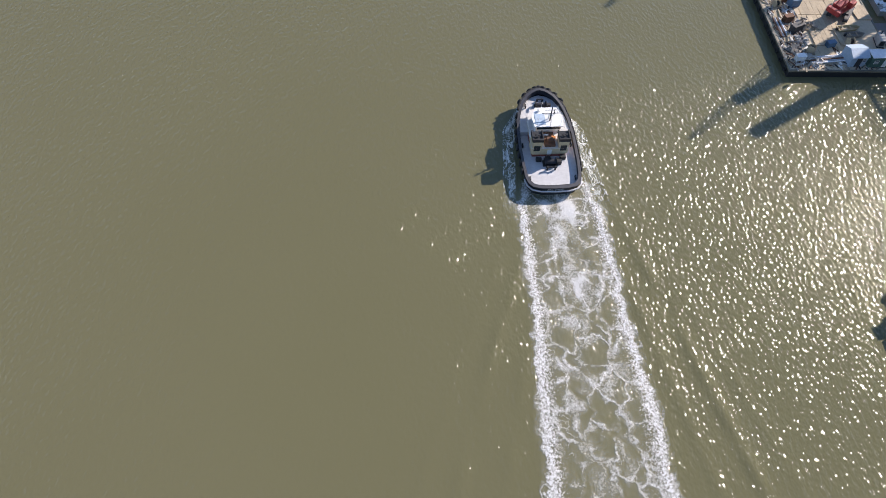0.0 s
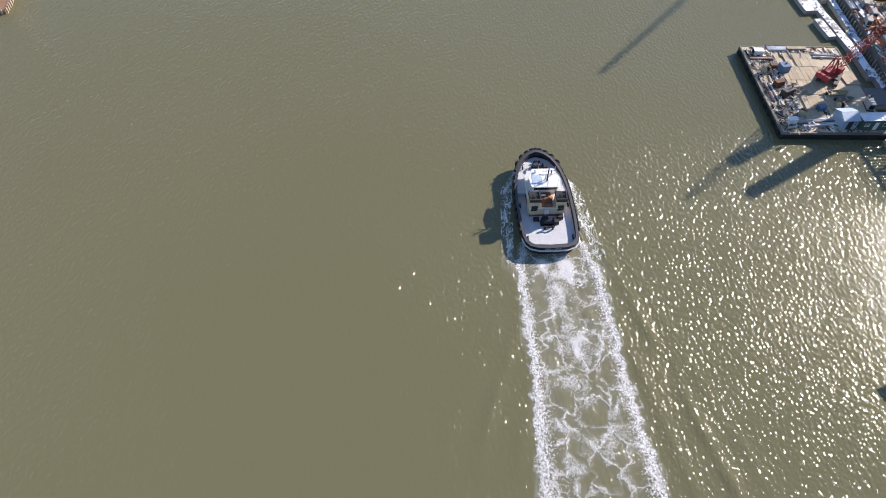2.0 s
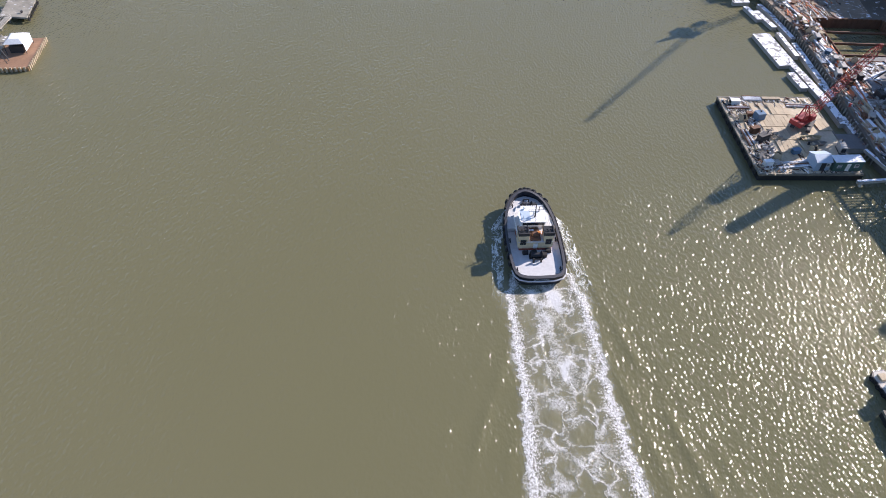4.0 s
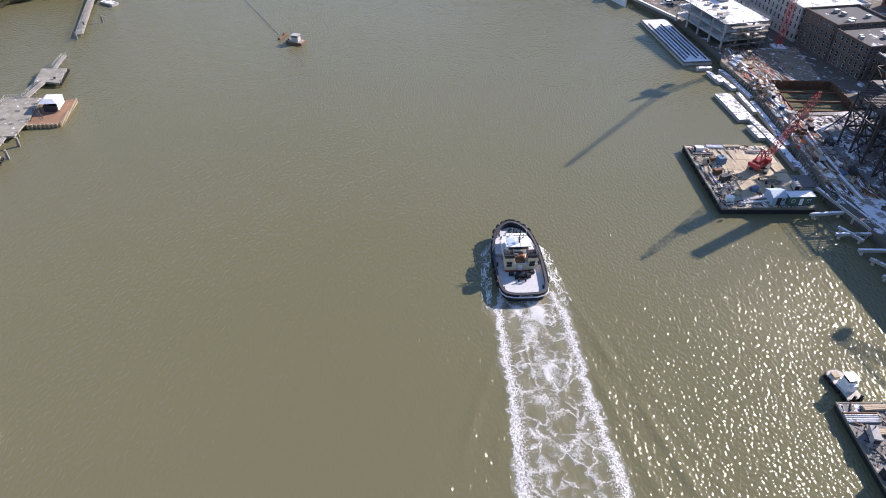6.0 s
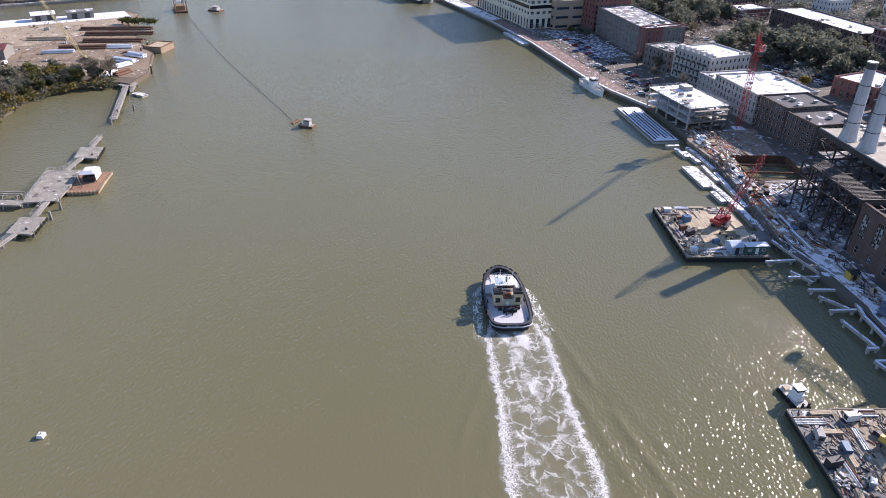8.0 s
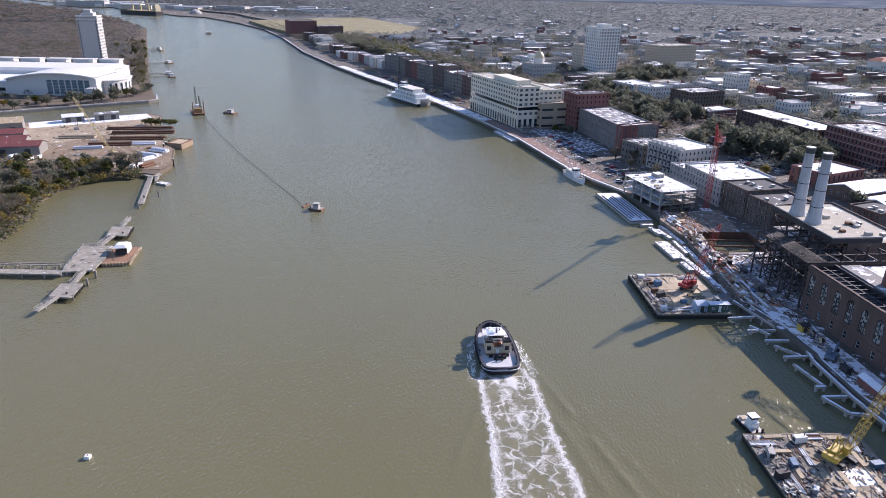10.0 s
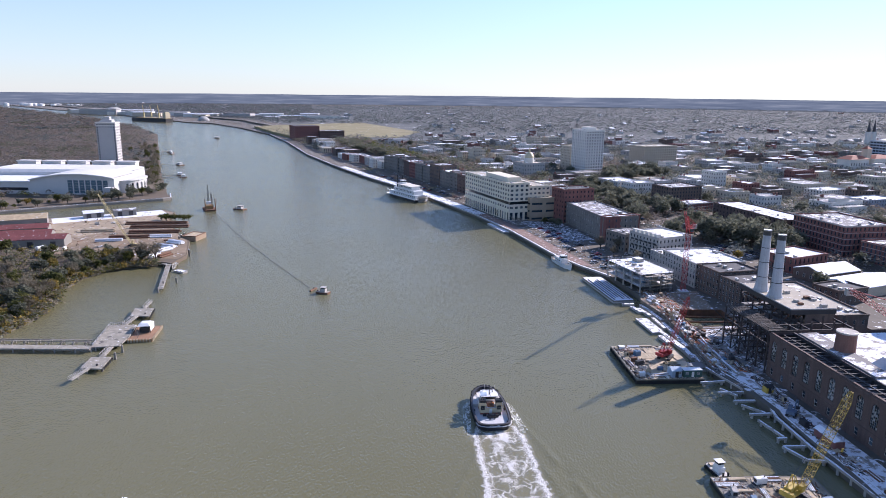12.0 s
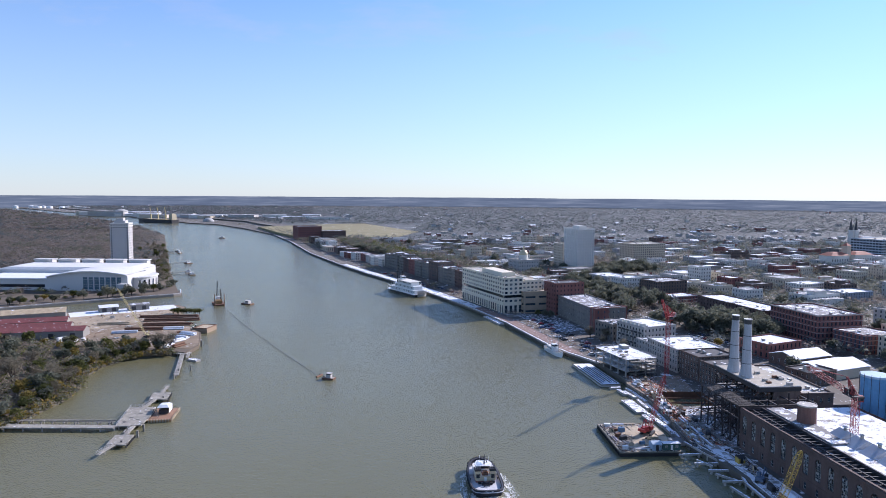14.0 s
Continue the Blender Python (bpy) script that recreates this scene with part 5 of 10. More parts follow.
# the long row of old cotton warehouses on the quay
rng = random.Random(77)
RU, RV = (-0.425, 0.905), (0.905, 0.425)
pos_ = Vector((30.0, 540.0, 0))
walls = [BRICK_GREY, BRICK_BROWN, BRICK_PLANT, STUCCO_GREY, BRICK_GREY, BRICK_RED]
run = 0.0
names = {BRICK_GREY: "grey stone", BRICK_BROWN: "brown brick", BRICK_PLANT: "dark brick", STUCCO_GREY: "grey stucco", BRICK_RED: "red brick", STUCCO_WHITE: "white stucco", STUCCO: "tan stucco"}
while run < 225:
    d = rng.uniform(17, 27)
    a = pos_ + Vector((*RU, 0)) * run
    c = pos_ + Vector((*RU, 0)) * (run + d - 0.15)
    wmat = rng.choice(walls)
    off = rng.uniform(-1.0, 1.0)
    block("cotton_warehouse", names[wmat] + " riverside warehouse with shuttered windows", (c.x + off, c.y), (a.x + off, a.y), 21, rng.uniform(19, 24.5), 5, wmat, rng.choice([ROOF_PATCHY, ROOF_SNOW, ROOF_DARK]), bay=3.1, near=run < 60, seed=rng.randint(0, 999), clutter=2, group="riverside warehouses")
    run += d
# smaller houses farther up the quay
pts = [(-72, 742), (-110, 815), (-165, 930), (-215, 1060), (-262, 1180)]
for (ax, ay), (bx, by) in zip(pts, pts[1:]):
    n = 5
    for k in range(n):
        p, q = [(ax + (bx - ax) * t, ay + (by - ay) * t) for t in ((k + 0.08) / n, (k + 0.92) / n)]
        wmat = rng.choice([STUCCO_WHITE, STUCCO, STUCCO_GREY, BRICK_RED, BRICK_BROWN])
        off = rng.uniform(-6, 14)
        block("riverside_house", names[wmat] + " riverside house under a light roof", (q[0] + off, q[1]), (p[0] + off, p[1]), rng.uniform(14, 24), rng.uniform(9, 16), 3, wmat, rng.choice([ROOF_SNOW, ROOF_PATCHY, ROOF_TAN]), near=False, clutter=1, group="riverside houses", seed=k)
block("brick_hotel", "large dark red brick hotel at the river bend", (-318, 1300), (-296, 1250), 50, 30, 6, BRICK_RED, ROOF_DARK, bay=4, near=False, win=(1.6, 2.0))
block("brick_hotel", "dark brick hotel wing at the river bend", (-262, 1290), (-246, 1256), 50, 21, 4, BRICK_PLANT, ROOF_PATCHY, bay=4, near=False)

# ---- the rest of the city, street by street ----
rng = random.Random(5)
cu, cv = Vector((-0.375, 0.927, 0)), Vector((0.927, 0.375, 0))


def clear(x, y, r):
    return all(math.hypot(x - a, y - c) > (r + q) * 0.86 for a, c, q in TAKEN)


def inland(x, y, by):
    """Whether (x, y) lies at least by metres behind the bluff's edge."""
    for (ax, ay), (bx, by_) in zip(BLUFF, BLUFF[1:]):
        if ay <= y <= by_:
            return x > ax + (bx - ax) * (y - ay) / (by_ - ay) + by
    return False


PARKS = [(222, 668, 46), (195, 625, 26), (150, 545, 18), (136, 495, 20), (150, 440, 24), (172, 425, 26), (192, 425, 20), (192, 345, 22), (206, 318, 24), (220, 296, 18), (236, 345, 14)]
OAK_SPOTS, count = [], 0
for i in range(1, 60):
    for j in range(-6, 60):
        o = Vector((60, 330, 0)) + cu * (j * 29 + 9 * (j // 2)) + cv * (i * 31 + 11 * (i // 2))
        x, y = o.x + rng.uniform(-3, 3), o.y + rng.uniform(-3, 3)
        if not (0.66 * (y + 175) > x - 8 and y > 180 and inland(x, y, 66 if y > 540 else 16)) or x > 950 or y > 1150:
            continue
        if rng.random() < (0.3 if y < 600 else 0.42) or not clear(x, y, 12) or any(math.hypot(x - a, y - c) < q + 9 for a, c, q in PARKS):
            OAK_SPOTS.append((x, y))
            continue
        dist = math.hypot(x, y + 140)
        w, d = rng.choice([rng.uniform(13, 20), rng.uniform(18, 30), rng.uniform(28, 38)]), rng.choice([rng.uniform(13, 20), rng.uniform(18, 27)])
        tall = rng.random()
        h = rng.uniform(6, 9.5) if tall < 0.5 else rng.uniform(9, 13.5) if tall < 0.93 else rng.uniform(13, 20)
        if y > 650:
            h *= 0.8
        wmat = rng.choice([BRICK_RED, STUCCO, BRICK_BROWN, BRICK_GREY, STUCCO, STUCCO_WHITE, STUCCO_GREY, STUCCO_WHITE, STUCCO_GREY])
        TAKEN.append((x, y, 0.5 * math.hypot(w, d)))
        building("town_building", names[wmat] + " town building with a flat snow-patched roof", x, y, w, d, 22 + rng.uniform(-3, 3), 7.5, h, max(2, round(h / 3.7)), (max(2, round(w / 3.4)), max(2, round(d / 3.4))), wmat,
                 rng.choice([ROOF_SNOW, ROOF_SNOW, ROOF_PATCHY, ROOF_PATCHY, ROOF_GREY, ROOF_DARK]), near=dist < 330, clutter=2 if dist < 500 else 0, cornice=dist < 600, seed=count, group="town buildings")
        count += 1

# far houses, too many to count
fh, fr = Mesh(), Mesh()
rng = random.Random(9)
for k in range(3200):
    y = 330 + 3900 * rng.random() ** 1.7
    x = rng.uniform(-0.75 * y, 0.78 * y + 60)
    if not inland(x, y, 30) or (y < 1150 and x < 950) or rng.random() < min(0.94, (y - 600) / 1500):
        continue
    if -470 < x < -70 and 1280 < y < 1830:
        continue
    w, d, h = rng.uniform(7, 14), rng.uniform(8, 18), rng.uniform(4, 7.5)
    if rng.random() < 0.06:
        w, d, h = w * 2.2, d * 2.0, h * 1.3
    m = pose(x, y, 7.5, 0, 0, 22 + rng.choice([0, 90]) + rng.uniform(-4, 4))
    fh.box(-w / 2, w / 2, -d / 2, d / 2, 0, h, rng.choice([0, 0, 1, 2, 3]), m)
    mi = rng.choice([0, 0, 1, 1, 0, 2, 3, 1])
    if rng.random() < 0.5:
        for s in (-1, 1):
            fr.face([m @ Vector(q) for q in [(s * (w / 2 + 0.5), -d / 2 - 0.4, h - 0.2), (s * (w / 2 + 0.5), d / 2 + 0.4, h - 0.2), (0, d / 2 + 0.4, h + 2.6), (0, -d / 2 - 0.4, h + 2.6)][:: s]], mi)
            fh.face([m @ Vector(q) for q in [(-w / 2, s * d / 2, h), (w / 2, s * d / 2, h), (0, s * d / 2, h + 2.4)][:: -s]], 0)
    else:
        fr.box(-w / 2 - 0.2, w / 2 + 0.2, -d / 2 - 0.2, d / 2 + 0.2, h, h + 0.5, mi, m)
tagged(part("far_houses", fh, [STUCCO_GREY, STUCCO, BRICK_RED, STUCCO_WHITE]), "crowded pale and brick houses of the distant city", "houses", kind="stuff")
tagged(part("far_roofs", fr, [ROOF_SNOW, ROOF_PATCHY, ROOF_DARK, ROOF_TAN]), "snowy and dark roofs of the distant city", "roofs", kind="stuff")

# landmarks over the roofs
for dx in (0, 14):
    sp = thing("church_spire", "slender dark twin church spire", "church", pose(826 + dx, 1216 + dx * 0.4, 7.5), "cathedral spires")
    part("belfry", Mesh().box(-3.5, 3.5, -3.5, 3.5, 0, 26), STUCCO_WHITE, sp)
    part("spire", Mesh().tube((0, 0, 26), (0, 0, 50), 3.6, 0.1, n=8), ROOF_DARK, sp)
ch = thing("church", "pale stuccoed church with red tiled roofs and bell tower", "church", pose(550, 764, 7.5, 0, 0, 22))
part("tower", Mesh().box(-4, 4, -4, 4, 0, 27), STUCCO, ch)
part("tower_roof", Mesh().prism([(-4.5, -4.5), (4.5, -4.5), (4.5, 4.5), (-4.5, 4.5)], 27, 31, top=0.05), surface("red_tile", (0.36, 0.13, 0.08), 0.8), ch)
for s in (-1, 1):
    part("wing", Mesh().box(s * 22 - 17, s * 22 + 17, -9, 9, 0, 15), STUCCO_WHITE, ch)
    part("wing_roof", Mesh().prism([(s * 22 - 18, -10), (s * 22 + 18, -10), (s * 22 + 18, 10), (s * 22 - 18, 10)], 15, 19, top=0.45), surface("red_tile", (0.36, 0.13, 0.08), 0.8, snow=0.3), ch)
    for k in range(7):
        part("arched_window", window_mesh(1.6, 3.4, "sash", FRAME_WHITE, GLASS), None, ch, at=pose(s * 22 - 14 + k * 4.6, -9.02, 7))

# ---- the tug under way ----
HULL_BLACK = surface("hull_black", (0.022, 0.022, 0.027), 0.5, vary=0.25)
DECK_GREY = surface("deck_grey", (0.56, 0.56, 0.565), 0.7, vary=0.10, big=0.3, small=1.5)
HOUSE_CREAM = surface("house_cream", (0.62, 0.50, 0.32), 0.55, vary=0.08)
HOUSE_RED = surface("house_oxide_red", (0.36, 0.09, 0.05), 0.6, vary=0.15)


def outline(stations, k=1.0, y_shift=0.0):
    right = [(w * k, yy + y_shift) for yy, w in stations]
    return right + [(-x, yy) for x, yy in reversed(right) if x > 1e-4]


TUG_LINES = [(-12.4, 0.0), (-12.3, 2.6), (-11.8, 4.2), (-10.8, 5.0), (-9.3, 5.35), (-6, 5.6), (-2, 5.7), (2, 5.6), (5, 5.25), (7.5, 4.65), (9.5, 3.85), (11.0, 2.85), (12.0, 1.75), (12.5, 0.75), (12.65, 0.0)]


def sheer(yy):
    return 1.75 + 0.07 * max(0, yy) + (0.0035 * max(0, yy) ** 2)


def tug():
    root = thing("tugboat", "black-hulled harbour tug with cream house, grey decks and white top", "tugboat", pose(*TUG_AT, 0, 0, 0, TUG_TURN))
    side = TUG_LINES
    pts = [(w, yy) for yy, w in side] + [(-w, yy) for yy, w in reversed(side[1:-1])]
    n = len(pts)
    hull, cap = Mesh(), Mesh()
    for i in range(n):
        (xa, ya), (xb, yb) = pts[i], pts[(i + 1) % n]
        za, zb = sheer(ya) + 0.55, sheer(yb) + 0.55
        hull.face([(xa * 0.93, ya * 0.97, -0.6), (xb * 0.93, yb * 0.97, -0.6), (xb, yb, zb), (xa, ya, za)])
        hull.face([(xa * 0.905, ya * 0.945, za), (xb * 0.905, yb * 0.945, zb), (xb * 0.905, yb * 0.945, sheer(yb) - 0.5), (xa * 0.905, ya * 0.945, sheer(ya) - 0.5)])
        cap.face([(xa, ya, za), (xb, yb, zb), (xb * 0.905, yb * 0.945, zb), (xa * 0.905, ya * 0.945, za)])
    body = part("hull", hull, HULL_BLACK, root)
    part("bulwark_cap", cap, surface("worn_dark_edge", (0.045, 0.046, 0.055), 0.6), body)
    rub = Mesh()
    for i in range(n):
        (xa, ya), (xb, yb) = pts[i], pts[(i + 1) % n]
        if (ya + yb) / 2 < -8.5:
            rub.tube((xa * 1.02, ya * 1.02, sheer(ya) - 0.1), (xb * 1.02, yb * 1.02, sheer(yb) - 0.1), 0.16, n=6)
    part("stern_rail_stripe", rub, surface("pale_rub_strip", (0.5, 0.5, 0.52), 0.6), body)
    deck = Mesh()
    aft = [(x * 0.905, yy * 0.945) for x, yy in pts if yy <= 2.01]
    fwd = [(x * 0.905, yy * 0.945) for x, yy in pts if yy >= 1.99]
    ring = sorted(aft, key=lambda p: math.atan2(p[1] + 5, p[0]))
    deck.face([(x, yy, 1.72) for x, yy in ring])
    ring = sorted(fwd, key=lambda p: math.atan2(p[1] - 6, p[0]))
    deck.face([(x, yy, 2.85) for x, yy in ring])
    deck.face([(-4.8, 1.93, 1.72), (4.8, 1.93, 1.72), (4.8, 1.93, 2.85), (-4.8, 1.93, 2.85)])
    part("deck", deck, DECK_GREY, root)
    # tyres along both sides and a heavy bow fender
    ty = Mesh().ring(0.46, 0.24)
    tyre = ty.data("tyre_fender", [RUBBER])
    for s in (-1, 1):
        for k in range(15 if s > 0 else 9):
            yy = 8.5 - k * (1.12 if s > 0 else 2.0)
            w = np.interp(yy, [a for a, _ in side], [b_ for _, b_ in side])
            part("tyre_fender", tyre, None, root, at=pose(s * (w + 0.16), yy, sheer(yy) - 0.15, 0, 0, s * (22 if yy > 5 else 5)))
    bf = Mesh()
    bow = [(x, yy) for x, yy in pts if yy > 6]
    bow.sort(key=lambda p: -p[0])
    for (xa, ya), (xb, yb) in zip(bow, bow[1:]):
        bf.tube((xa * 1.03, ya * 1.015, sheer(ya) + 0.25), (xb * 1.03, yb * 1.015, sheer(yb) + 0.25), 0.34, n=8)
    part("bow_fender", bf, RUBBER, root)
    for k, (xa, ya) in enumerate(bow[1:-1]):
        part("tyre_fender", tyre, None, root, at=pose(xa * 1.07, ya * 1.03, sheer(ya) + 0.1, 0, 0, math.degrees(math.atan2(ya - 4, xa))))
    # lower house
    lo = Mesh().prism([(-3.0, -3.6), (3.0, -3.6), (3.1, 3.5), (2.3, 6.3), (-2.3, 6.3), (-3.1, 3.5)], 1.72, 4.3)
    part("lower_house", lo, HOUSE_CREAM, root)
    part("red_skirt", Mesh().prism([(-3.06, -3.66), (3.06, -3.66), (3.16, 3.53), (2.35, 6.36), (-2.35, 6.36), (-3.16, 3.53)], 1.73, 2.3), HOUSE_RED, root)
    part("boat_deck", Mesh().prism([(-3.3, -3.7), (3.3, -3.7), (3.4, 3.6), (2.5, 6.7), (-2.5, 6.7), (-3.4, 3.6)], 4.3, 4.42), surface("boat_deck_paint", (0.62, 0.60, 0.57), 0.7, vary=0.12), root)
    # wheelhouse: sloped, glazed, white top
    wl_pts = [(-2.2, 0.4), (2.2, 0.4), (2.45, 2.4), (1.7, 4.7), (-1.7, 4.7), (-2.45, 2.4)]
    wh = part("wheelhouse", Mesh().prism(wl_pts, 4.42, 5.5), PAINT_WHITE, root)
    part("wheelhouse_glass", Mesh().prism([(x * 0.97, 0.4 + (yy - 0.4) * 0.97) for x, yy in wl_pts], 5.5, 6.7), GLASS, wh)
    for x, yy in wl_pts:
        part("mullion", Mesh().box(x * 0.985 - 0.08, x * 0.985 + 0.08, yy - 0.08, yy + 0.08, 5.5, 6.7), PAINT_WHITE, wh)
    part("wheelhouse_roof", Mesh().prism([(x * 1.16, 2.5 + (yy - 2.5) * 1.18) for x, yy in wl_pts], 6.7, 6.88), PAINT_WHITE, wh)
    part("roof_patch", Mesh().box(-2.3, -0.5, 0.6, 3.4, 6.885, 6.95), surface("pale_blue_cover", (0.42, 0.52, 0.62), 0.6), wh)
    # mast, radar, lights
    mast = part("mast", Mesh().tube((0.3, 1.6, 6.88), (0.3, 1.6, 11.2), 0.14, 0.08).tube((-1.3, 1.6, 9.2), (1.9, 1.6, 9.2), 0.06, n=6).tube((-0.9, 1.6, 10.2), (1.5, 1.6, 10.2), 0.05, n=6).beam((0.3, 0.2, 6.9), (0.3, 1.6, 9.5), 0.08), STEEL_DARK, root)
    part("radar", Mesh().box(-0.9, 1.1, 2.0, 2.15, 8.2, 8.35).tube((0.1, 2.05, 6.9), (0.1, 2.05, 8.2), 0.12), PAINT_WHITE, root)
    part("searchlight", Mesh().tube((-1.4, 3.9, 7.2), (-1.4, 4.3, 7.25), 0.22, 0.25, n=10).tube((-1.4, 4.05, 6.88), (-1.4, 4.05, 7.1), 0.06), PAINT_WHITE, root)
    part("monitor", Mesh().tube((1.3, 3.2, 6.88), (1.3, 3.2, 7.4), 0.15).tube((1.3, 3.2, 7.4), (1.5, 4.0, 7.6), 0.1), STEEL_DARK, root)
    for x, yy in ((-2.4, 0.2), (2.3, 0.3), (-1.0, 4.6), (2.2, 3.6)):
        part("aerial", Mesh().tube((x * 0.9, yy, 6.88), (x * 0.9, yy, 9.3), 0.03, n=5), PAINT_WHITE, root)
    # two square funnels with black tops
    for s in (-1, 1):
        fn = part("funnel", Mesh().prism([(s * 1.45, -3.62), (s * 3.3, -3.62), (s * 3.3, -1.2), (s * 1.45, -1.2)][:: s], 2.6, 6.4, top=0.95), HOUSE_CREAM, root)
        part("funnel_top", Mesh().box(s * 2.375 - 1.0, s * 2.375 + 1.0, -3.66, -1.15, 6.4, 6.9).box(s * 2.375 - 1.0, s * 2.375 + 1.0, -3.66, -3.4, 6.9, 7.3).box(s * 2.375 - 1.0, s * 2.375 - 0.8, -3.4, -1.15, 6.9, 7.3).box(s * 2.375 + 0.8, s * 2.375 + 1.0, -3.4, -1.15, 6.9, 7.3), PAINT_BLACK, fn)
        part("louvre", Mesh().box(s * 2.375 - 0.55, s * 2.375 + 0.55, -3.70, -3.60, 3.6, 5.2), PAINT_BLACK, fn)
        for dx in (-0.3, 0.3):
            part("exhaust_pipe", Mesh().tube((s * 2.4 + dx, -2.4, 7.15), (s * 2.4 + dx, -2.7, 7.75), 0.2, 0.2), STEEL_DARK, fn)
        rl = Mesh()
        for z in (4.95, 5.4):
            rl.beam((s * 3.33, -1.0, z), (s * 3.35, 3.5, z), 0.05).beam((s * 3.35, 3.5, z), (s * 2.45, 6.5, z), 0.05)
        for k in range(6):
            rl.beam((s * 3.33, -1.3 + k * 0.95, 4.42), (s * 3.33, -1.3 + k * 0.95, 5.4), 0.05)
        part("rail", rl, PAINT_WHITE, root)
    part("life_raft", Mesh().tube((0.5, -1.2, 4.75), (1.2, -1.2, 4.75), 0.35, n=12), surface("raft_orange", (0.7, 0.25, 0.06), 0.5), root)
    part("raft_canister", Mesh().tube((-0.9, -0.6, 4.75), (0.0, -0.6, 4.75), 0.33, n=12), PAINT_WHITE, root)
    part("engine_casing", Mesh().box(-0.95, 0.95, -3.3, 0.1, 4.42, 5.0).box(-0.5, 0.6, -2.6, -1.6, 5.0, 5.6), RUST, root)
    for x, yy, h in ((-1.9, -4.7, 0.8), (1.7, -4.9, 0.6), (2.5, -4.3, 0.9), (-0.2, -4.4, 0.5)):
        part("deck_locker", Mesh().box(x - 0.55, x + 0.45, yy - 0.35, yy + 0.35, 1.72, 1.72 + h), PAINT_BLACK, root)
    part("stern_platform", Mesh().prism([(-4.9, -10.3), (-4.0, -11.5), (-2.5, -12.0), (2.5, -12.0), (4.0, -11.5), (4.9, -10.3), (3.4, -10.75), (0, -11.0), (-3.4, -10.75)], 1.73, 1.95), HULL_BLACK, root)
    part("after_door", Mesh().box(-0.4, 0.4, -3.66, -3.60, 1.9, 3.9), PAINT_WHITE, root)
    # winches
    for yy, s, z in ((8.6, 1.0, 2.85), (-5.6, 1.1, 1.72)):
        w = part("winch", Mesh().tube((-0.85 * s, yy, z + 0.8), (0.85 * s, yy, z + 0.8), 0.5 * s, n=14), surface("wound_hawser", (0.03, 0.032, 0.04), 0.9, small=6), root)
        for x in (-1, 0.9):
            part("winch_flange", Mesh().tube((x * s, yy, z + 0.8), (x * s + 0.1, yy, z + 0.8), 0.78 * s, n=14), PAINT_BLACK, w)
        part("winch_bed", Mesh().box(-1.2 * s, 1.2 * s, yy - 0.7, yy + 0.7, z, z + 0.3).box(1.0 * s, 1.8 * s, yy - 0.35, yy + 0.35, z, z + 1.0), PAINT_BLACK, w)
    part("tow_post", Mesh().tube((-0.7, -7.1, 1.72), (-0.7, -7.1, 2.9), 0.18).tube((0.7, -7.1, 1.72), (0.7, -7.1, 2.9), 0.18).tube((-1.0, -7.1, 2.6), (1.0, -7.1, 2.6), 0.14), PAINT_BLACK, root)
    part("bow_staple", Mesh().tube((-0.5, 10.2, 2.85), (-0.5, 10.2, 3.6), 0.18).tube((0.5, 10.2, 2.85), (0.5, 10.2, 3.6), 0.18).tube((-0.5, 10.2, 3.6), (0.5, 10.2, 3.6), 0.18), PAINT_BLACK, root)
    for x, yy in ((-4.0, -9.3), (4.0, -9.3), (-4.4, -1), (4.4, -1), (-2.9, 8.7)):
        z = 1.72 if yy < 2 else 2.85
        part("bitt", Mesh().tube((x, yy - 0.3, z), (x, yy - 0.3, z + 0.6), 0.14).tube((x, yy + 0.3, z), (x, yy + 0.3, z + 0.6), 0.14), PAINT_BLACK, root)
    lad = Mesh()
    for k in range(5):
        lad.box(-3.1, -2.3, 9.0 + k * 0.32, 9.12 + k * 0.32, 2.55 + k * 0.12, 2.6 + k * 0.12)
    part("bow_steps", lad, PAINT_WHITE, root)
    for k in range(5):
        part("house_port", Mesh().tube((-3.13, -2.4 + k * 1.3, 3.4), (-3.02, -2.4 + k * 1.3, 3.4), 0.22, n=12), GLASS, root)
    for ob in root.children_recursive:
        if ob.parent == root and ob.name.split('.')[0] not in ('hull', 'tyre_fender', 'bow_fender'):
            ob.matrix_basis = pose(0, 0, -0.1) @ Matrix.Diagonal((1.08, 1, 0.84, 1)) @ ob.matrix_basis
    # name across the stern
    for text, size, z in (("ARKANSAS", 0.62, 1.62), ("SAVANNAH", 0.34, 1.25)):
        cu = bpy.data.curves.new("lettering", "FONT")
        cu.body, cu.size, cu.align_x, cu.extrude = text, size, "CENTER", 0.01
        tmp = bpy.data.objects.new("lettering", cu)
        me = bpy.data.meshes.new_from_object(tmp)
        bpy.data.objects.remove(tmp)
        me.materials.clear()
        me.materials.append(PAINT_WHITE)
        part("lettering", me, None, body, "white name lettering", at=pose(0, -12.36 if size > 0.5 else -12.3, z, 84, 0, 0))
    return root


tug()


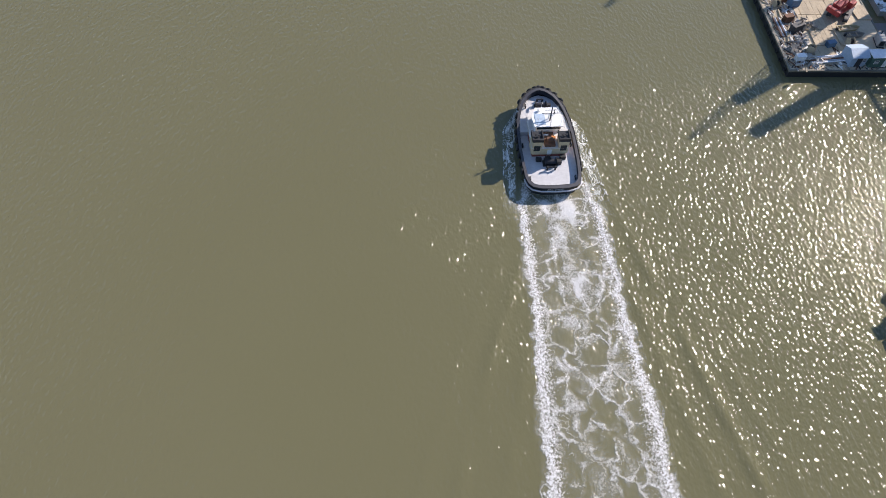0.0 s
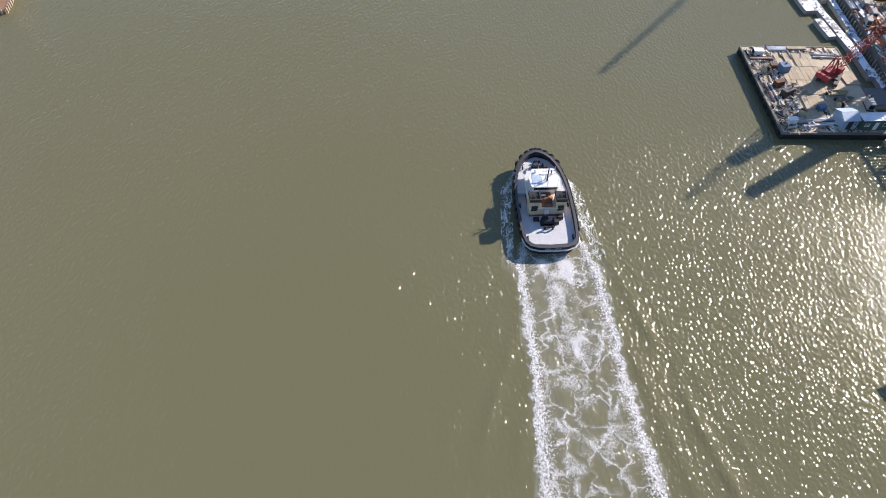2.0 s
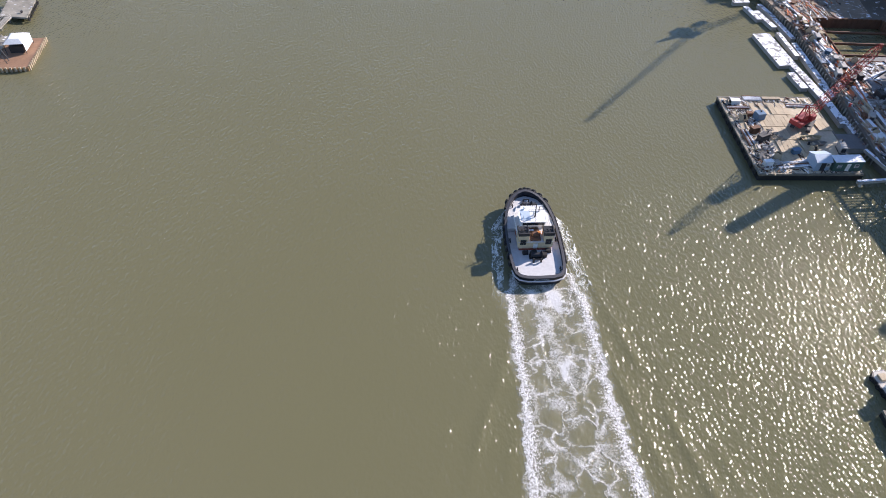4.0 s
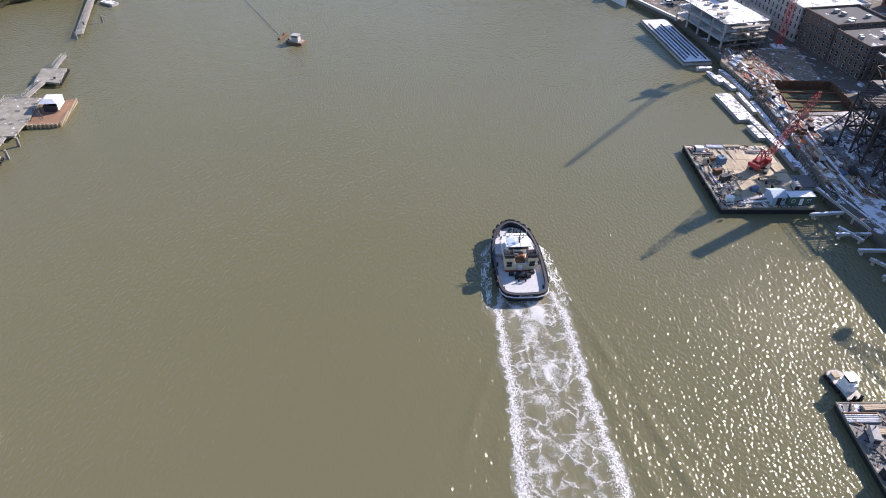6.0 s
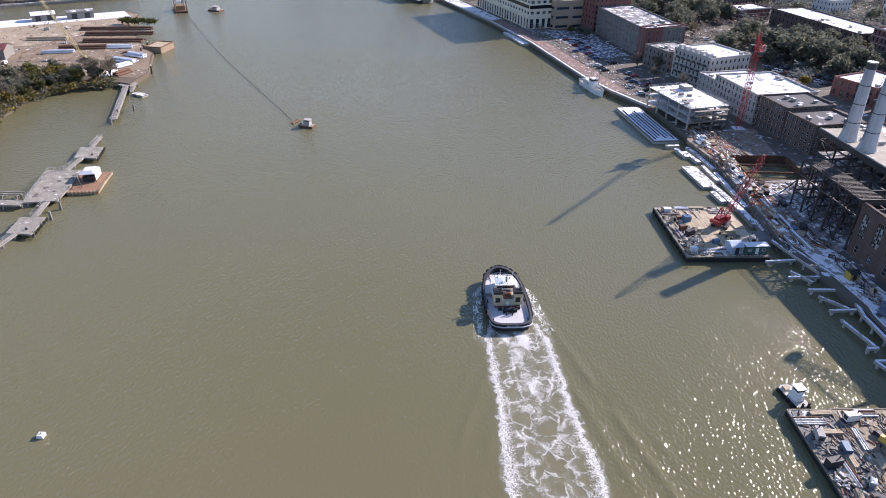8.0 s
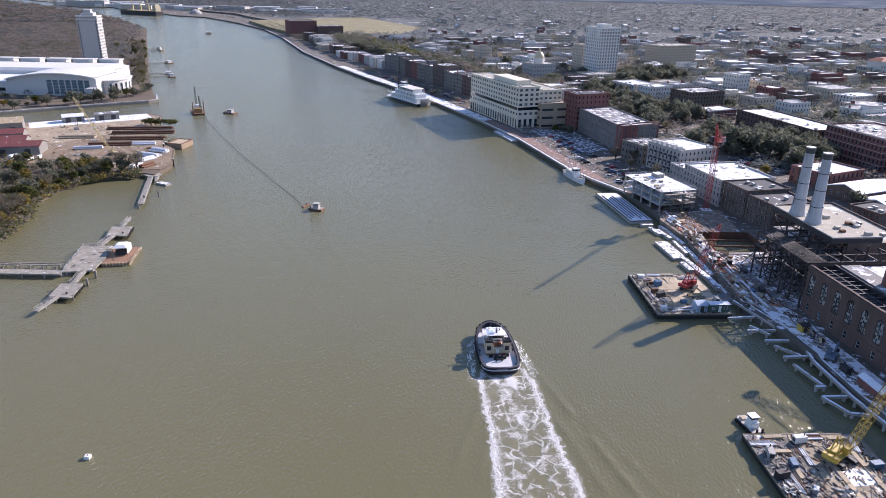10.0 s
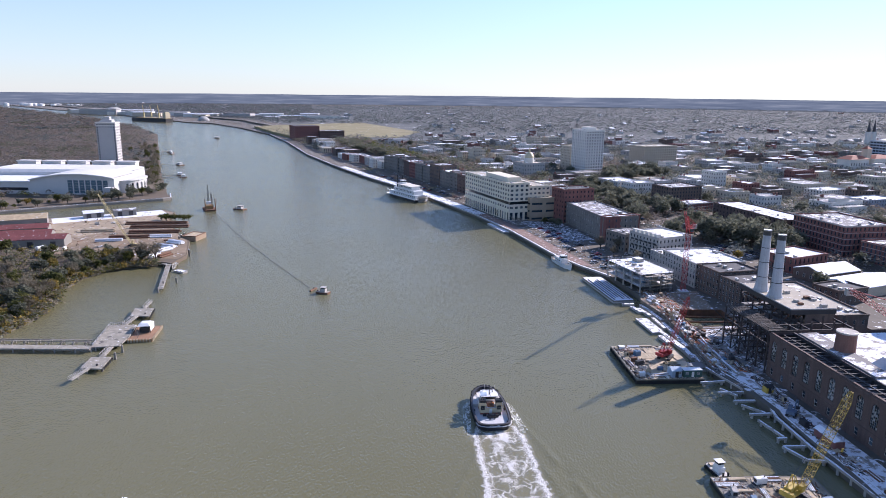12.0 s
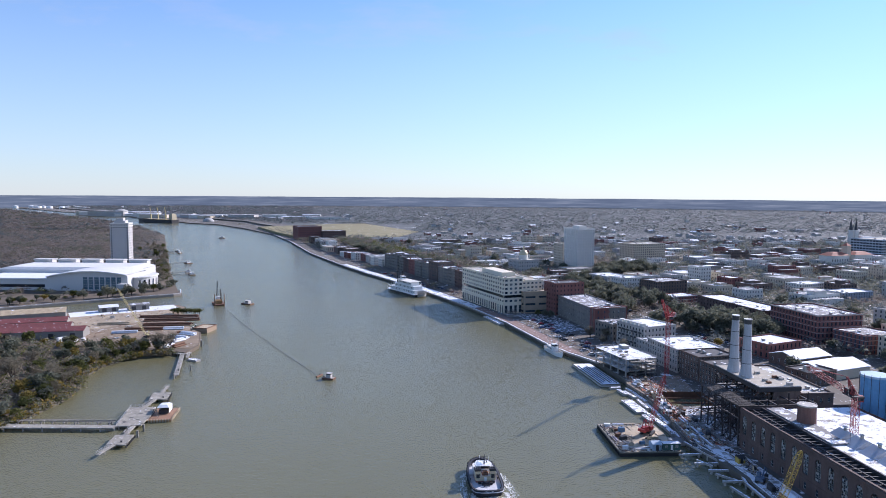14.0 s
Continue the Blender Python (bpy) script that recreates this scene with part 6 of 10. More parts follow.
def barge(root, w, d, z, mat_side, mat_deck, bulk=True):
    part("hull", Mesh().prism([(-w / 2, -d / 2), (w / 2, -d / 2), (w / 2, d / 2), (-w / 2, d / 2)], -0.6, z - 0.02), mat_side, root)
    part("deck", Mesh().box(-w / 2 + 0.3, w / 2 - 0.3, -d / 2 + 0.3, d / 2 - 0.3, z - 0.015, z + 0.02), mat_deck, root)
    cm = Mesh()
    for (x0, x1, y0, y1) in ((-w / 2 - 0.05, w / 2 + 0.05, -d / 2 - 0.05, -d / 2 + 0.3), (-w / 2 - 0.05, w / 2 + 0.05, d / 2 - 0.3, d / 2 + 0.05), (-w / 2 - 0.05, -w / 2 + 0.3, -d / 2 + 0.3, d / 2 - 0.3), (w / 2 - 0.3, w / 2 + 0.05, -d / 2 + 0.3, d / 2 - 0.3)):
        cm.box(x0, x1, y0, y1, z - 0.35, z + 0.12)
    part("coaming", cm, surface("worn_coaming", (0.17, 0.155, 0.12), 0.8, vary=0.4), root)


TYRE = Mesh().ring(0.5, 0.2, axis="y")
TYRE = TYRE.data("tyre", [RUBBER])
MAT_TIMBER = Mesh().box(-0.55, 0.55, -2.6, 2.6, 0, 0.28).data("timber_mat", [TIMBER])
DECK_STEEL = surface("barge_deck", (0.17, 0.165, 0.16), 0.8, vary=0.35, big=0.3, small=2, snow=0.1)


def crawler_crane(name, label, at, body_turn, paint, foot, tip, size=1.0):
    """A lattice-boom crawler crane; foot and tip: the boom's ends in world space."""
    root = thing(name, label, "crane", at)
    inv = at.inverted()
    for s in (-1, 1):
        tr = Mesh().box(s * 2.2 * size - 0.5, s * 2.2 * size + 0.5, -3.2 * size, 3.2 * size, 0.15, 1.15 * size)
        tr.tube((s * 2.2 * size - 0.5, 3.2 * size, 0.65 * size), (s * 2.2 * size + 0.5, 3.2 * size, 0.65 * size), 0.52 * size, n=10).tube((s * 2.2 * size - 0.5, -3.2 * size, 0.65 * size), (s * 2.2 * size + 0.5, -3.2 * size, 0.65 * size), 0.52 * size, n=10)
        part("track", tr, STEEL_DARK, root)
    part("undercarriage", Mesh().box(-2, 2, -1.2, 1.2, 0.5, 1.2).tube((0, 0, 1.2), (0, 0, 1.6), 1.3 * size, n=16), STEEL_DARK, root)
    m = pose(0, 0, 0, 0, 0, body_turn)
    up = Mesh()
    up.box(-1.7 * size, 1.7 * size, -4.2 * size, 1.8 * size, 1.6, 2.0, m=m).box(-1.6 * size, 0.5 * size, -3.4 * size, 0.8 * size, 2.0, 3.7 * size, m=m)
    part("machinery_house", up, paint, root)
    part("counterweight", Mesh().box(-1.9 * size, 1.9 * size, -5.2 * size, -4.2 * size, 1.7, 3.3 * size, m=m), paint, root)
    cab = part("cab", Mesh().box(0.7 * size, 1.9 * size, 0.2 * size, 2.1 * size, 1.9, 3.9 * size, m=m), paint, root)
    part("cab_glass", Mesh().box(0.8 * size, 1.8 * size, 2.11 * size, 2.15 * size, 2.5, 3.7 * size, m=m), GLASS, cab)
    gf = Mesh()
    for x in (-0.9, 0.9):
        gf.beam(m @ Vector((x * size, -3.4 * size, 3.2)), m @ Vector((x * 0.5 * size, -2.0 * size, 7.5 * size)), 0.22).beam(m @ Vector((x * 0.5 * size, -2.0 * size, 7.5 * size)), m @ Vector((x * size, 0.8 * size, 2.2)), 0.2)
    gf.beam(m @ Vector((-0.5 * size, -2.0 * size, 7.5 * size)), m @ Vector((0.5 * size, -2.0 * size, 7.5 * size)), 0.2)
    part("gantry", gf, paint, root)
    a, b_ = inv @ Vector(foot), inv @ Vector(tip)
    part("boom", Mesh().lattice(a, a + (b_ - a) * 0.1, 0.7 * size, 1.7 * size, 1.6, 0.07).lattice(a + (b_ - a) * 0.1, a + (b_ - a) * 0.9, 1.7 * size, 1.7 * size, 1.35, 0.065).lattice(a + (b_ - a) * 0.9, b_, 1.7 * size, 0.6 * size, 1.4, 0.07), paint, root)
    part("pendant", Mesh().tube(m @ Vector((0, -2.0 * size, 7.5 * size)), b_, 0.06, n=5), STEEL_DARK, root)
    low = Vector((b_.x, b_.y, max(4.0, b_.z * 0.45)))
    part("hoist_rope", Mesh().tube(b_, low, 0.04, n=5), STEEL_DARK, root)
    part("hook_block", Mesh().box(low.x - 0.25, low.x + 0.25, low.y - 0.15, low.y + 0.15, low.z - 0.9, low.z), paint, root)
    return root


def clutter(kind, x, y, z, rng, rot=None):
    """Loose site gear: one thing each."""
    rot = rng.uniform(0, 180) if rot is None else rot
    at = pose(x, y, z, 0, 0, rot)
    if kind == "pipes":
        root = thing("pipe_stack", "stack of grey steel pipes lying on the deck", "pipes", at, "stacks of pipes")
        n, l = rng.randint(3, 5), rng.uniform(4, 8)
        for k in range(n):
            part("pipe", Mesh().tube((-l / 2, k * 0.46, 0.22), (l / 2, k * 0.46, 0.22), 0.22, n=8), rng.choice([CONCRETE_SNOW, RUST, STACK]), root)
    elif kind == "timber":
        root = thing("timber_stack", "stack of pale timber beams on the deck", "timber", at, "stacks of timber")
        l = rng.uniform(2.5, 5)
        for k in range(rng.randint(4, 8)):
            part("beam", Mesh().box(-l / 2, l / 2, (k % 4) * 0.36, (k % 4) * 0.36 + 0.3, (k // 4) * 0.3, (k // 4) * 0.3 + 0.28), TIMBER, root)
    elif kind == "box":
        c, nm = rng.choice([(PAINT_BLUE, "blue"), (RUST, "rusty brown"), (STUCCO_GREY, "grey"), (PAINT_WHITE, "white"), (TIMBER, "plywood-sided")])
        root = thing("tool_box", nm + " steel tool box with ribbed sides and lid", "box", at, "tool boxes")
        a, b_, h = rng.uniform(1.2, 2.6), rng.uniform(0.9, 1.5), rng.uniform(0.8, 1.6)
        part("body", Mesh().box(-a / 2, a / 2, -b_ / 2, b_ / 2, 0, h), c, root)
        part("lid", Mesh().box(-a / 2 - 0.05, a / 2 + 0.05, -b_ / 2 - 0.05, b_ / 2 + 0.05, h, h + 0.12), c, root)
        rb = Mesh()
        for k in range(5):
            rb.box(-a / 2 + k * a / 4.2, -a / 2 + k * a / 4.2 + 0.08, -b_ / 2 - 0.05, b_ / 2 + 0.05, 0, h)
        part("rib", rb, c, root)
    elif kind == "heap":
        root = thing("scrap_heap", "heap of scrap and snow-dusted building rubble", "rubble", at, "heaps of rubble", )
        mb = Mesh()
        for k in range(26):
            s = rng.uniform(0.2, 0.7)
            mb.box(-s, s, -s * 0.5, s * 0.5, 0, s * 0.5, m=pose(rng.gauss(0, 1.1), rng.gauss(0, 1.1), rng.uniform(0, 0.5), rng.uniform(-30, 30), rng.uniform(-30, 30), rng.uniform(0, 180)))
        part("rubble", mb, rng.choice([CONCRETE, TIMBER_GREY, RUST, STUCCO_GREY]), root, kind="stuff")
    elif kind == "generator":
        root = thing("generator", "grey skid-mounted generator set with a round exhaust", "generator", at, "generators")
        part("housing", Mesh().box(-1.5, 1.5, -0.7, 0.7, 0.2, 1.8), rng.choice([PAINT_WHITE, STUCCO_GREY, STEEL_DARK]), root)
        part("skid", Mesh().box(-1.7, 1.7, -0.8, 0.8, 0, 0.2), STEEL_DARK, root)
        part("exhaust", Mesh().tube((1.0, 0, 1.8), (1.0, 0, 2.5), 0.12), STEEL_DARK, root)
        part("grille", Mesh().box(-1.54, -1.5, -0.5, 0.5, 0.5, 1.5), STEEL_DARK, root)
    elif kind == "reel":
        root = thing("cable_reel", "wooden cable reel wound with dark cable", "cable reel", at, "cable reels")
        part("drum", Mesh().tube((-0.5, 0, 0.9), (0.5, 0, 0.9), 0.55, n=14), RUBBER, root)
        for s in (-0.56, 0.5):
            part("flange", Mesh().tube((s, 0, 0.9), (s + 0.07, 0, 0.9), 0.9, n=16), TIMBER, root)
    return root


def deck_barge():
    at = pose(87.6, 123.4, 0, 0, 0, 3.0)
    root = thing("deck_barge", "dark deck barge with timber mats, tyre fenders and crane gear", "barge", at)
    barge(root, 24.6, 32.4, 1.75, PAINT_BLACK, surface("sandy_deck", (0.55, 0.46, 0.33), 0.9, vary=0.28, big=0.3, small=1.5))
    for k in range(11):
        part("tyre", TYRE, None, root, at=pose(-12.55, -14.5 + k * 2.9, 0.95, 0, 0, 90))
    for k in range(6):
        part("mooring_bitt", Mesh().tube((-11.6, -13 + k * 5.2, 1.77), (-11.6, -13 + k * 5.2, 2.4), 0.16).tube((-11.6, -12.3 + k * 5.2, 1.77), (-11.6, -12.3 + k * 5.2, 2.4), 0.16), STEEL_DARK, root)
    rng = random.Random(11)
    for i in range(9):
        for j in range(5):
            if rng.random() < 0.86:
                part("timber_mat", MAT_TIMBER, None, root, at=pose(-4.6 + i * 1.16, -11 + j * 5.35, 1.775, 0, 0, rng.uniform(-1.5, 1.5)))
    for i in range(3):
        part("timber_mat", MAT_TIMBER, None, root, at=pose(9.2 + i * 1.15, 3.5, 1.775, 0, 0, 5))
    return at


barge_at = deck_barge()
rng = random.Random(21)


def on(at, x, y, z=0.0, rot=0.0):
    return at @ pose(x, y, z, 0, 0, rot)


crawler_crane("crawler_crane", "red lattice-boom crawler crane standing on timber mats", on(barge_at, 5.2, 3.0, 2.06, -35), -20, PAINT_RED, tuple(on(barge_at, 6.4, 4.2, 4.0).translation), (96.3, 118.3, 29.0), 0.85)


def site_trailer(at, label, c):
    root = thing("site_trailer", label, "trailer", at)
    part("body", Mesh().box(-3.4, 3.4, -1.3, 1.3, 0.35, 2.9), c, root)
    part("roof", Mesh().box(-3.5, 3.5, -1.4, 1.4, 2.9, 3.02), SNOW, root)
    part("skid", Mesh().box(-3.3, 3.3, -1.1, -0.8, 0, 0.35).box(-3.3, 3.3, 0.8, 1.1, 0, 0.35), STEEL_DARK, root)
    part("door", Mesh().box(-0.5, 0.4, -1.34, -1.30, 0.4, 2.4), PAINT_WHITE, root)
    for x in (-2.2, 1.9):
        part("window", window_mesh(1.0, 0.9, "sash", FRAME_WHITE, GLASS), None, root, at=pose(x, -1.30, 1.3))
    return root


site_trailer(on(barge_at, 8.3, -14.0, 1.78, 2), "dark green site trailer with a snowy white roof", surface("green_panel", (0.05, 0.11, 0.09), 0.6))


def shed(at, label, w, d, h, c, roof):
    root = thing("shed", label, "shed", at)
    part("wall", Mesh().box(-w / 2, w / 2, -d / 2, d / 2, 0, h), c, root)
    mb = Mesh()
    for s in (-1, 1):
        mb.face([(-w / 2 - 0.2, s * (d / 2 + 0.25), h - 0.1), (w / 2 + 0.2, s * (d / 2 + 0.25), h - 0.1), (w / 2 + 0.2, 0, h + 0.8), (-w / 2 - 0.2, 0, h + 0.8)][::s])
        mb.face([(s * (w / 2), -d / 2, h), (s * (w / 2), d / 2, h), (s * (w / 2), 0, h + 0.75)])
    part("roof", mb, roof, root)
    part("door", Mesh().box(-0.6, 0.6, -d / 2 - 0.06, -d / 2 - 0.003, 0, 2.2), STEEL_DARK, root)
    part("window", window_mesh(0.9, 0.9, "sash", FRAME_WHITE, GLASS), None, root, at=pose(w / 4 + 0.2, -d / 2, 1.2))
    return root


shed(on(barge_at, 2.6, -12.8, 1.78, 4), "pale blue-grey steel work shed on the barge", 3.6, 4.0, 2.6, surface("blue_grey_panel", (0.32, 0.42, 0.52), 0.6), surface("blue_grey_roof", (0.40, 0.50, 0.6), 0.6))


def fuel_tank(at):
    root = thing("fuel_tank", "blue square steel fuel tank with a filler on top", "tank", at)
    part("body", Mesh().box(-1.1, 1.1, -1.0, 1.0, 0.15, 2.1), PAINT_BLUE, root)
    part("cap", Mesh().tube((0.3, 0.2, 2.1), (0.3, 0.2, 2.4), 0.2), STEEL_DARK, root)
    part("skid", Mesh().box(-1.2, 1.2, -1.05, 1.05, 0, 0.15), STEEL_DARK, root)


fuel_tank(on(barge_at, -4.9, 6.0, 1.78, 12))


def skiff(at, label, l=5.2, c=None):
    root = thing("skiff", label, "boat", at)
    w = l * 0.17
    pts = [(-w, -l / 2), (w, -l / 2), (w * 1.05, l * 0.1), (w * 0.7, l * 0.35), (0, l / 2), (-w * 0.7, l * 0.35), (-w * 1.05, l * 0.1)]
    mb = Mesh()
    n = len(pts)
    for i in range(n):
        a, b_ = pts[i], pts[(i + 1) % n]
        mb.face([(a[0] * 0.7, a[1] * 0.92, 0), (b_[0] * 0.7, b_[1] * 0.92, 0), (*b_, 0.75), (*a, 0.75)])
        mb.face([(*a, 0.75), (*b_, 0.75), (b_[0] * 0.86, b_[1] * 0.93, 0.75), (a[0] * 0.86, a[1] * 0.93, 0.75)])
        mb.face([(a[0] * 0.86, a[1] * 0.93, 0.75), (b_[0] * 0.86, b_[1] * 0.93, 0.75), (b_[0] * 0.65, b_[1] * 0.88, 0.2), (a[0] * 0.65, a[1] * 0.88, 0.2)])
    mb.face([(x * 0.65, yy * 0.88, 0.2) for x, yy in pts])
    part("hull", mb, c or TIMBER_GREY, root)
    for yy in (-0.25, 0.1):
        part("thwart", Mesh().box(-w * 0.8, w * 0.8, l * yy - 0.15, l * yy + 0.15, 0.5, 0.56), TIMBER, root)
    part("outboard", Mesh().box(-0.18, 0.18, -l / 2 - 0.35, -l / 2 + 0.02, 0.2, 1.0), PAINT_BLACK, root)


skiff(on(barge_at, 5.3, -2.6, 1.78, -82), "small tan work skiff lying on the barge deck", 5.5, surface("tan_hull", (0.45, 0.36, 0.2), 0.6))
skiff(on(barge_at, 6.0, -4.8, 1.78, -84), "small grey work skiff lying on the barge deck", 4.6)
for x, yy, kd, rt in ((-8.5, 10.5, "pipes", 2), (-8.8, 13.0, "box", 0), (-3.5, 14.3, "pipes", 0), (1.5, 14.5, "timber", 2), (-9.2, 5.5, "reel", 20), (-9.0, 2.5, "timber", 88), (-8.0, 0.2, "box", 20), (-9.6, -2.2, "pipes", 95), (-7.0, -3.0, "generator", 30),
                      (-9.2, -6.0, "timber", 80), (-6.6, -6.6, "heap", 0), (-9.0, -9.6, "heap", 0), (-6.0, -10.2, "reel", 60), (-9.3, -12.9, "box", 12), (-6.9, -13.6, "heap", 0), (-3.0, -13.7, "pipes", 10), (-1.0, -8.4, "box", 15), (8.0, 11.5, "pipes", 0), (3.4, -8.0, "reel", 10), (-6.8, 7.5, "box", 5), (10.7, -7.0, "generator", 85), (-4.5, -1.0, "heap", 0)):
    p = on(barge_at, x, yy, 1.78)
    clutter(kd, p.translation.x, p.translation.y, p.translation.z if not (-5.2 < x < 5.5 and -12 < yy < 11) else 2.06, rng, rt)



def debris(name, label, count, spot, rng, z, mats, long=False):
    mb = Mesh()
    for _ in range(count):
        x, y = spot(rng)
        l, w, h = rng.choice([rng.uniform(0.3, 1.6), rng.uniform(0.8, 3.0), rng.uniform(2.5, 6.5) if long else 1.2]), rng.uniform(0.07, 0.34), rng.uniform(0.05, 0.32)
        mb.box(-l / 2, l / 2, -w / 2, w / 2, 0, h, rng.randrange(len(mats)), pose(x, y, z, rng.gauss(0, 4), rng.gauss(0, 2.5), rng.gauss(97, 12 if long and l > 2.4 else 34)))
    return tagged(part(name, mb, mats), label, "debris", kind="stuff")


def barge_edge(r):
    t = r.random()
    x, y = (r.uniform(-11.6, -5.2), r.uniform(-15.5, 15.5)) if t < 0.62 else (r.uniform(-11, 11), r.uniform(-15.6, -9)) if t < 0.85 else (r.uniform(-11, 11), r.uniform(11.5, 15.6))
    p = on(barge_at, x, y).translation
    return p.x, p.y


debris("deck_debris", "small timber and steel scraps strewn over the barge", 760, barge_edge, random.Random(2), 1.78, [TIMBER, TIMBER_GREY, RUST, STUCCO_GREY, STEEL_DARK, PAINT_WHITE])
# ---- second barge group with the yellow crane and a push boat ----
b2 = pose(84.0, 24.8, 0, 0, 0, 2.0)
root = thing("equipment_barge", "grey flat equipment barge loaded with tools and timber", "barge", b2)
barge(root, 9.0, 40.0, 1.45, PAINT_BLACK, DECK_STEEL)
for x, yy, kd, rt in ((-1.5, 15.5, "pipes", 2), (2.0, 18.0, "timber", 5), (-1.8, 12.0, "generator", 80), (1.6, 12.6, "timber", 3), (-2.0, 9.2, "heap", 0), (1.8, 8.5, "box", 85), (2.2, 5.5, "timber", 88), (-2.6, 4.8, "generator", 15), (0.4, 2.5, "pipes", 92), (-2.2, 0.8, "heap", 0), (2.4, 0.2, "box", 60),
                      (-1.0, -3.0, "timber", 80), (2.6, -4.5, "heap", 0), (-2.5, -6.0, "reel", 0), (1.0, -8.0, "pipes", 88), (-2.0, -11.0, "box", 0)):
    p = on(b2, x, yy, 1.48)
    clutter(kd, *p.translation, rng, rt)
b3 = pose(98.0, 25.0, 0, 0, 0, 2.0)
root = thing("crane_barge", "sandy timber-decked crane barge with yellow edge marks", "barge", b3)
barge(root, 18.6, 41.0, 1.45, PAINT_BLACK, surface("stained_timber_deck", (0.34, 0.28, 0.20), 0.9, vary=0.5, big=0.4, small=1.5, snow=0.04, snow_scale=0.4))
for i in range(2):
    for j in range(6):
        part("timber_mat", MAT_TIMBER, None, root, at=pose(-3 + i * 7, -16 + j * 5.4, 1.47, 0, 0, 0))
for k in range(8):
    part("yellow_mark", Mesh().box(-9.36, -9.31, -18 + k * 5.0, -17 + k * 5.0, 0.9, 1.5), PAINT_YELLOW, root)
part("snow_patch", Mesh().prism([(-3.5, 2), (3.2, 2.6), (3.6, 7.2), (0.5, 8), (-3.0, 6.4)], 1.46, 1.54), SNOW, root)
crawler_crane("crawler_crane", "yellow lattice-boom crawler crane with a raised boom", on(b3, -0.8, 11.2, 1.48, 20), -75, PAINT_YELLOW, (98.6, 36.4, 3.6), (108.3, 37.8, 29.6), 0.9)
for x, yy, kd, rt in ((-6.5, 17.2, "generator", 10), (-2.5, 18.0, "pipes", 2), (3.5, 17.8, "timber", 5), (6.8, 16.0, "pipes", 80), (-7.2, 11.5, "pipes", 88), (-6.2, 6.0, "timber", 86), (6.5, 8.5, "box", 10), (5.8, 3.0, "heap", 0), (-5.5, -1.0, "heap", 0), (3.0, -3.0, "pipes", 80)):
    p = on(b3, x, yy, 1.48)
    clutter(kd, *p.translation, rng, rt)


debris('deck_debris', 'small timber and steel scraps strewn over the barges', 950, lambda r: (r.uniform(79.4, 105.5), r.uniform(6, 44)), random.Random(3), 1.48, [TIMBER, TIMBER_GREY, RUST, STUCCO_GREY, STEEL_DARK])


def push_boat(at):
    root = thing("push_boat", "small push boat with a white wheelhouse and dark hull", "boat", at)
    part("hull", Mesh().prism([(-2.1, -4.5), (2.1, -4.5), (2.2, 3.5), (1.2, 4.6), (-1.2, 4.6), (-2.2, 3.5)], -0.4, 1.1), PAINT_BLACK, root)
    part("deck", Mesh().prism([(-1.9, -4.2), (1.9, -4.2), (2.0, 3.3), (1.1, 4.3), (-1.1, 4.3), (-2.0, 3.3)], 1.1, 1.14), surface("pale_deck", (0.5, 0.47, 0.42), 0.8), root)
    part("house", Mesh().box(-1.3, 1.3, -2.5, 0.6, 1.14, 3.0), PAINT_WHITE, root)
    wh = part("wheelhouse", Mesh().box(-1.1, 1.1, -2.0, 0.2, 3.0, 3.9), PAINT_WHITE, root)
    part("glass", Mesh().box(-1.06, 1.06, -1.96, 0.16, 3.9, 4.7), GLASS, wh)
    part("roof", Mesh().box(-1.4, 1.4, -2.3, 0.5, 4.7, 4.85), PAINT_WHITE, wh)
    for s in (-0.9, 0.9):
        part("push_knee", Mesh().box(s - 0.25, s + 0.25, -4.9, -4.5, 0.2, 2.6), RUBBER, root)
    part("winch_box", Mesh().box(-1.2, 0.4, 1.8, 3.4, 1.14, 1.7), TIMBER, root)
    for k in range(4):
        part("tyre", TYRE, None, root, at=pose(-2.3, -3 + k * 2, 0.6, 0, 0, 90))


push_boat(pose(82.6, 49.6, 0, 0, 0, 12) @ Matrix.Diagonal((0.82, 0.82, 0.82, 1)))

# ---- the riverside works ----


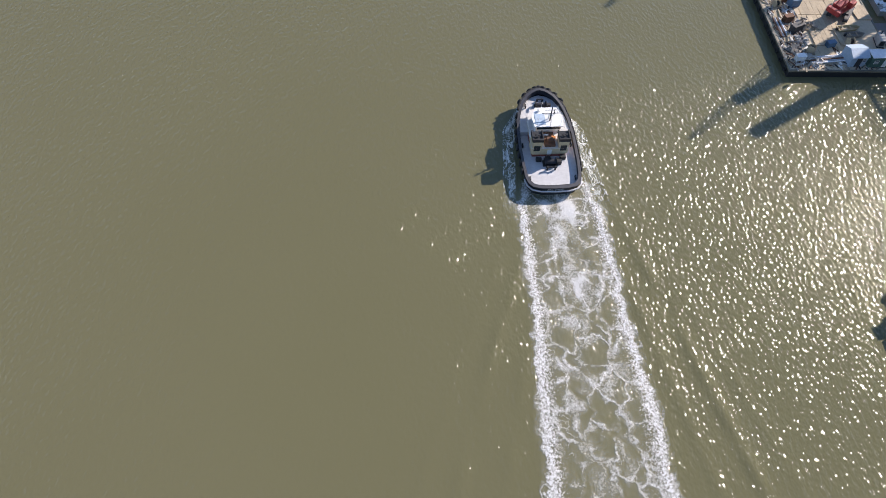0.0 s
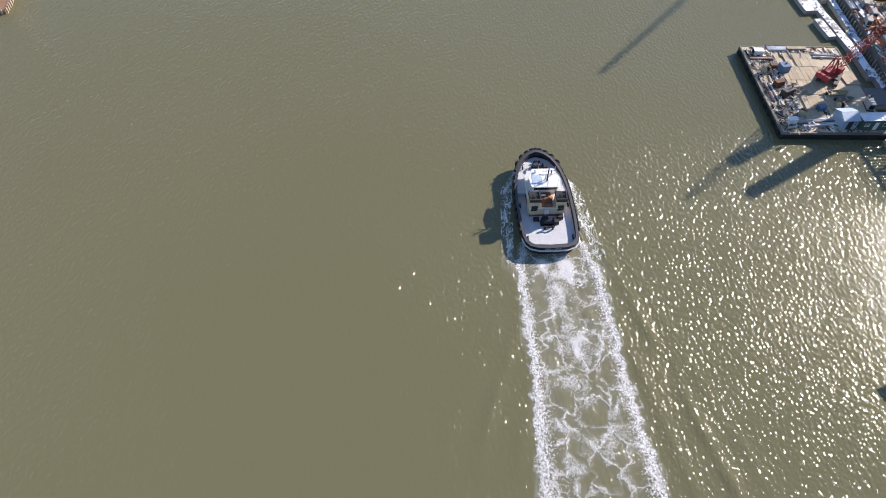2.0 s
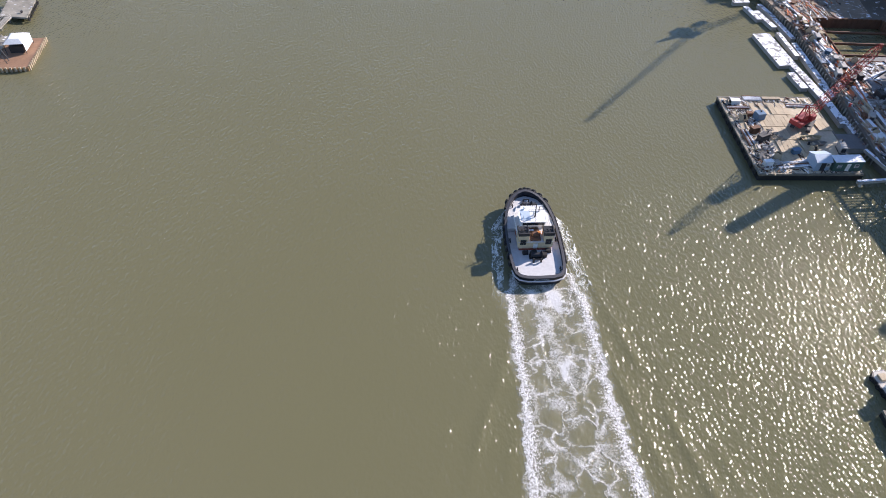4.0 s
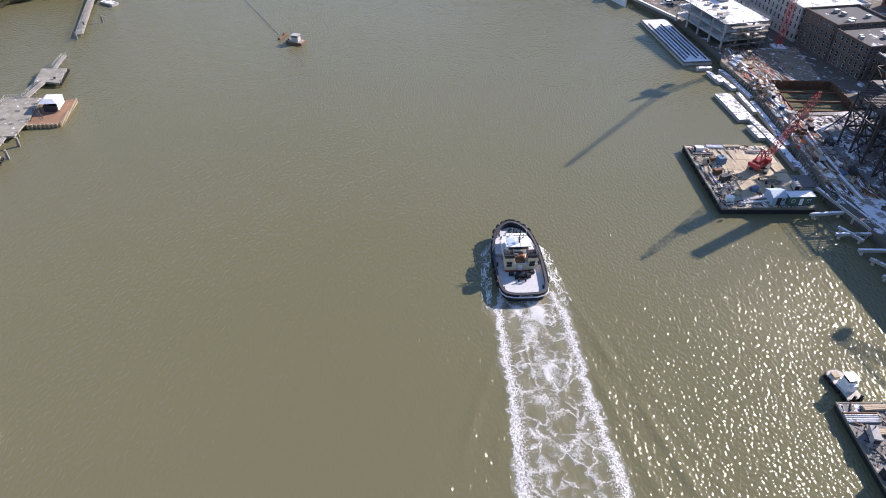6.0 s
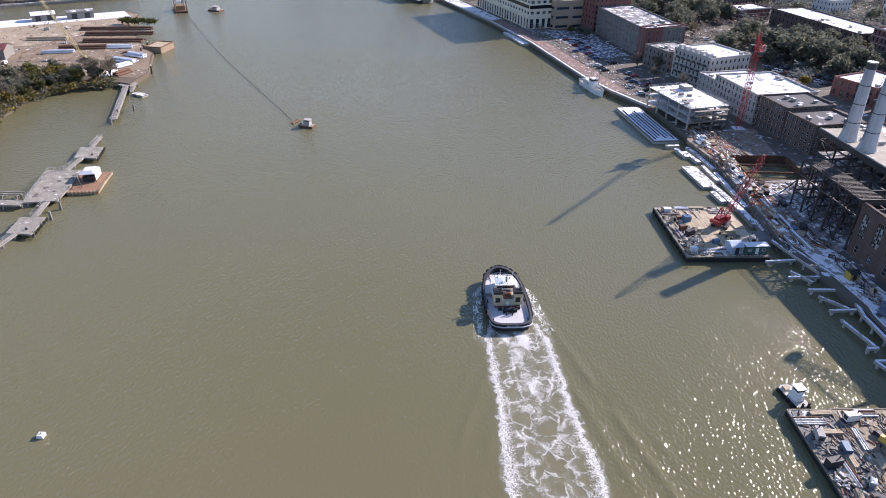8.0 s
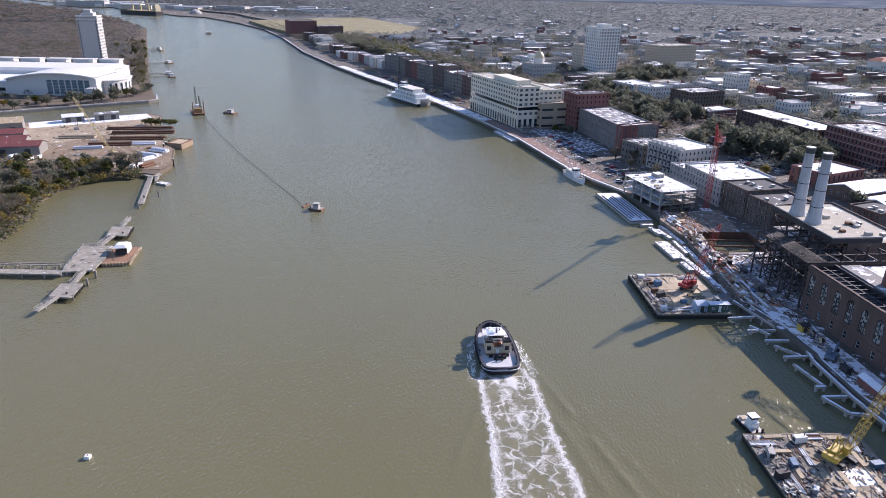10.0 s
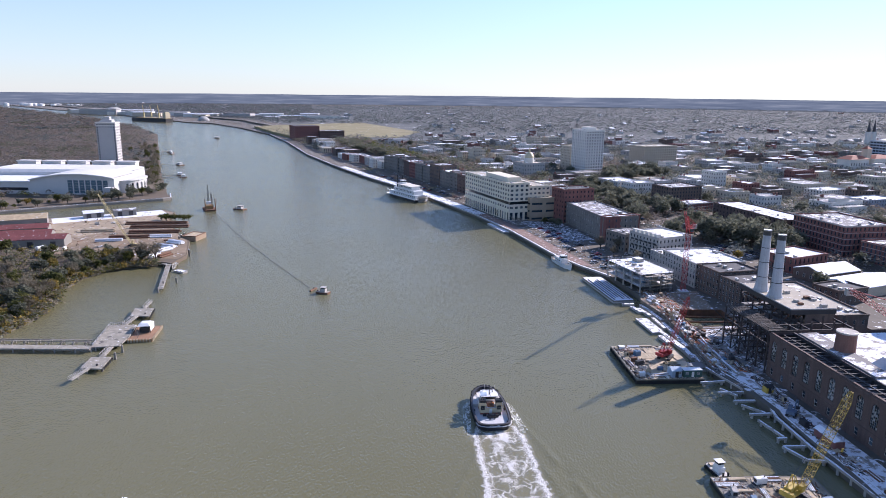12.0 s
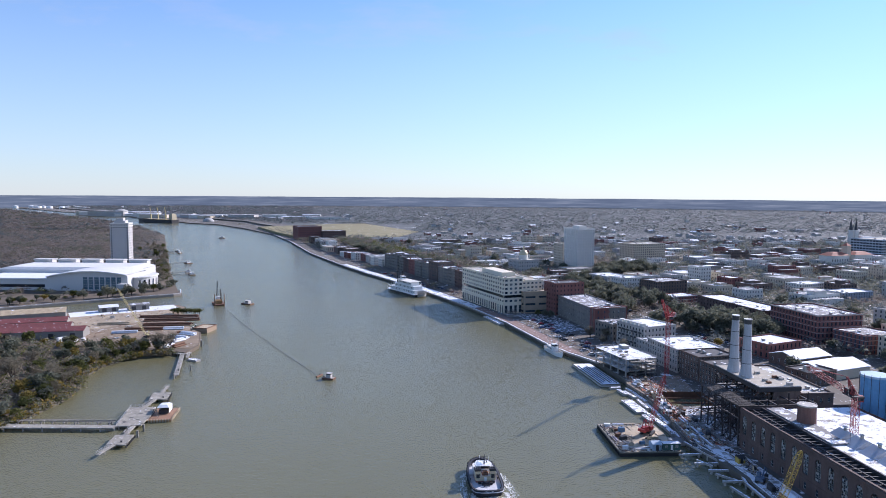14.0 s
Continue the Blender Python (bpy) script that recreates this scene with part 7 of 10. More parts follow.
def walkway():
    root = thing("concrete_walkway", "snow-dusted concrete riverwalk beams with finger piers over the water", "walkway")
    line = [(118.5, 20), (116.5, 41), (113.4, 60), (112.2, 78), (113.6, 86), (111.5, 96), (107.5, 108), (104.5, 117)]
    for (a, c) in zip(line, line[1:]):
        part("beam", Mesh().tube((*a, 2.1), (*c, 2.1), 0.55, n=4), CONCRETE_SNOW, root)
        part("beam", Mesh().tube((a[0] + 2.4, a[1], 2.5), (c[0] + 2.4, c[1], 2.5), 0.42, n=4), CONCRETE_SNOW, root)
    fingers = [((107.6, 107), (98.5, 105.6)), ((110.5, 98), (101.5, 97.4)), ((113.2, 91.5), (104.2, 91.2)), ((105.6, 88.2), (110.8, 82.6)), ((112.6, 82.2), (105.4, 81.6)), ((106.4, 77.6), (109.2, 67)), ((109.8, 66.4), (106.8, 66.0)), ((106.2, 61.4), (109.6, 54.2)), ((109.6, 54.2), (114.6, 53.6)), ((106.4, 61.4), (113.2, 61.8)), ((103.5, 100.6), (107.2, 95))]
    for a, c in fingers:
        part("finger_beam", Mesh().tube((*a, 1.3), (*c, 1.3), 0.5, n=4), CONCRETE_SNOW, root)
        for k in (0.12, 0.88):
            q = [a[i] + (c[i] - a[i]) * k for i in (0, 1)]
            part("post", Mesh().tube((*q, -2), (*q, 1.2), 0.4, n=10), CONCRETE, root)
    for k in range(18):
        q = 24 + k * 5.0
        x = np.interp(q, [20, 41, 60, 78, 86, 96, 108], [118.5, 116.5, 113.4, 112.2, 113.6, 111.5, 107.5])
        part("post", Mesh().tube((x, q, -2), (x, q, 1.9), 0.4, n=10), CONCRETE, root)
    return root


walkway()
tagged(part("pavement", Mesh().prism([(118, -40), (129, -40), (127.2, 50), (121.2, 107.5), (117, 118), (109.5, 118), (112.5, 100), (115, 82), (116, 60), (117.5, 42)], 1.0, 2.72), surface("snowy_pavement", (0.31, 0.285, 0.25), 0.85, snow=0.5, snow_scale=0.35)), "snow-covered concrete riverside pavement", "pavement", kind="structure")
rng = random.Random(41)
SITE_RUST = surface("rusty_rebar", (0.30, 0.15, 0.10), 0.9, vary=0.3)
ORANGE = surface("orange_barrier", (0.62, 0.17, 0.06), 0.8, vary=0.35, big=0.5, small=3)
for x, y, kd, rt in ((117.5, 100, "pipes", 95), (119.5, 97, "box", 20), (119, 80, "timber", 90), (117.6, 72, "generator", 95), (120.5, 66, "box", 95), (119.6, 58, "timber", 92), (121.5, 52, "heap", 0), (119.3, 88, "reel", 0), (122.5, 44, "pipes", 95), (120.8, 36, "box", 5)):
    clutter(kd, x, y, 2.72, rng, rt)


def excavator(at, label, paint):
    root = thing("excavator", label, "excavator", at)
    for s in (-1, 1):
        part("track", Mesh().box(s * 1.1 - 0.3, s * 1.1 + 0.3, -1.7, 1.7, 0, 0.75), STEEL_DARK, root)
    part("body", Mesh().box(-1.3, 1.3, -1.9, 1.0, 0.9, 1.9), paint, root)
    cab = part("cab", Mesh().box(-1.2, -0.2, -0.2, 1.3, 1.9, 3.0), paint, root)
    part("cab_glass", Mesh().box(-1.15, -0.25, 1.31, 1.34, 2.0, 2.9), GLASS, cab)
    part("boom", Mesh().beam((0.4, 0.8, 1.6), (0.4, 3.2, 4.2), 0.4).beam((0.4, 3.2, 4.2), (0.4, 5.6, 3.2), 0.34), paint, root)
    part("stick", Mesh().beam((0.4, 5.6, 3.2), (0.4, 5.9, 1.0), 0.28), paint, root)
    part("bucket", Mesh().box(-0.2, 1.0, 5.3, 6.1, 0.3, 1.1), STEEL_DARK, root)
    return root


excavator(pose(117.0, 78.5, 2.72, 0, 0, -40), "small dark excavator parked on the snowy pavement", surface("dull_blue_paint", (0.10, 0.14, 0.2), 0.6))
shed(pose(117.4, 95.5, 2.72, 0, 0, 8), "small yellow-sided site hut with a dark roof", 2.6, 2.4, 2.1, PAINT_YELLOW, STEEL_DARK)
shed(pose(119.6, 62.0, 2.72, 0, 0, 96), "long reddish site hut with a snowy roof", 9.0, 3.2, 2.4, BRICK_RED, SNOW)


PONTOONS = iter(range(1000))
PONTOON_DECK = surface("worn_pontoon_deck", (0.30, 0.295, 0.285), 0.85, vary=0.3, big=0.5, small=2.0, snow=0.5, snow_scale=0.5)


def pontoon(x, y, w, d, rot, label="snow-covered floating pontoon moored by the quay", z=1.1):
    z += 0.037 * (next(PONTOONS) % 9)
    root = thing("pontoon", label, "pontoon", pose(x, y, 0, 0, 0, rot), "pontoons")
    part("float", Mesh().box(-w / 2, w / 2, -d / 2, d / 2, -0.5, z - 0.18), CONCRETE, root)
    part("deck", Mesh().box(-w / 2 - 0.06, w / 2 + 0.06, -d / 2 - 0.06, d / 2 + 0.06, z - 0.18, z), DECK_STEEL if label.startswith("dark") else PONTOON_DECK if d < 30 else CONCRETE_SNOW, root)
    n = max(2, int(d / 5))
    for k in range(n):
        part("cleat", Mesh().box(-w / 2 + 0.15, -w / 2 + 0.5, -d / 2 + (k + 0.5) * d / n - 0.12, -d / 2 + (k + 0.5) * d / n + 0.12, z, z + 0.25), STEEL_DARK, root)
    return root


pontoon(98.4, 167.0, 5.2, 18.5, 7.5)
pontoon(101.2, 157.4, 1.9, 7.5, 9)
pontoon(99.6, 149.8, 2.0, 8.0, 9)
pontoon(102.4, 150.0, 2.0, 9.0, 9)
pontoon(103.3, 143.4, 2.2, 8.0, 9)
pontoon(106.0, 145.2, 1.8, 7.0, 9)
pontoon(103.2, 170.0, 1.2, 14.0, 5)
pontoon(104.2, 134.0, 2.0, 10.0, 3)
pontoon(103.0, 121.5, 7.0, 6.0, 3, "dark floating work platform cluttered with timber")
pontoon(98.6, 190.0, 1.6, 9.0, 12)
pontoon(101.4, 186.0, 1.6, 11.0, 14)
pontoon(97.0, 197.6, 5.5, 1.5, 8)
pontoon(105.9, 159.0, 1.5, 24.0, 2, "long grey concrete float against the construction quay")
pontoon(105.2, 180.0, 1.5, 13.0, 8, "long grey concrete float against the construction quay")
pontoon(105.6, 127.0, 1.4, 11.0, 4, "narrow grey concrete float against the construction quay")
pontoon(103.4, 191.5, 1.3, 9.0, 14, "narrow grey concrete float against the construction quay")
fb = thing("snowy_barge", "long flat barge under snow moored below the frame building", "barge", pose(92.6, 224.0, 0, 0, 0, 9.0))
barge(fb, 11.0, 44.0, 1.25, STUCCO_GREY, surface("snowy_barge_deck", (0.3, 0.33, 0.36), 0.8, snow=0.75, snow_scale=0.3))
for k in range(6):
    part("deck_rail", Mesh().box(-4.2 + k * 1.6, -3.85 + k * 1.6, -20 + (k * 7) % 5, 17 - (k * 5) % 7, 1.28, 1.6), PAINT_BLUE if k % 3 == 1 else STEEL_DARK, fb)
# timber piles and the cluttered edge of the works
root = thing("pile_row", "rows of dark timber piles along the construction quay", "piles")
for k in range(54):
    y = 114 + k * 1.55
    x = np.interp(y, [112, 130, 146, 177, 199], [105.4, 105.9, 107.4, 106.9, 103.4])
    part("post", Mesh().tube((x + rng.uniform(-0.3, 0.3), y, -2), (x, y, 2.2 + rng.uniform(-0.4, 0.6)), 0.2, n=7), TIMBER_GREY, root)
tagged(part("ground_works", Mesh().prism([(106.8, 116), (117, 112), (117, 156), (114.4, 158), (114.4, 184.4), (134, 186), (136.5, 216), (124, 214), (106, 208), (103.5, 200), (107.6, 178), (108.2, 146)], 1.0, 2.66), surface("muddy_works", (0.26, 0.20, 0.145), 0.95, vary=0.5, big=0.18, small=1.0, depth=0.15, snow=0.16, snow_scale=0.5)), "muddy building site ground streaked with snow", "ground", kind="structure")
for k in range(70):
    y = rng.uniform(116, 208)
    x = np.interp(y, [116, 146, 178, 208], [108.5, 109.5, 109, 107]) + abs(rng.gauss(0, 3.6))
    if 158 < y < 184 and x > 114.6:
        continue
    clutter(rng.choice(["timber", "pipes", "heap", "heap", "box", "generator", "timber", "reel"]), x, y, 2.66, rng, rng.gauss(98, 22))
def site_spot(r):
    while True:
        y = r.uniform(113, 214)
        x = np.interp(y, [112, 146, 178, 214], [107.2, 108.6, 108.2, 106]) + abs(r.gauss(0, 7))
        if not (157 < y < 185 and x > 114.4) and x < 128:
            return x, y


debris("site_debris", "timber, steel and rubble strewn over the building site", 2600, site_spot, random.Random(4), 2.66, [TIMBER_GREY, SITE_RUST, RUST, STUCCO_GREY, STEEL_DARK, SNOW, TIMBER, ORANGE, TIMBER, SITE_RUST], True)
debris("quay_debris", "planks and bars lying about the snowy quay", 420, lambda r: (r.uniform(116.8, 121), r.uniform(44, 108)), random.Random(5), 2.72, [TIMBER_GREY, STEEL_DARK, STUCCO_GREY, RUST])
debris("frame_debris", "steel and boards lying below the boiler house frame", 700, lambda r: (r.uniform(119, 156), r.uniform(111, 158)), random.Random(6), 2.95, [TIMBER_GREY, STEEL_DARK, RUST, STUCCO_GREY, SNOW])
def precast_unit(x, y, z, l, w, h, turn, mat, label):
    root = thing("precast_unit", label, "site material", pose(x, y, z, 0, 0, turn), "precast units")
    part("body", Mesh().box(-w / 2, w / 2, -l / 2, l / 2, 0.12, h), mat, root)
    for q in (-0.36, 0.36):
        part("sleeper", Mesh().box(-w / 2 - 0.2, w / 2 + 0.2, q * l - 0.12, q * l + 0.12, 0, 0.12), TIMBER_GREY, root)
    return root


brng = random.Random(52)
for k in range(34):
    y = 116 + k * 2.75
    x = np.interp(y, [116, 146, 178, 208], [107.6, 108.9, 108.4, 106.4]) + brng.uniform(0.4, 5.2)
    if 156 < y < 186:
        x = min(x, 111.5)
    bm_mat, bm_name = brng.choice(((CONCRETE_SNOW, "snow-topped grey concrete"), (PONTOON_DECK, "weathered grey concrete"), (SITE_RUST, "rusty brown steel"), (CONCRETE_SNOW, "snow-topped grey concrete"), (TIMBER, "pale sawn timber")))
    precast_unit(x, y, 2.66, brng.uniform(5, 13), brng.uniform(0.5, 1.1), brng.uniform(0.5, 0.95), brng.gauss(5, 5), bm_mat, bm_name + " beam lying along the building site")
# orange netting and timber forms
nets = thing("safety_netting", "orange safety netting strung along the site edge", "netting")
for k in range(9):
    y = 136 + k * 2.4
    part("net_panel", Mesh().box(112 - 0.05 + 0.1 * (k % 2), 112.05 + 0.1 * (k % 2), y, y + 2.3, 2.66, 3.8), ORANGE, nets)
for k in range(9):
    x0, y0 = 109.0 + rng.uniform(0, 2.5), 126 + k * 3.4
    part("net_spread", Mesh().box(x0, x0 + rng.uniform(1.6, 3.4), y0, y0 + rng.uniform(1.5, 3.2), 2.67, 2.78 + 0.04 * k), ORANGE, nets)
# the sheet-piled pit
pit = thing("excavation_pit", "dark sheet-piled excavation pit with snow on its floor", "pit")
part("floor", Mesh().box(115.2, 136.4, 158.2, 183.6, -2.9, -2.6), surface("wet_pit_floor", (0.10, 0.09, 0.08), 0.7, vary=0.4, snow=0.25, snow_scale=0.3), pit)
for k in range(34):
    y = 158.4 + k * 0.75
    for x in (115.1, 136.5):
        part("sheet_panel", Mesh().box(x - 0.12 + 0.18 * (k % 2), x + 0.12 + 0.18 * (k % 2), y, y + 0.72, -2.9, 3.1), RUST, pit)
for k in range(28):
    x = 115.4 + k * 0.75
    for y in (158.1, 183.8):
        part("sheet_panel", Mesh().box(x, x + 0.72, y - 0.12 + 0.18 * (k % 2), y + 0.12 + 0.18 * (k % 2), -2.9, 3.1), RUST, pit)
for k in range(3):
    part("strut", Mesh().tube((115.2, 164 + k * 7, 1.4), (136.4, 164 + k * 7, 1.4), 0.4, n=8), RUST, pit)
for k in range(36):
    x, y = 117 + (k % 9) * 2.2, 161 + (k // 9) * 6
    part("foundation_post", Mesh().box(x - 0.2, x + 0.2, y - 0.2, y + 0.2, -2.6, -1.2), CONCRETE, pit)


def tower_crane(at, label, mast_h, foot, tip, paint, tail):
    root = thing("tower_crane", label, "tower crane", at)
    part("base", Mesh().box(-2.4, 2.4, -2.4, 2.4, 0, 0.9), CONCRETE_SNOW, root)
    part("mast", Mesh().lattice((0, 0, 0.9), (0, 0, mast_h), 1.9, 1.9, 1.9, 0.09), paint, root)
    part("slewing_ring", Mesh().tube((0, 0, mast_h), (0, 0, mast_h + 0.9), 1.3, n=14), STEEL_DARK, root)
    inv = at.inverted()
    a, b_ = inv @ Vector(foot), inv @ Vector(tip)
    part("jib", Mesh().lattice(a, b_, 1.5, 0.8, 1.7, 0.07), paint, root)
    t = inv @ Vector(tail)
    part("counter_jib", Mesh().lattice((0, 0, mast_h + 1.2), t, 1.6, 1.4, 1.7, 0.08), paint, root)
    part("counterweight", Mesh().box(t.x - 1.0, t.x + 1.0, t.y - 0.8, t.y + 0.8, t.z - 2.0, t.z + 0.3), CONCRETE, root)
    apex = Vector((t.x * 0.1 - 1.0, t.y * 0.1 + 1.0, mast_h + 7.4))
    fr = Mesh()
    for s in (-0.8, 0.8):
        fr.lattice((s, 0.4, mast_h + 1), apex, 0.7, 0.4, 1.6, 0.1).beam((t.x + s, t.y, t.z), apex, 0.16)
    part("a_frame", fr, paint, root)
    part("winch_deck", Mesh().box(-2.1, 2.1, -1.6, 4.6, mast_h + 0.95, mast_h + 1.5).box(-1.8, 0.4, 1.2, 4.2, mast_h + 1.5, mast_h + 3.4), STEEL_DARK, root)
    part("tie_rope", Mesh().tube(apex, b_, 0.05, n=5), STEEL_DARK, root)
    cab = part("cab", Mesh().box(0.9, 2.3, -0.8, 0.8, mast_h - 0.6, mast_h + 1.6), paint, root)
    part("cab_glass", Mesh().box(1.0, 2.2, -0.83, -0.8, mast_h - 0.2, mast_h + 1.4), GLASS, cab)
    part("hook_rope", Mesh().tube(b_, (b_.x, b_.y, b_.z - 9), 0.04, n=5), STEEL_DARK, root)
    return root


tower_crane(pose(128.8, 213.8, 2.6), "red and white luffing tower crane over the construction site", 31.5, (128.2, 212.6, 34.6), (114.7, 181.5, 49.5), PAINT_RED, (134.5, 221.5, 36.0))
tower_crane(pose(151.5, 84.0, 2.6), "red luffing tower crane rising behind the power plant", 27.5, (151.0, 83.4, 31.0), (140.8, 68.5, 26.5), surface("dull_red_paint", (0.33, 0.05, 0.045), 0.6), (144.3, 103.0, 37.0))

rim = thing("quay_coping", "snow-dusted concrete coping along the river quay", "quay")
for a, c in zip(QUAY_RIGHT, QUAY_RIGHT[1:]):
    if 240 <= a[1] < 1440:
        part("coping", Mesh().tube((*a, 2.3), (*c, 2.3), 0.75, n=4), CONCRETE_SNOW, rim)
# the riverside promenade: brick paving, snow along the walk, parked gear
tagged(part("pavement_brick", Mesh().prism([(77.5, 292), (57, 367), (34, 431), (41, 434), (65, 369), (86, 294), (94.5, 262), (86.8, 267.5)][::-1], 1.0, 2.68), surface("red_paving", (0.24, 0.155, 0.125), 0.9, vary=0.35, big=0.3, small=1.5, snow=0.1, snow_scale=0.6)), "brick-red riverside promenade with snow patches", "pavement", kind="structure")
tagged(part("pavement_snow", Mesh().prism([(33.5, 431), (-6.5, 522), (-45.5, 605), (-84, 677), (-133, 779), (-126, 782), (-76, 681), (-37, 609), (2, 527), (41, 435)][::-1], 1.0, 2.69), surface("trodden_snow", (0.3, 0.29, 0.28), 0.85, vary=0.25, snow=0.6, snow_scale=0.2)), "snowy promenade along the quay edge", "pavement", kind="structure")
tagged(part("pavement_street", Mesh().prism([(88, 330), (72, 380), (60, 402), (74, 404), (97, 398), (110, 338)][::-1], 1.0, 2.67), surface("snowy_street", (0.13, 0.125, 0.125), 0.9, vary=0.3, snow=0.3, snow_scale=0.5)), "snow-streaked cobbled street below the inn", "pavement", kind="structure")


def street_clutter_spot(r):
    t = r.random()
    y = 252 + 170 * t
    return np.interp(y, [250, 292, 367, 430], [98, 84, 62, 40]) + abs(r.gauss(0, 11)) + 3, y


debris("street_clutter", "planters, barriers, crates and snow heaps along the riverside street", 620, street_clutter_spot, random.Random(14), 2.7, [SNOW, STUCCO_GREY, STEEL_DARK, RUST, PAINT_BLUE, SNOW, TIMBER_GREY, BRICK_RED])

# ---- the island side ----
DOCK_CONCRETE = surface("dock_concrete", (0.30, 0.275, 0.225), 0.9, vary=0.55, big=0.45, small=1.2, snow=0.06, snow_scale=0.7)


def dock_platform(name, label, pts, z=1.5, rails=True, thick=0.5, pile_step=5.0, mat=None):
    root = thing(name, label, "dock")
    part("deck", Mesh().prism(pts, z - thick, z), mat or DOCK_CONCRETE, root)
    n = len(pts)
    for i in range(n):
        a, b_ = Vector((*pts[i], 0)), Vector((*pts[(i + 1) % n], 0))
        m = max(1, int((b_ - a).length / pile_step))
        for k in range(m):
            q = a + (b_ - a) * (k + 0.3) / m
            part("post", Mesh().tube((q.x, q.y, -2.5), (q.x, q.y, z + 0.25), 0.28, n=8), TIMBER_GREY, root)
    return root


def catwalk(a, b_, w, z=1.6, label="narrow concrete catwalk with rails on piles", rail=True):
    root = thing("catwalk", label, "walkway", group="dock catwalks")
    A, B = Vector((*a, z)), Vector((*b_, z))
    u = (B - A).normalized()
    n = Vector((-u.y, u.x, 0)) * w / 2
    L_ = (B - A).length
    pts = [A - n, B - n, B + n, A + n]
    mb = Mesh()
    mb.prism([(p.x, p.y) for p in pts], z - 0.3, z)
    part("deck", mb, DOCK_CONCRETE, root)
    if rail:
        for s in (-1, 1):
            r = Mesh()
            for h in (0.55, 1.05):
                r.beam(A + n * s * 0.95 + Vector((0, 0, h)), B + n * s * 0.95 + Vector((0, 0, h)), 0.06)
            k = 0.0
            while k < L_:
                q = A + u * k + n * s * 0.95
                r.beam(q, q + Vector((0, 0, 1.05)), 0.06)
                k += 2.2
            part("rail", r, STUCCO_GREY, root)
    k = 1.0
    while k < L_:
        q = A + u * k
        part("post", Mesh().tube((q.x, q.y, -2.5), (q.x, q.y, z - 0.3), 0.25, n=8), TIMBER_GREY, root)
        k += 5.0
    return root


main_dock = dock_platform("dock_platform", "broad weathered concrete dock platform with stained deck", [(-131.0, 131.6), (-120.8, 133.8), (-122.0, 147), (-124.8, 158.2), (-136.2, 157.8)], 1.6)
rng = random.Random(31)
for k in range(7):
    a, c = rng.uniform(-130, -124), rng.uniform(136, 154)
    part("deck_stain", Mesh().prism([(a + rng.uniform(0.5, 1.4) * math.cos(t), c + rng.uniform(0.4, 1.1) * math.sin(t)) for t in np.arange(0, 6.2, 0.9)], 1.6, 1.606), surface("dark_stain", (0.12, 0.11, 0.10), 0.9), main_dock)
rl = Mesh()
for (a, c) in (((-130.8, 132.6), (-135.9, 157.4)), ((-135.9, 157.4), (-130, 158.0))):
    for h in (2.2, 2.7):
        rl.beam((*a, h), (*c, h), 0.09)
    for k in range(8):
        q = [a[i] + (c[i] - a[i]) * k / 7 for i in (0, 1)]
        rl.beam((*q, 1.6), (*q, 2.7), 0.09)
part("rail", rl, STUCCO_GREY, main_dock)
dock_platform("pier", "long concrete pier running out from the island shore", [(-300, 128.0), (-130.6, 129.6), (-131.4, 133.4), (-300, 133.4)], 1.6, pile_step=8)
trestle = thing("pier_trestle", "row of old timber pier bents beside the long pier", "pier")
for k in range(30):
    x = -136 - k * 4.9
    part("bent", Mesh().box(x - 0.25, x + 0.25, 136.4, 139.6, 1.1, 1.6).tube((x, 136.8, -2.5), (x, 136.8, 1.1), 0.25, n=7).tube((x, 139.2, -2.5), (x, 139.2, 1.1), 0.25, n=7), TIMBER_GREY, trestle)
part("stringer", Mesh().box(-282, -134, 137.0, 137.4, 1.6, 1.9).box(-282, -134, 138.7, 139.1, 1.6, 1.9), TIMBER_GREY, trestle)
sp = dock_platform("dock_platform", "small concrete mooring platform with tyre fenders", [(-125.8, 121.8), (-124.6, 111.6), (-116.8, 110.9), (-118.4, 122.2)], 1.6)
np_ = dock_platform("dock_platform", "small concrete mooring platform with tyre fenders", [(-135.6, 180.4), (-133.2, 170.0), (-124.6, 169.5), (-127.2, 181.0)], 1.6)
for pl, (x0, y0, x1, y1) in ((sp, (-116.6, 111.2, -118.1, 121.8)), (np_, (-124.4, 169.9, -126.9, 180.6))):
    for k in range(6):
        part("fender", TYRE, None, pl, at=pose(x0 + (x1 - x0) * k / 5 + 0.15, y0 + (y1 - y0) * k / 5, 0.9, 0, 0, 98))
    part("bollard", Mesh().tube((x0 - 3, y0 + 2.5, 1.6), (x0 - 3, y0 + 2.5, 2.2), 0.3, 0.4, n=10), STEEL_DARK, pl)
catwalk((-123.6, 132.6), (-122.0, 122.0), 2.0)
catwalk((-121.4, 111.2), (-122.6, 100.8), 1.5)
catwalk((-130.2, 158.2), (-130.2, 169.8), 2.0)
catwalk((-131.6, 180.8), (-133.2, 191.8), 1.5)
catwalk((-137.0, 212.5), (-152.2, 260.5), 2.3, 1.5, "long narrow concrete dock walk leading ashore")
dock_platform("dock_platform", "square concrete pier head at the yard's edge", [(-157.5, 262.5), (-151.4, 258.5), (-147.6, 263.5), (-152, 269)], 1.7)
catwalk((-148.5, 261), (-146.0, 251.5), 1.4)
pontoon(-141.5, 250.4, 3.4, 7.5, 60, "small dark floating landing with a boat", 0.7)
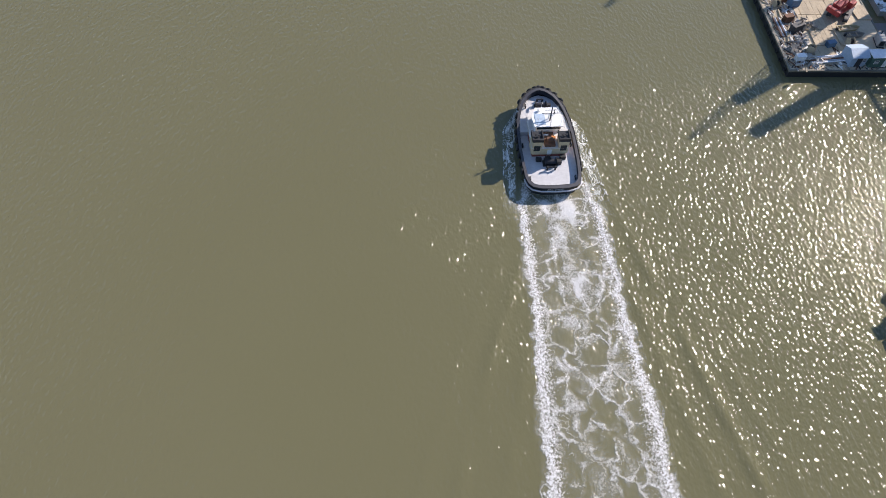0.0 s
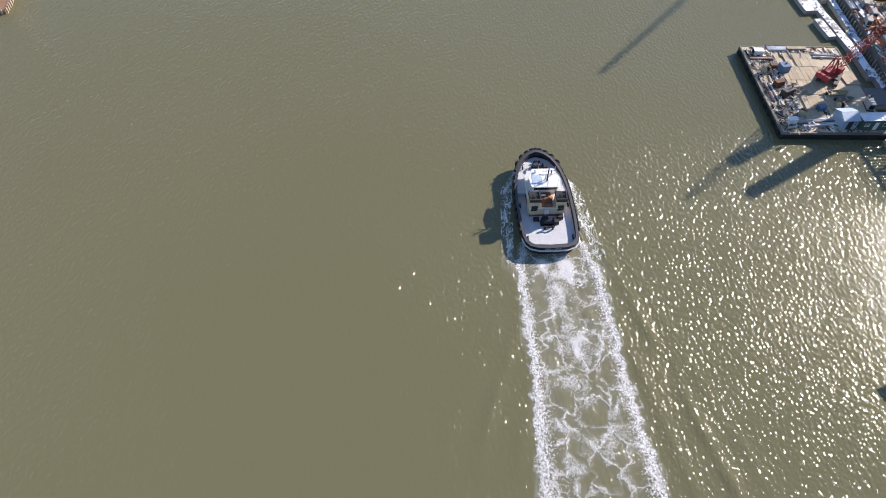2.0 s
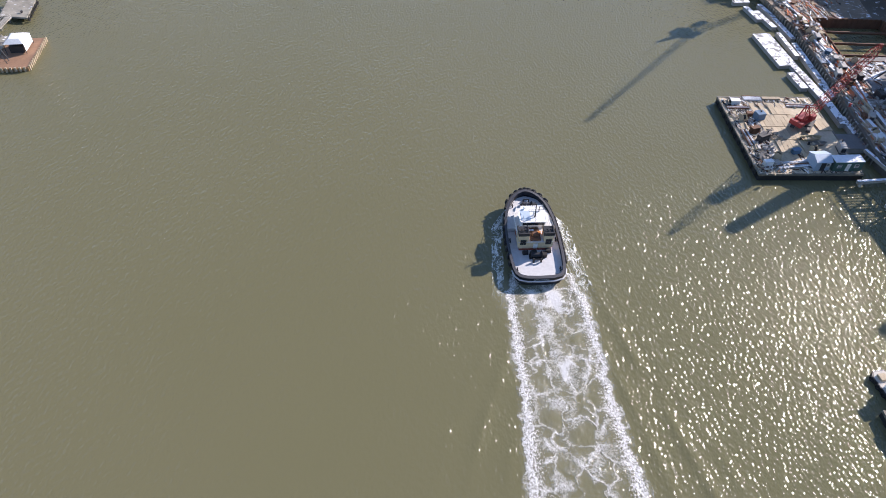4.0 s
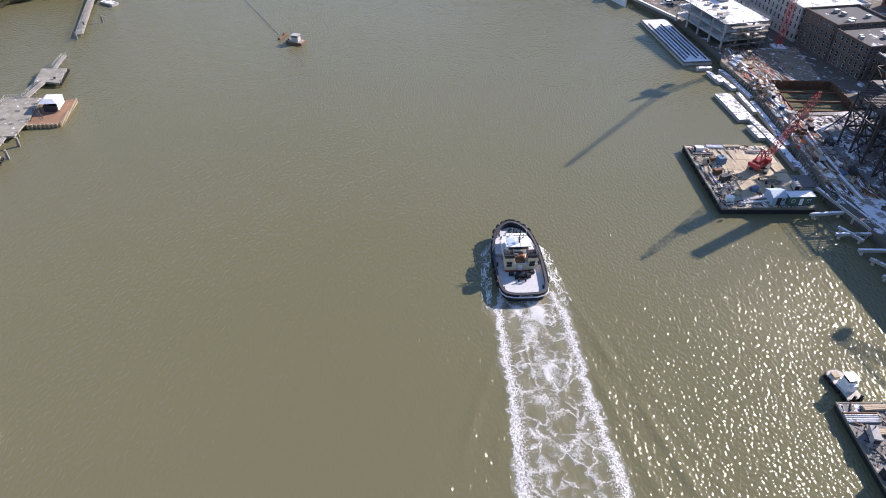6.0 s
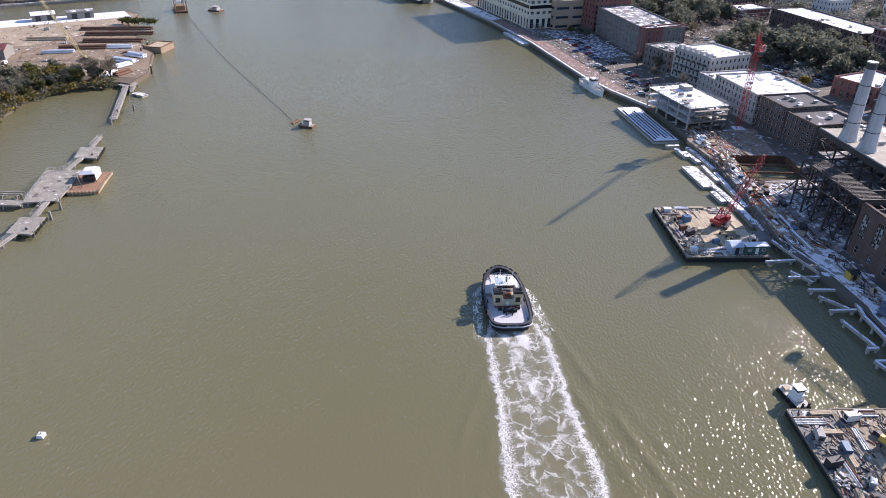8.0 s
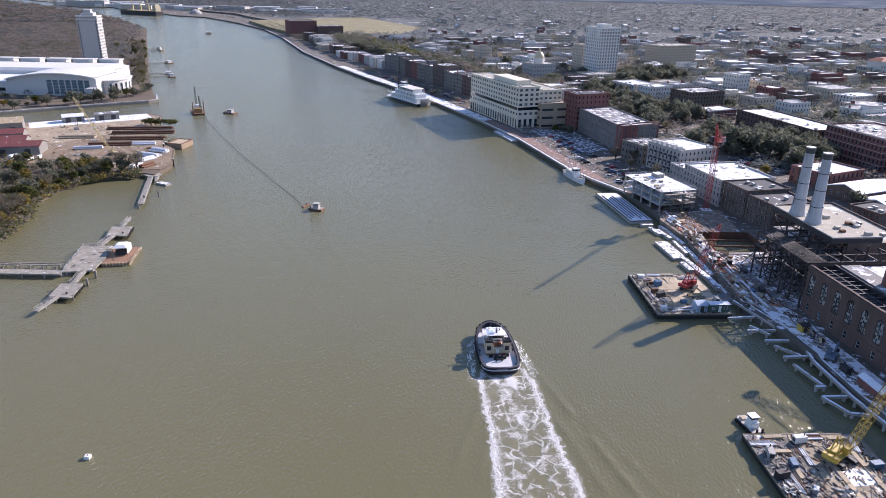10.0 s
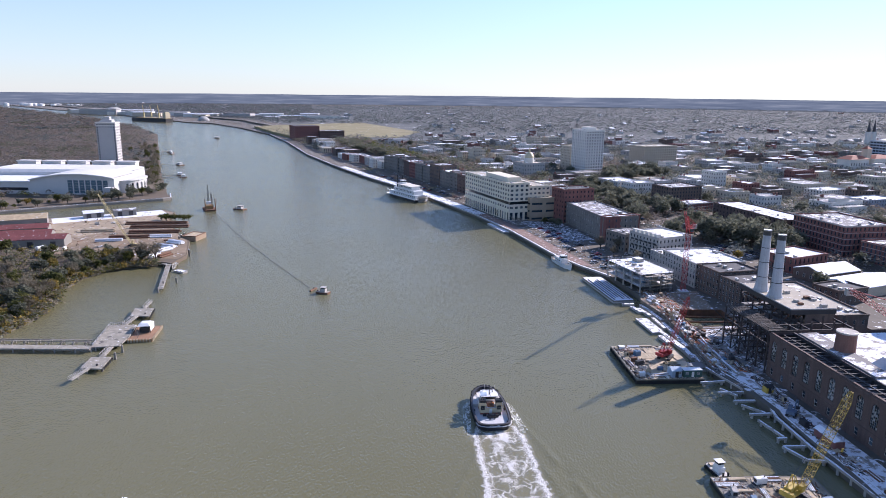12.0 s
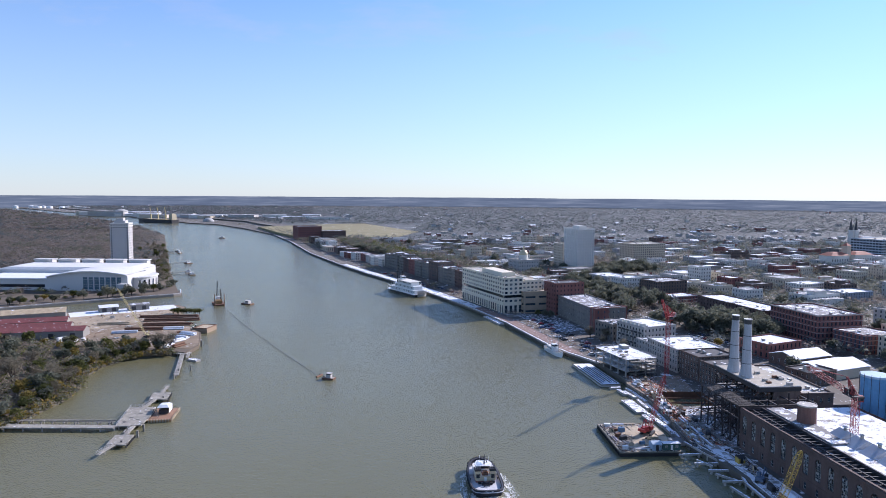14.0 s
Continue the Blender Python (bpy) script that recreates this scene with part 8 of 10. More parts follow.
for x, y in ((-137.6, 210.6), (-135.5, 229), (-139.5, 222), (-117.6, 123.5), (-118.2, 130.6)):
    d = thing("mooring_pile", "dark tarred mooring pile cluster", "piles", pose(x, y, 0), "mooring piles")
    for dx, dy in ((0, 0.3), (0.28, -0.2), (-0.28, -0.2)):
        part("post", Mesh().tube((dx, dy, -2), (dx * 0.6, dy * 0.6, 2.9), 0.24, n=8), TIMBER_GREY, d)

# the brown float with its white tent
fl = thing("work_float", "rust-brown work float with timber rubbing posts", "barge", pose(-117.9, 150.0, 0, 0, 0, 9))
part("hull", Mesh().box(-5.0, 5.0, -8.4, 8.4, -0.5, 1.0), surface("brown_hull", (0.34, 0.20, 0.09), 0.8, vary=0.3, big=0.4), fl)
part("deck", Mesh().box(-4.8, 4.8, -8.2, 8.2, 1.0, 1.06), surface("brown_deck", (0.30, 0.17, 0.10), 0.85, vary=0.35, big=0.4), fl)
for k in range(14):
    part("rub_post", Mesh().box(5.0, 5.3, -8.0 + k * 1.2, -7.5 + k * 1.2, -0.2, 1.5), TIMBER, fl)
for k in range(8):
    part("rub_post", Mesh().box(-4.6 + k * 1.2, -4.1 + k * 1.2, -8.7, -8.4, -0.2, 1.4), TIMBER, fl)
tent = thing("canopy_tent", "white peaked canopy tent over dark machinery", "tent", pose(-118.4, 152.4, 1.06, 0, 0, 9))
part("roof", Mesh().prism([(-2.7, -3.2), (2.7, -3.2), (2.7, 3.2), (-2.7, 3.2)], 3.0, 3.9, top=0.55), PAINT_WHITE, tent)
for x in (-2.6, 2.6):
    for y in (-3.1, 3.1):
        part("leg", Mesh().tube((x, y, 0), (x, y, 3.0), 0.08), STEEL_DARK, tent)
part("machinery", Mesh().box(-1.9, 1.9, -2.4, 2.2, 0, 1.9).box(-1.0, 0.8, -1.4, 1.0, 1.9, 2.5), STEEL_DARK, tent)
part("side_sheet", Mesh().box(2.55, 2.62, -3.0, 3.0, 0.6, 3.0), PAINT_WHITE, tent)
spud = thing("spud_frame", "braced dark steel spud frame on the float", "frame", pose(-120.0, 145.4, 1.06, 0, 0, 9))
for x in (-1.6, 1.6):
    part("leg", Mesh().beam((x, 0, 0), (x * 0.3, 0.5, 3.4), 0.18), STEEL_DARK, spud)
    part("brace", Mesh().beam((x, -1.6, 0), (-x * 0.3, 0.5, 3.2), 0.14), STEEL_DARK, spud)

# buoy, floats and river craft
by = thing("buoy", "square white river buoy", "buoy", pose(-72.1, 32.9, 0))
part("float", Mesh().prism([(-0.65, -0.65), (0.65, -0.65), (0.65, 0.65), (-0.65, 0.65)], -0.3, 0.75, top=0.9), PAINT_WHITE, by)
part("eye", Mesh().tube((0, 0, 0.75), (0, 0, 1.1), 0.1), STEEL_DARK, by)


def work_boat(at, l, label, top=PAINT_WHITE, house=True):
    root = thing("work_boat", label, "boat", at, "river work boats")
    w = l * 0.28
    part("hull", Mesh().prism([(-w, -l / 2), (w, -l / 2), (w, l * 0.25), (w * 0.5, l / 2), (-w * 0.5, l / 2), (-w, l * 0.25)], -0.3, 0.9), RUST, root)
    part("deck", Mesh().prism([(-w * 0.92, -l * 0.48), (w * 0.92, -l * 0.48), (w * 0.92, l * 0.23), (w * 0.45, l * 0.47), (-w * 0.45, l * 0.47), (-w * 0.92, l * 0.23)], 0.9, 0.94), TIMBER_GREY, root)
    if house:
        part("house", Mesh().box(-w * 0.6, w * 0.6, -l * 0.25, l * 0.12, 0.94, 2.6), top, root)
        part("glass", Mesh().box(-w * 0.55, w * 0.55, -l * 0.22, l * 0.09, 2.6, 3.2), GLASS, root)
        part("roof", Mesh().box(-w * 0.7, w * 0.7, -l * 0.28, l * 0.15, 3.2, 3.35), top, root)
    part("mast", Mesh().tube((0, l * 0.2, 0.9), (0, l * 0.2, 5.0), 0.08), STEEL_DARK, root)
    part("winch", Mesh().tube((-0.5, l * 0.36, 1.3), (0.5, l * 0.36, 1.3), 0.35, n=10), STEEL_DARK, root)
    return root


work_boat(pose(-54.6, 213.0, 0, 0, 0, 75), 7.0, "small rusty pipeline tender with a pale wheelhouse", STUCCO_GREY)
anchor = thing("pipe_float", "short rusty pipeline end float", "float", pose(-60.5, 218.5, 0, 0, 0, 70))
part("drum", Mesh().tube((-3, 0, 0.2), (3, 0, 0.2), 0.55, n=10), RUST, anchor)
part("valve", Mesh().tube((0.5, 0, 0.5), (0.5, 0, 1.4), 0.25), STEEL_DARK, anchor)
pipe = thing("dredge_pipeline", "long dark floating dredge pipeline across the river", "pipeline")
P0, P1 = Vector((-63.0, 221.5, 0.15)), Vector((-185.5, 443.0, 0.15))
prev = P0
for k in range(1, 61):
    t = k / 60
    q = P0.lerp(P1, t) + Vector((-4.0 * math.sin(t * 3.1), 0.6 * math.sin(t * 6.0), 0))
    part("pipe_section", Mesh().tube(prev, q, 0.065, n=8), surface("pipe_grey", (0.17, 0.17, 0.175), 0.6), pipe)
    prev = q
dr = thing("dredge", "rust and yellow spud dredge with a lattice crane boom", "dredge", pose(-195.5, 455.0, 0, 0, 0, 25) @ Matrix.Diagonal((0.85, 0.85, 0.9, 1)))
part("hull", Mesh().box(-5.5, 5.5, -11, 11, -0.6, 1.4), RUST, dr)
part("house", Mesh().box(-3.2, 3.2, -7, 3, 1.4, 5.0), surface("dredge_yellow", (0.34, 0.2, 0.08), 0.6), dr)
part("wheelhouse", Mesh().box(-2, 2, 0, 3, 5.0, 7.4), PAINT_WHITE, dr)
part("gantry", Mesh().lattice((0, 8, 1.4), (0, 5, 23.0), 1.9, 0.8, 1.8, 0.14), STEEL_DARK, dr)
part("gantry", Mesh().lattice((3, -3, 1.4), (2.2, -2, 15.5), 1.3, 0.7, 1.6, 0.12), STEEL_DARK, dr)
for x in (-4.8, 4.8):
    part("spud", Mesh().tube((x, -11.4, -2), (x, -11.4, 12), 0.45, n=8), RUST, dr)
work_boat(pose(-170.2, 457.5, 0, 0, 0, 70), 11, "dark work tug beside the dredge", STUCCO_GREY)
mb_ = thing("rusty_barge", "rust-streaked empty hopper barge moored by the yard", "barge", pose(-165.5, 337.5, 0, 0, 0, -8))
part("hull", Mesh().box(-5.0, 5.0, -7.4, 7.4, -0.6, 3.2), surface("streaked_barge", (0.29, 0.21, 0.14), 0.85, vary=0.45, big=0.5), mb_)
part("rim", Mesh().box(-5.1, -4.6, -7.5, 7.5, 3.2, 3.7).box(4.6, 5.1, -7.5, 7.5, 3.2, 3.7).box(-4.6, 4.6, -7.5, -7.0, 3.2, 3.7).box(-4.6, 4.6, 7.0, 7.5, 3.2, 3.7), RUST, mb_)
part("hatch", Mesh().box(-3.8, -0.4, -6, 6, 3.2, 3.5).box(0.4, 3.8, -6, 6, 3.2, 3.4), TIMBER, mb_)
for x, y in ((-172.8, 338.5), (-172.0, 331), (-171.5, 326), (-150.5, 287.5)):
    d = thing("mooring_pile", "tall blue-black steel mooring pile", "piles", pose(x, y, 0), "mooring piles")
    part("post", Mesh().tube((0, 0, -2), (0, 0, 4.4), 0.4, n=10), PAINT_BLACK, d)
    part("cap", Mesh().tube((0, 0, 4.4), (0, 0, 4.9), 0.45, 0.05, n=10), PAINT_WHITE, d)


def riverboat():
    root = thing("riverboat", "white multi-deck paddle steamer with railed galleries and twin funnels", "riverboat", pose(-31.0, 533.5, 0, 0, 0, 32) @ Matrix.Diagonal((1.12, 1.12, 1.16, 1)))
    L_ = 58.0
    hull = [(-5.6, -26), (5.6, -26), (6.2, -10), (6.2, 12), (4.2, 23), (0.8, 29), (-0.8, 29), (-4.2, 23), (-6.2, 12), (-6.2, -10)]
    part("hull", Mesh().prism(hull, -0.6, 1.7), PAINT_BLACK, root)
    for k, (z, s, y0, y1) in enumerate(((1.7, 1.0, -26, 24), (5.0, 0.94, -24, 17), (8.2, 0.86, -19, 10))):
        part("deck", Mesh().prism([(-6.6 * s, y0), (6.6 * s, y0), (6.6 * s, y1), (3.0 * s, y1 + 4), (-3.0 * s, y1 + 4), (-6.6 * s, y1)], z, z + 0.2), PAINT_WHITE, root)
        cab = part("cabin", Mesh().box(-4.6 * s, 4.6 * s, y0 + 2, y1 - 3, z + 0.2, z + 3.2), PAINT_WHITE, root)
        for i in range(14):
            y = y0 + 3.5 + i * (y1 - y0 - 8) / 13
            part("window", window_mesh(1.3, 1.4, "sash", PAINT_WHITE, GLASS), None, cab, at=pose(-4.6 * s - 0.01, y, z + 1.2, 0, 0, -90))
        for sgn in (-1, 1):
            r = Mesh()
            for h in (0.6, 1.1):
                r.beam((sgn * 6.4 * s, y0, z + 0.2 + h), (sgn * 6.4 * s, y1, z + 0.2 + h), 0.07)
            part("rail", r, PAINT_WHITE, root)
            for i in range(12):
                y = y0 + 0.5 + i * (y1 - y0 - 1) / 11
                part("post", Mesh().beam((sgn * 6.4 * s, y, z + 0.2), (sgn * 6.4 * s, y, z + 3.3), 0.12), PAINT_WHITE, root)
    part("top_deck", Mesh().box(-5.6, 5.6, -18, 11, 11.4, 11.6), STUCCO_WHITE, root)
    part("pilot_house", Mesh().box(-2, 2, 3, 8, 11.6, 14.4), PAINT_WHITE, root)
    part("pilot_glass", Mesh().box(-2.03, 2.03, 2.97, 8.03, 13.0, 13.9), GLASS, root)
    for x in (-2.6, 2.6):
        fn = part("funnel", Mesh().tube((x, 11, 8.4), (x, 11, 17.5), 0.5, n=12), PAINT_BLACK, root)
        part("funnel_crown", Mesh().tube((x, 11, 17.5), (x, 11, 18.3), 0.55, 0.9, n=12), PAINT_BLACK, fn)
    wheel = part("paddle_wheel", Mesh().tube((-3.6, -28, 2.4), (3.6, -28, 2.4), 0.3, n=10), STUCCO_GREY, root)
    for k in range(12):
        t = 2 * math.pi * k / 12
        part("paddle", Mesh().box(-3.6, 3.6, -0.06, 0.06, 0.4, 2.6, m=pose(0, -28, 2.4, math.degrees(t), 0, 0)), STUCCO_GREY, wheel)
    part("stage", Mesh().beam((0, 27, 2.2), (0, 36, 4.0), 0.3), PAINT_WHITE, root)


riverboat()


def motor_ship(at, l, label):
    """A small ship, its bow towards +y."""
    root = thing("motor_ship", label, "ship", at)
    w = l * 0.125
    sta = [(-0.5, 0.62, 2.3), (-0.42, 0.85, 2.2), (-0.2, 1.0, 2.0), (0.1, 1.0, 2.1), (0.28, 0.78, 2.5), (0.4, 0.42, 3.0), (0.5, 0.04, 3.5)]
    hull, stripe = Mesh(), Mesh()
    for (ya, wa, za), (yb, wb, zb) in zip(sta, sta[1:]):
        for s in (-1, 1):
            hull.face([(s * w * wa * 0.82, ya * l, -0.5), (s * w * wb * 0.7, yb * l * 0.97, -0.5), (s * w * wb, yb * l, zb), (s * w * wa, ya * l, za)][:: s])
        hull.face([(-w * wa * 0.93, ya * l, za - 0.6), (w * wa * 0.93, ya * l, za - 0.6), (w * wb * 0.93, yb * l, zb - 0.6), (-w * wb * 0.93, yb * l, zb - 0.6)], 1)
    hull.face([(-w * 0.62, -l / 2, 2.3), (w * 0.62, -l / 2, 2.3), (w * 0.5, -l / 2, -0.5), (-w * 0.5, -l / 2, -0.5)][::-1])
    part("hull", hull, [PAINT_WHITE, TIMBER_GREY], root)
    house = part("deckhouse", Mesh().box(-w * 0.62, w * 0.62, -l * 0.3, l * 0.1, 1.4, 3.9), PAINT_WHITE, root)
    for k in range(6):
        for s in (-1, 1):
            part("porthole", Mesh().box(s * w * 0.62 - 0.03, s * w * 0.62 + 0.03, -l * 0.27 + k * 1.25, -l * 0.27 + k * 1.25 + 0.7, 2.5, 3.2), GLASS, house)
    wheel = part("wheelhouse", Mesh().box(-w * 0.5, w * 0.5, -l * 0.06, l * 0.07, 3.9, 6.2), PAINT_WHITE, root)
    part("wheelhouse_glass", Mesh().box(-w * 0.53, w * 0.53, -l * 0.04, l * 0.078, 4.9, 5.7), GLASS, wheel)
    part("awning", Mesh().box(-w * 0.6, w * 0.6, -l * 0.3, -l * 0.08, 4.0, 4.15), STUCCO_WHITE, root)
    for y, h in ((l * 0.24, 11.5), (-l * 0.12, 13.0), (-l * 0.36, 9.5)):
        m = part("mast", Mesh().tube((0, y, 1.6), (0, y, h), 0.17, 0.1), STUCCO_GREY, root)
        part("boom", Mesh().tube((0, y, 4.8), (0, y - 4.0, 7.2), 0.1), STUCCO_GREY, m)
        part("stay", Mesh().tube((-w, y - 2, 2.0), (0, y, h), 0.035, n=4).tube((w, y - 2, 2.0), (0, y, h), 0.035, n=4), STEEL_DARK, m)
    return root


motor_ship(pose(78.2, 276.5, 0, 0, 0, 194), 26, "white motor ship with three slender masts at the quay")
pontoon(47.5, 385.0, 5, 34, 17.5, "long snow-covered floating landing before the hotel", 0.9)

# the yard: sheds, cranes, pipes
def long_shed(x, y, l, d, rot, h, wall, roof, label, rise=2.2):
    root = thing("yard_shed", label, "shed", pose(x, y, 2.35, 0, 0, rot), "yard sheds")
    mb, rf = Mesh(), Mesh()
    mb.box(-l / 2, l / 2, -d / 2, d / 2, 0, h)
    for s in (-1, 1):
        mb.face([(s * l / 2, -d / 2, h), (s * l / 2, d / 2, h), (s * l / 2, 0, h + rise)][:: s])
    part("wall", mb, wall, root)
    n = max(4, int(l / 3))
    for s in (-1, 1):
        slope = Mesh().prism([(-l / 2 - 0.4, 0), (l / 2 + 0.4, 0), (l / 2 + 0.4, math.hypot(d / 2 + 0.4, rise)), (-l / 2 - 0.4, math.hypot(d / 2 + 0.4, rise))], 0, 0.15)
        for k in range(n):
            xx = -l / 2 + (k + 0.5) * l / n
            slope.box(xx - 0.06, xx + 0.06, 0.1, math.hypot(d / 2, rise), 0.15, 0.24)
        part("roof_slope", slope, roof, root,
                  at=pose(0, 0, h + rise) @ pose(0, 0, 0, 0, 0, 0 if s > 0 else 180) @ pose(0, 0, 0, -math.degrees(math.atan2(rise, d / 2)), 0, 0))
    for k in range(max(2, int(l / 12))):
        xx = -l / 2 + (k + 0.5) * l / max(2, int(l / 12))
        part("door", Mesh().box(xx - 1.6, xx + 1.6, -d / 2 - 0.08, -d / 2 - 0.003, 0, 3.6), STEEL_DARK, root)
    return root


TAN_ROOF = surface("rust_streaked_tin", (0.46, 0.36, 0.23), 0.7, vary=0.5, big=0.35, small=1.0, snow=0.1)
RED_ROOF = surface("oxide_red_tin", (0.20, 0.06, 0.055), 0.75, vary=0.45, big=0.2, small=1.2, snow=0.03, snow_scale=0.5)
TIN_WALL = surface("grey_tin_wall", (0.24, 0.225, 0.2), 0.6, vary=0.2)
long_shed(-312, 355, 62, 16, 27, 6.6, TIN_WALL, TAN_ROOF, "long grey tin shed with a rust-streaked tan roof", 2.6)
long_shed(-301, 331, 70, 12, 20, 4.6, TIN_WALL, RED_ROOF, "long open shed with a dark red tin roof")
long_shed(-284, 316, 60, 11, 16, 4.2, TIN_WALL, RED_ROOF, "long open shed with a dark red tin roof")
long_shed(-268, 300, 66, 14, 12, 5.0, TIN_WALL, RED_ROOF, "long open shed with a dull red tin roof")
long_shed(-268, 402, 14, 9, 33, 4.0, TIN_WALL, SNOW, "low gabled yard building under snow", 1.6)
long_shed(-248, 412, 16, 8, 33, 4.6, TIN_WALL, ROOF_PATCHY, "grey yard office with a flat light roof", 0.8)
tagged(part("ground_snowfield", Mesh().prism([(-284, 374), (-216, 418), (-229, 437), (-296, 393)], 2.0, 2.42), SNOW), "snow-covered strip beside the boat slip", "ground", kind="structure")
tagged(part("ground_gravel", Mesh().prism([(-290, 383), (-222, 427), (-211, 392), (-206, 384), (-240, 330), (-262, 332), (-292, 352)][::-1], 2.0, 2.40), surface("pale_sand", (0.36, 0.285, 0.195), 0.95, vary=0.45, big=0.08, snow=0.05, snow_scale=0.3)), "pale sandy yard ground", "ground", kind="structure")
crawler_crane("crawler_crane", "yellow lattice-boom crawler crane in the dirt yard", pose(-193.0, 304.0, 2.35, 0, 0, 60), 0, surface("faded_yellow", (0.50, 0.41, 0.2), 0.6, vary=0.2), (-194.5, 305, 4.4), (-221, 322, 33), 0.6)
rng = random.Random(61)
WHITE_PIPE = surface("snowy_pipe", (0.72, 0.73, 0.75), 0.6, vary=0.08)


def pipe_rack(x, y, n, l, rot, mat, label, r=0.5):
    root = thing("pipe_rack", label, "pipes", pose(x, y, 2.35, 0, 0, rot), "yard pipe stacks")
    for k in range(n):
        row, kk = (0, k) if k < n * 0.6 else (1, k - int(n * 0.6))
        part("pipe", Mesh().tube((-l / 2 + rng.uniform(-0.5, 0.5), kk * r * 2.05 + row * r, r + row * r * 1.8), (l / 2 + rng.uniform(-0.5, 0.5), kk * r * 2.05 + row * r, r + row * r * 1.8), r, n=8), mat, root)


for x, y, n, l, rot, m, lb in ((-172, 300, 9, 14, -20, WHITE_PIPE, "rows of snow-covered pipes"), (-170, 312, 8, 12, -24, WHITE_PIPE, "rows of snow-covered pipes"), (-166, 292, 7, 9, 60, WHITE_PIPE, "rows of white pipes"), (-160, 278, 6, 10, 70, RUST, "stack of rusty steel pipes"), (-166, 276, 5, 8, 70, WHITE_PIPE, "stack of white pipes"),
                             (-205, 326, 8, 26, 10, RUST, "long stack of rusty pipes"), (-196, 344, 9, 34, 8, RUST, "long stack of rusty pipes"), (-200, 362, 8, 40, 8, RUST, "long stack of rusty pipes"), (-208, 376, 7, 44, 8, RUST, "long stack of rusty pipes"), (-214, 316, 5, 16, 14, WHITE_PIPE, "snow-dusted pipe stack"),
                             (-236, 345, 6, 22, 10, TIMBER, "stack of long timber piles"), (-186, 330, 6, 14, 10, WHITE_PIPE, "snow-dusted pipe stack")):
    pipe_rack(x, y, n, l, rot, m, lb + " lying in the yard")
for x, y, kd in ((-238, 292, "box"), (-234, 289, "box"), (-230, 292, "generator"), (-226, 286, "box"), (-212, 300, "heap"), (-184, 288, "timber"), (-222, 340, "heap"), (-178, 320, "box"), (-250, 372, "generator"), (-262, 380, "box"), (-240, 378, "heap")):
    clutter(kd, x, y, 2.4, rng)
for x, y, lb in ((-233, 284, "white box van parked in the yard"), (-241, 286, "white delivery truck parked in the yard")):
    tk = thing("box_truck", lb, "truck", pose(x, y, 2.35, 0, 0, 70))
    part("box", Mesh().box(-3, 2.2, -1.2, 1.2, 0.9, 3.5), PAINT_WHITE, tk)
    part("cab", Mesh().box(2.25, 3.9, -1.1, 1.1, 0.6, 2.5), PAINT_WHITE, tk)
    part("windscreen", Mesh().box(3.9, 3.93, -0.9, 0.9, 1.5, 2.3), GLASS, tk)
    for wx in (-2, 3):
        for s in (-1, 1):
            part("wheel", Mesh().tube((wx, s * 1.0, 0.48), (wx, s * 1.25, 0.48), 0.48, n=12), RUBBER, tk)

def yard_spot(r):
    while True:
        x, y = r.uniform(-270, -156), r.uniform(276, 425)
        if y > 1.0 * (-(x + 152)) * 0.5 + 262 - 0 * x and y < 0.64 * (x + 229) + 432 and y < -1.75 * (x + 150) + 285:
            return x, y


debris("yard_debris", "pipes, timbers and scrap lying about the dirt yard", 420, yard_spot, random.Random(44), 2.42, [RUST, RUST, TIMBER_GREY, STEEL_DARK, RUST, TIMBER], True)

# the slip's quays
qn = thing("slip_quay", "dark timbered slip quay with a snowy coping", "quay")
for a, c in (((-249, 506), (-254, 499)), ((-254, 499), (-312, 458)), ((-312, 458), (-362, 418)), ((-362, 418), (-440, 350)), ((-249, 506), (-259, 530))):
    part("quay_wall", Mesh().tube((*a, 0.9), (*c, 0.9), 1.5, n=4), TIMBER_GREY, qn)
    part("coping", Mesh().tube((*a, 2.25), (*c, 2.25), 0.5, n=4), CONCRETE_SNOW, qn)


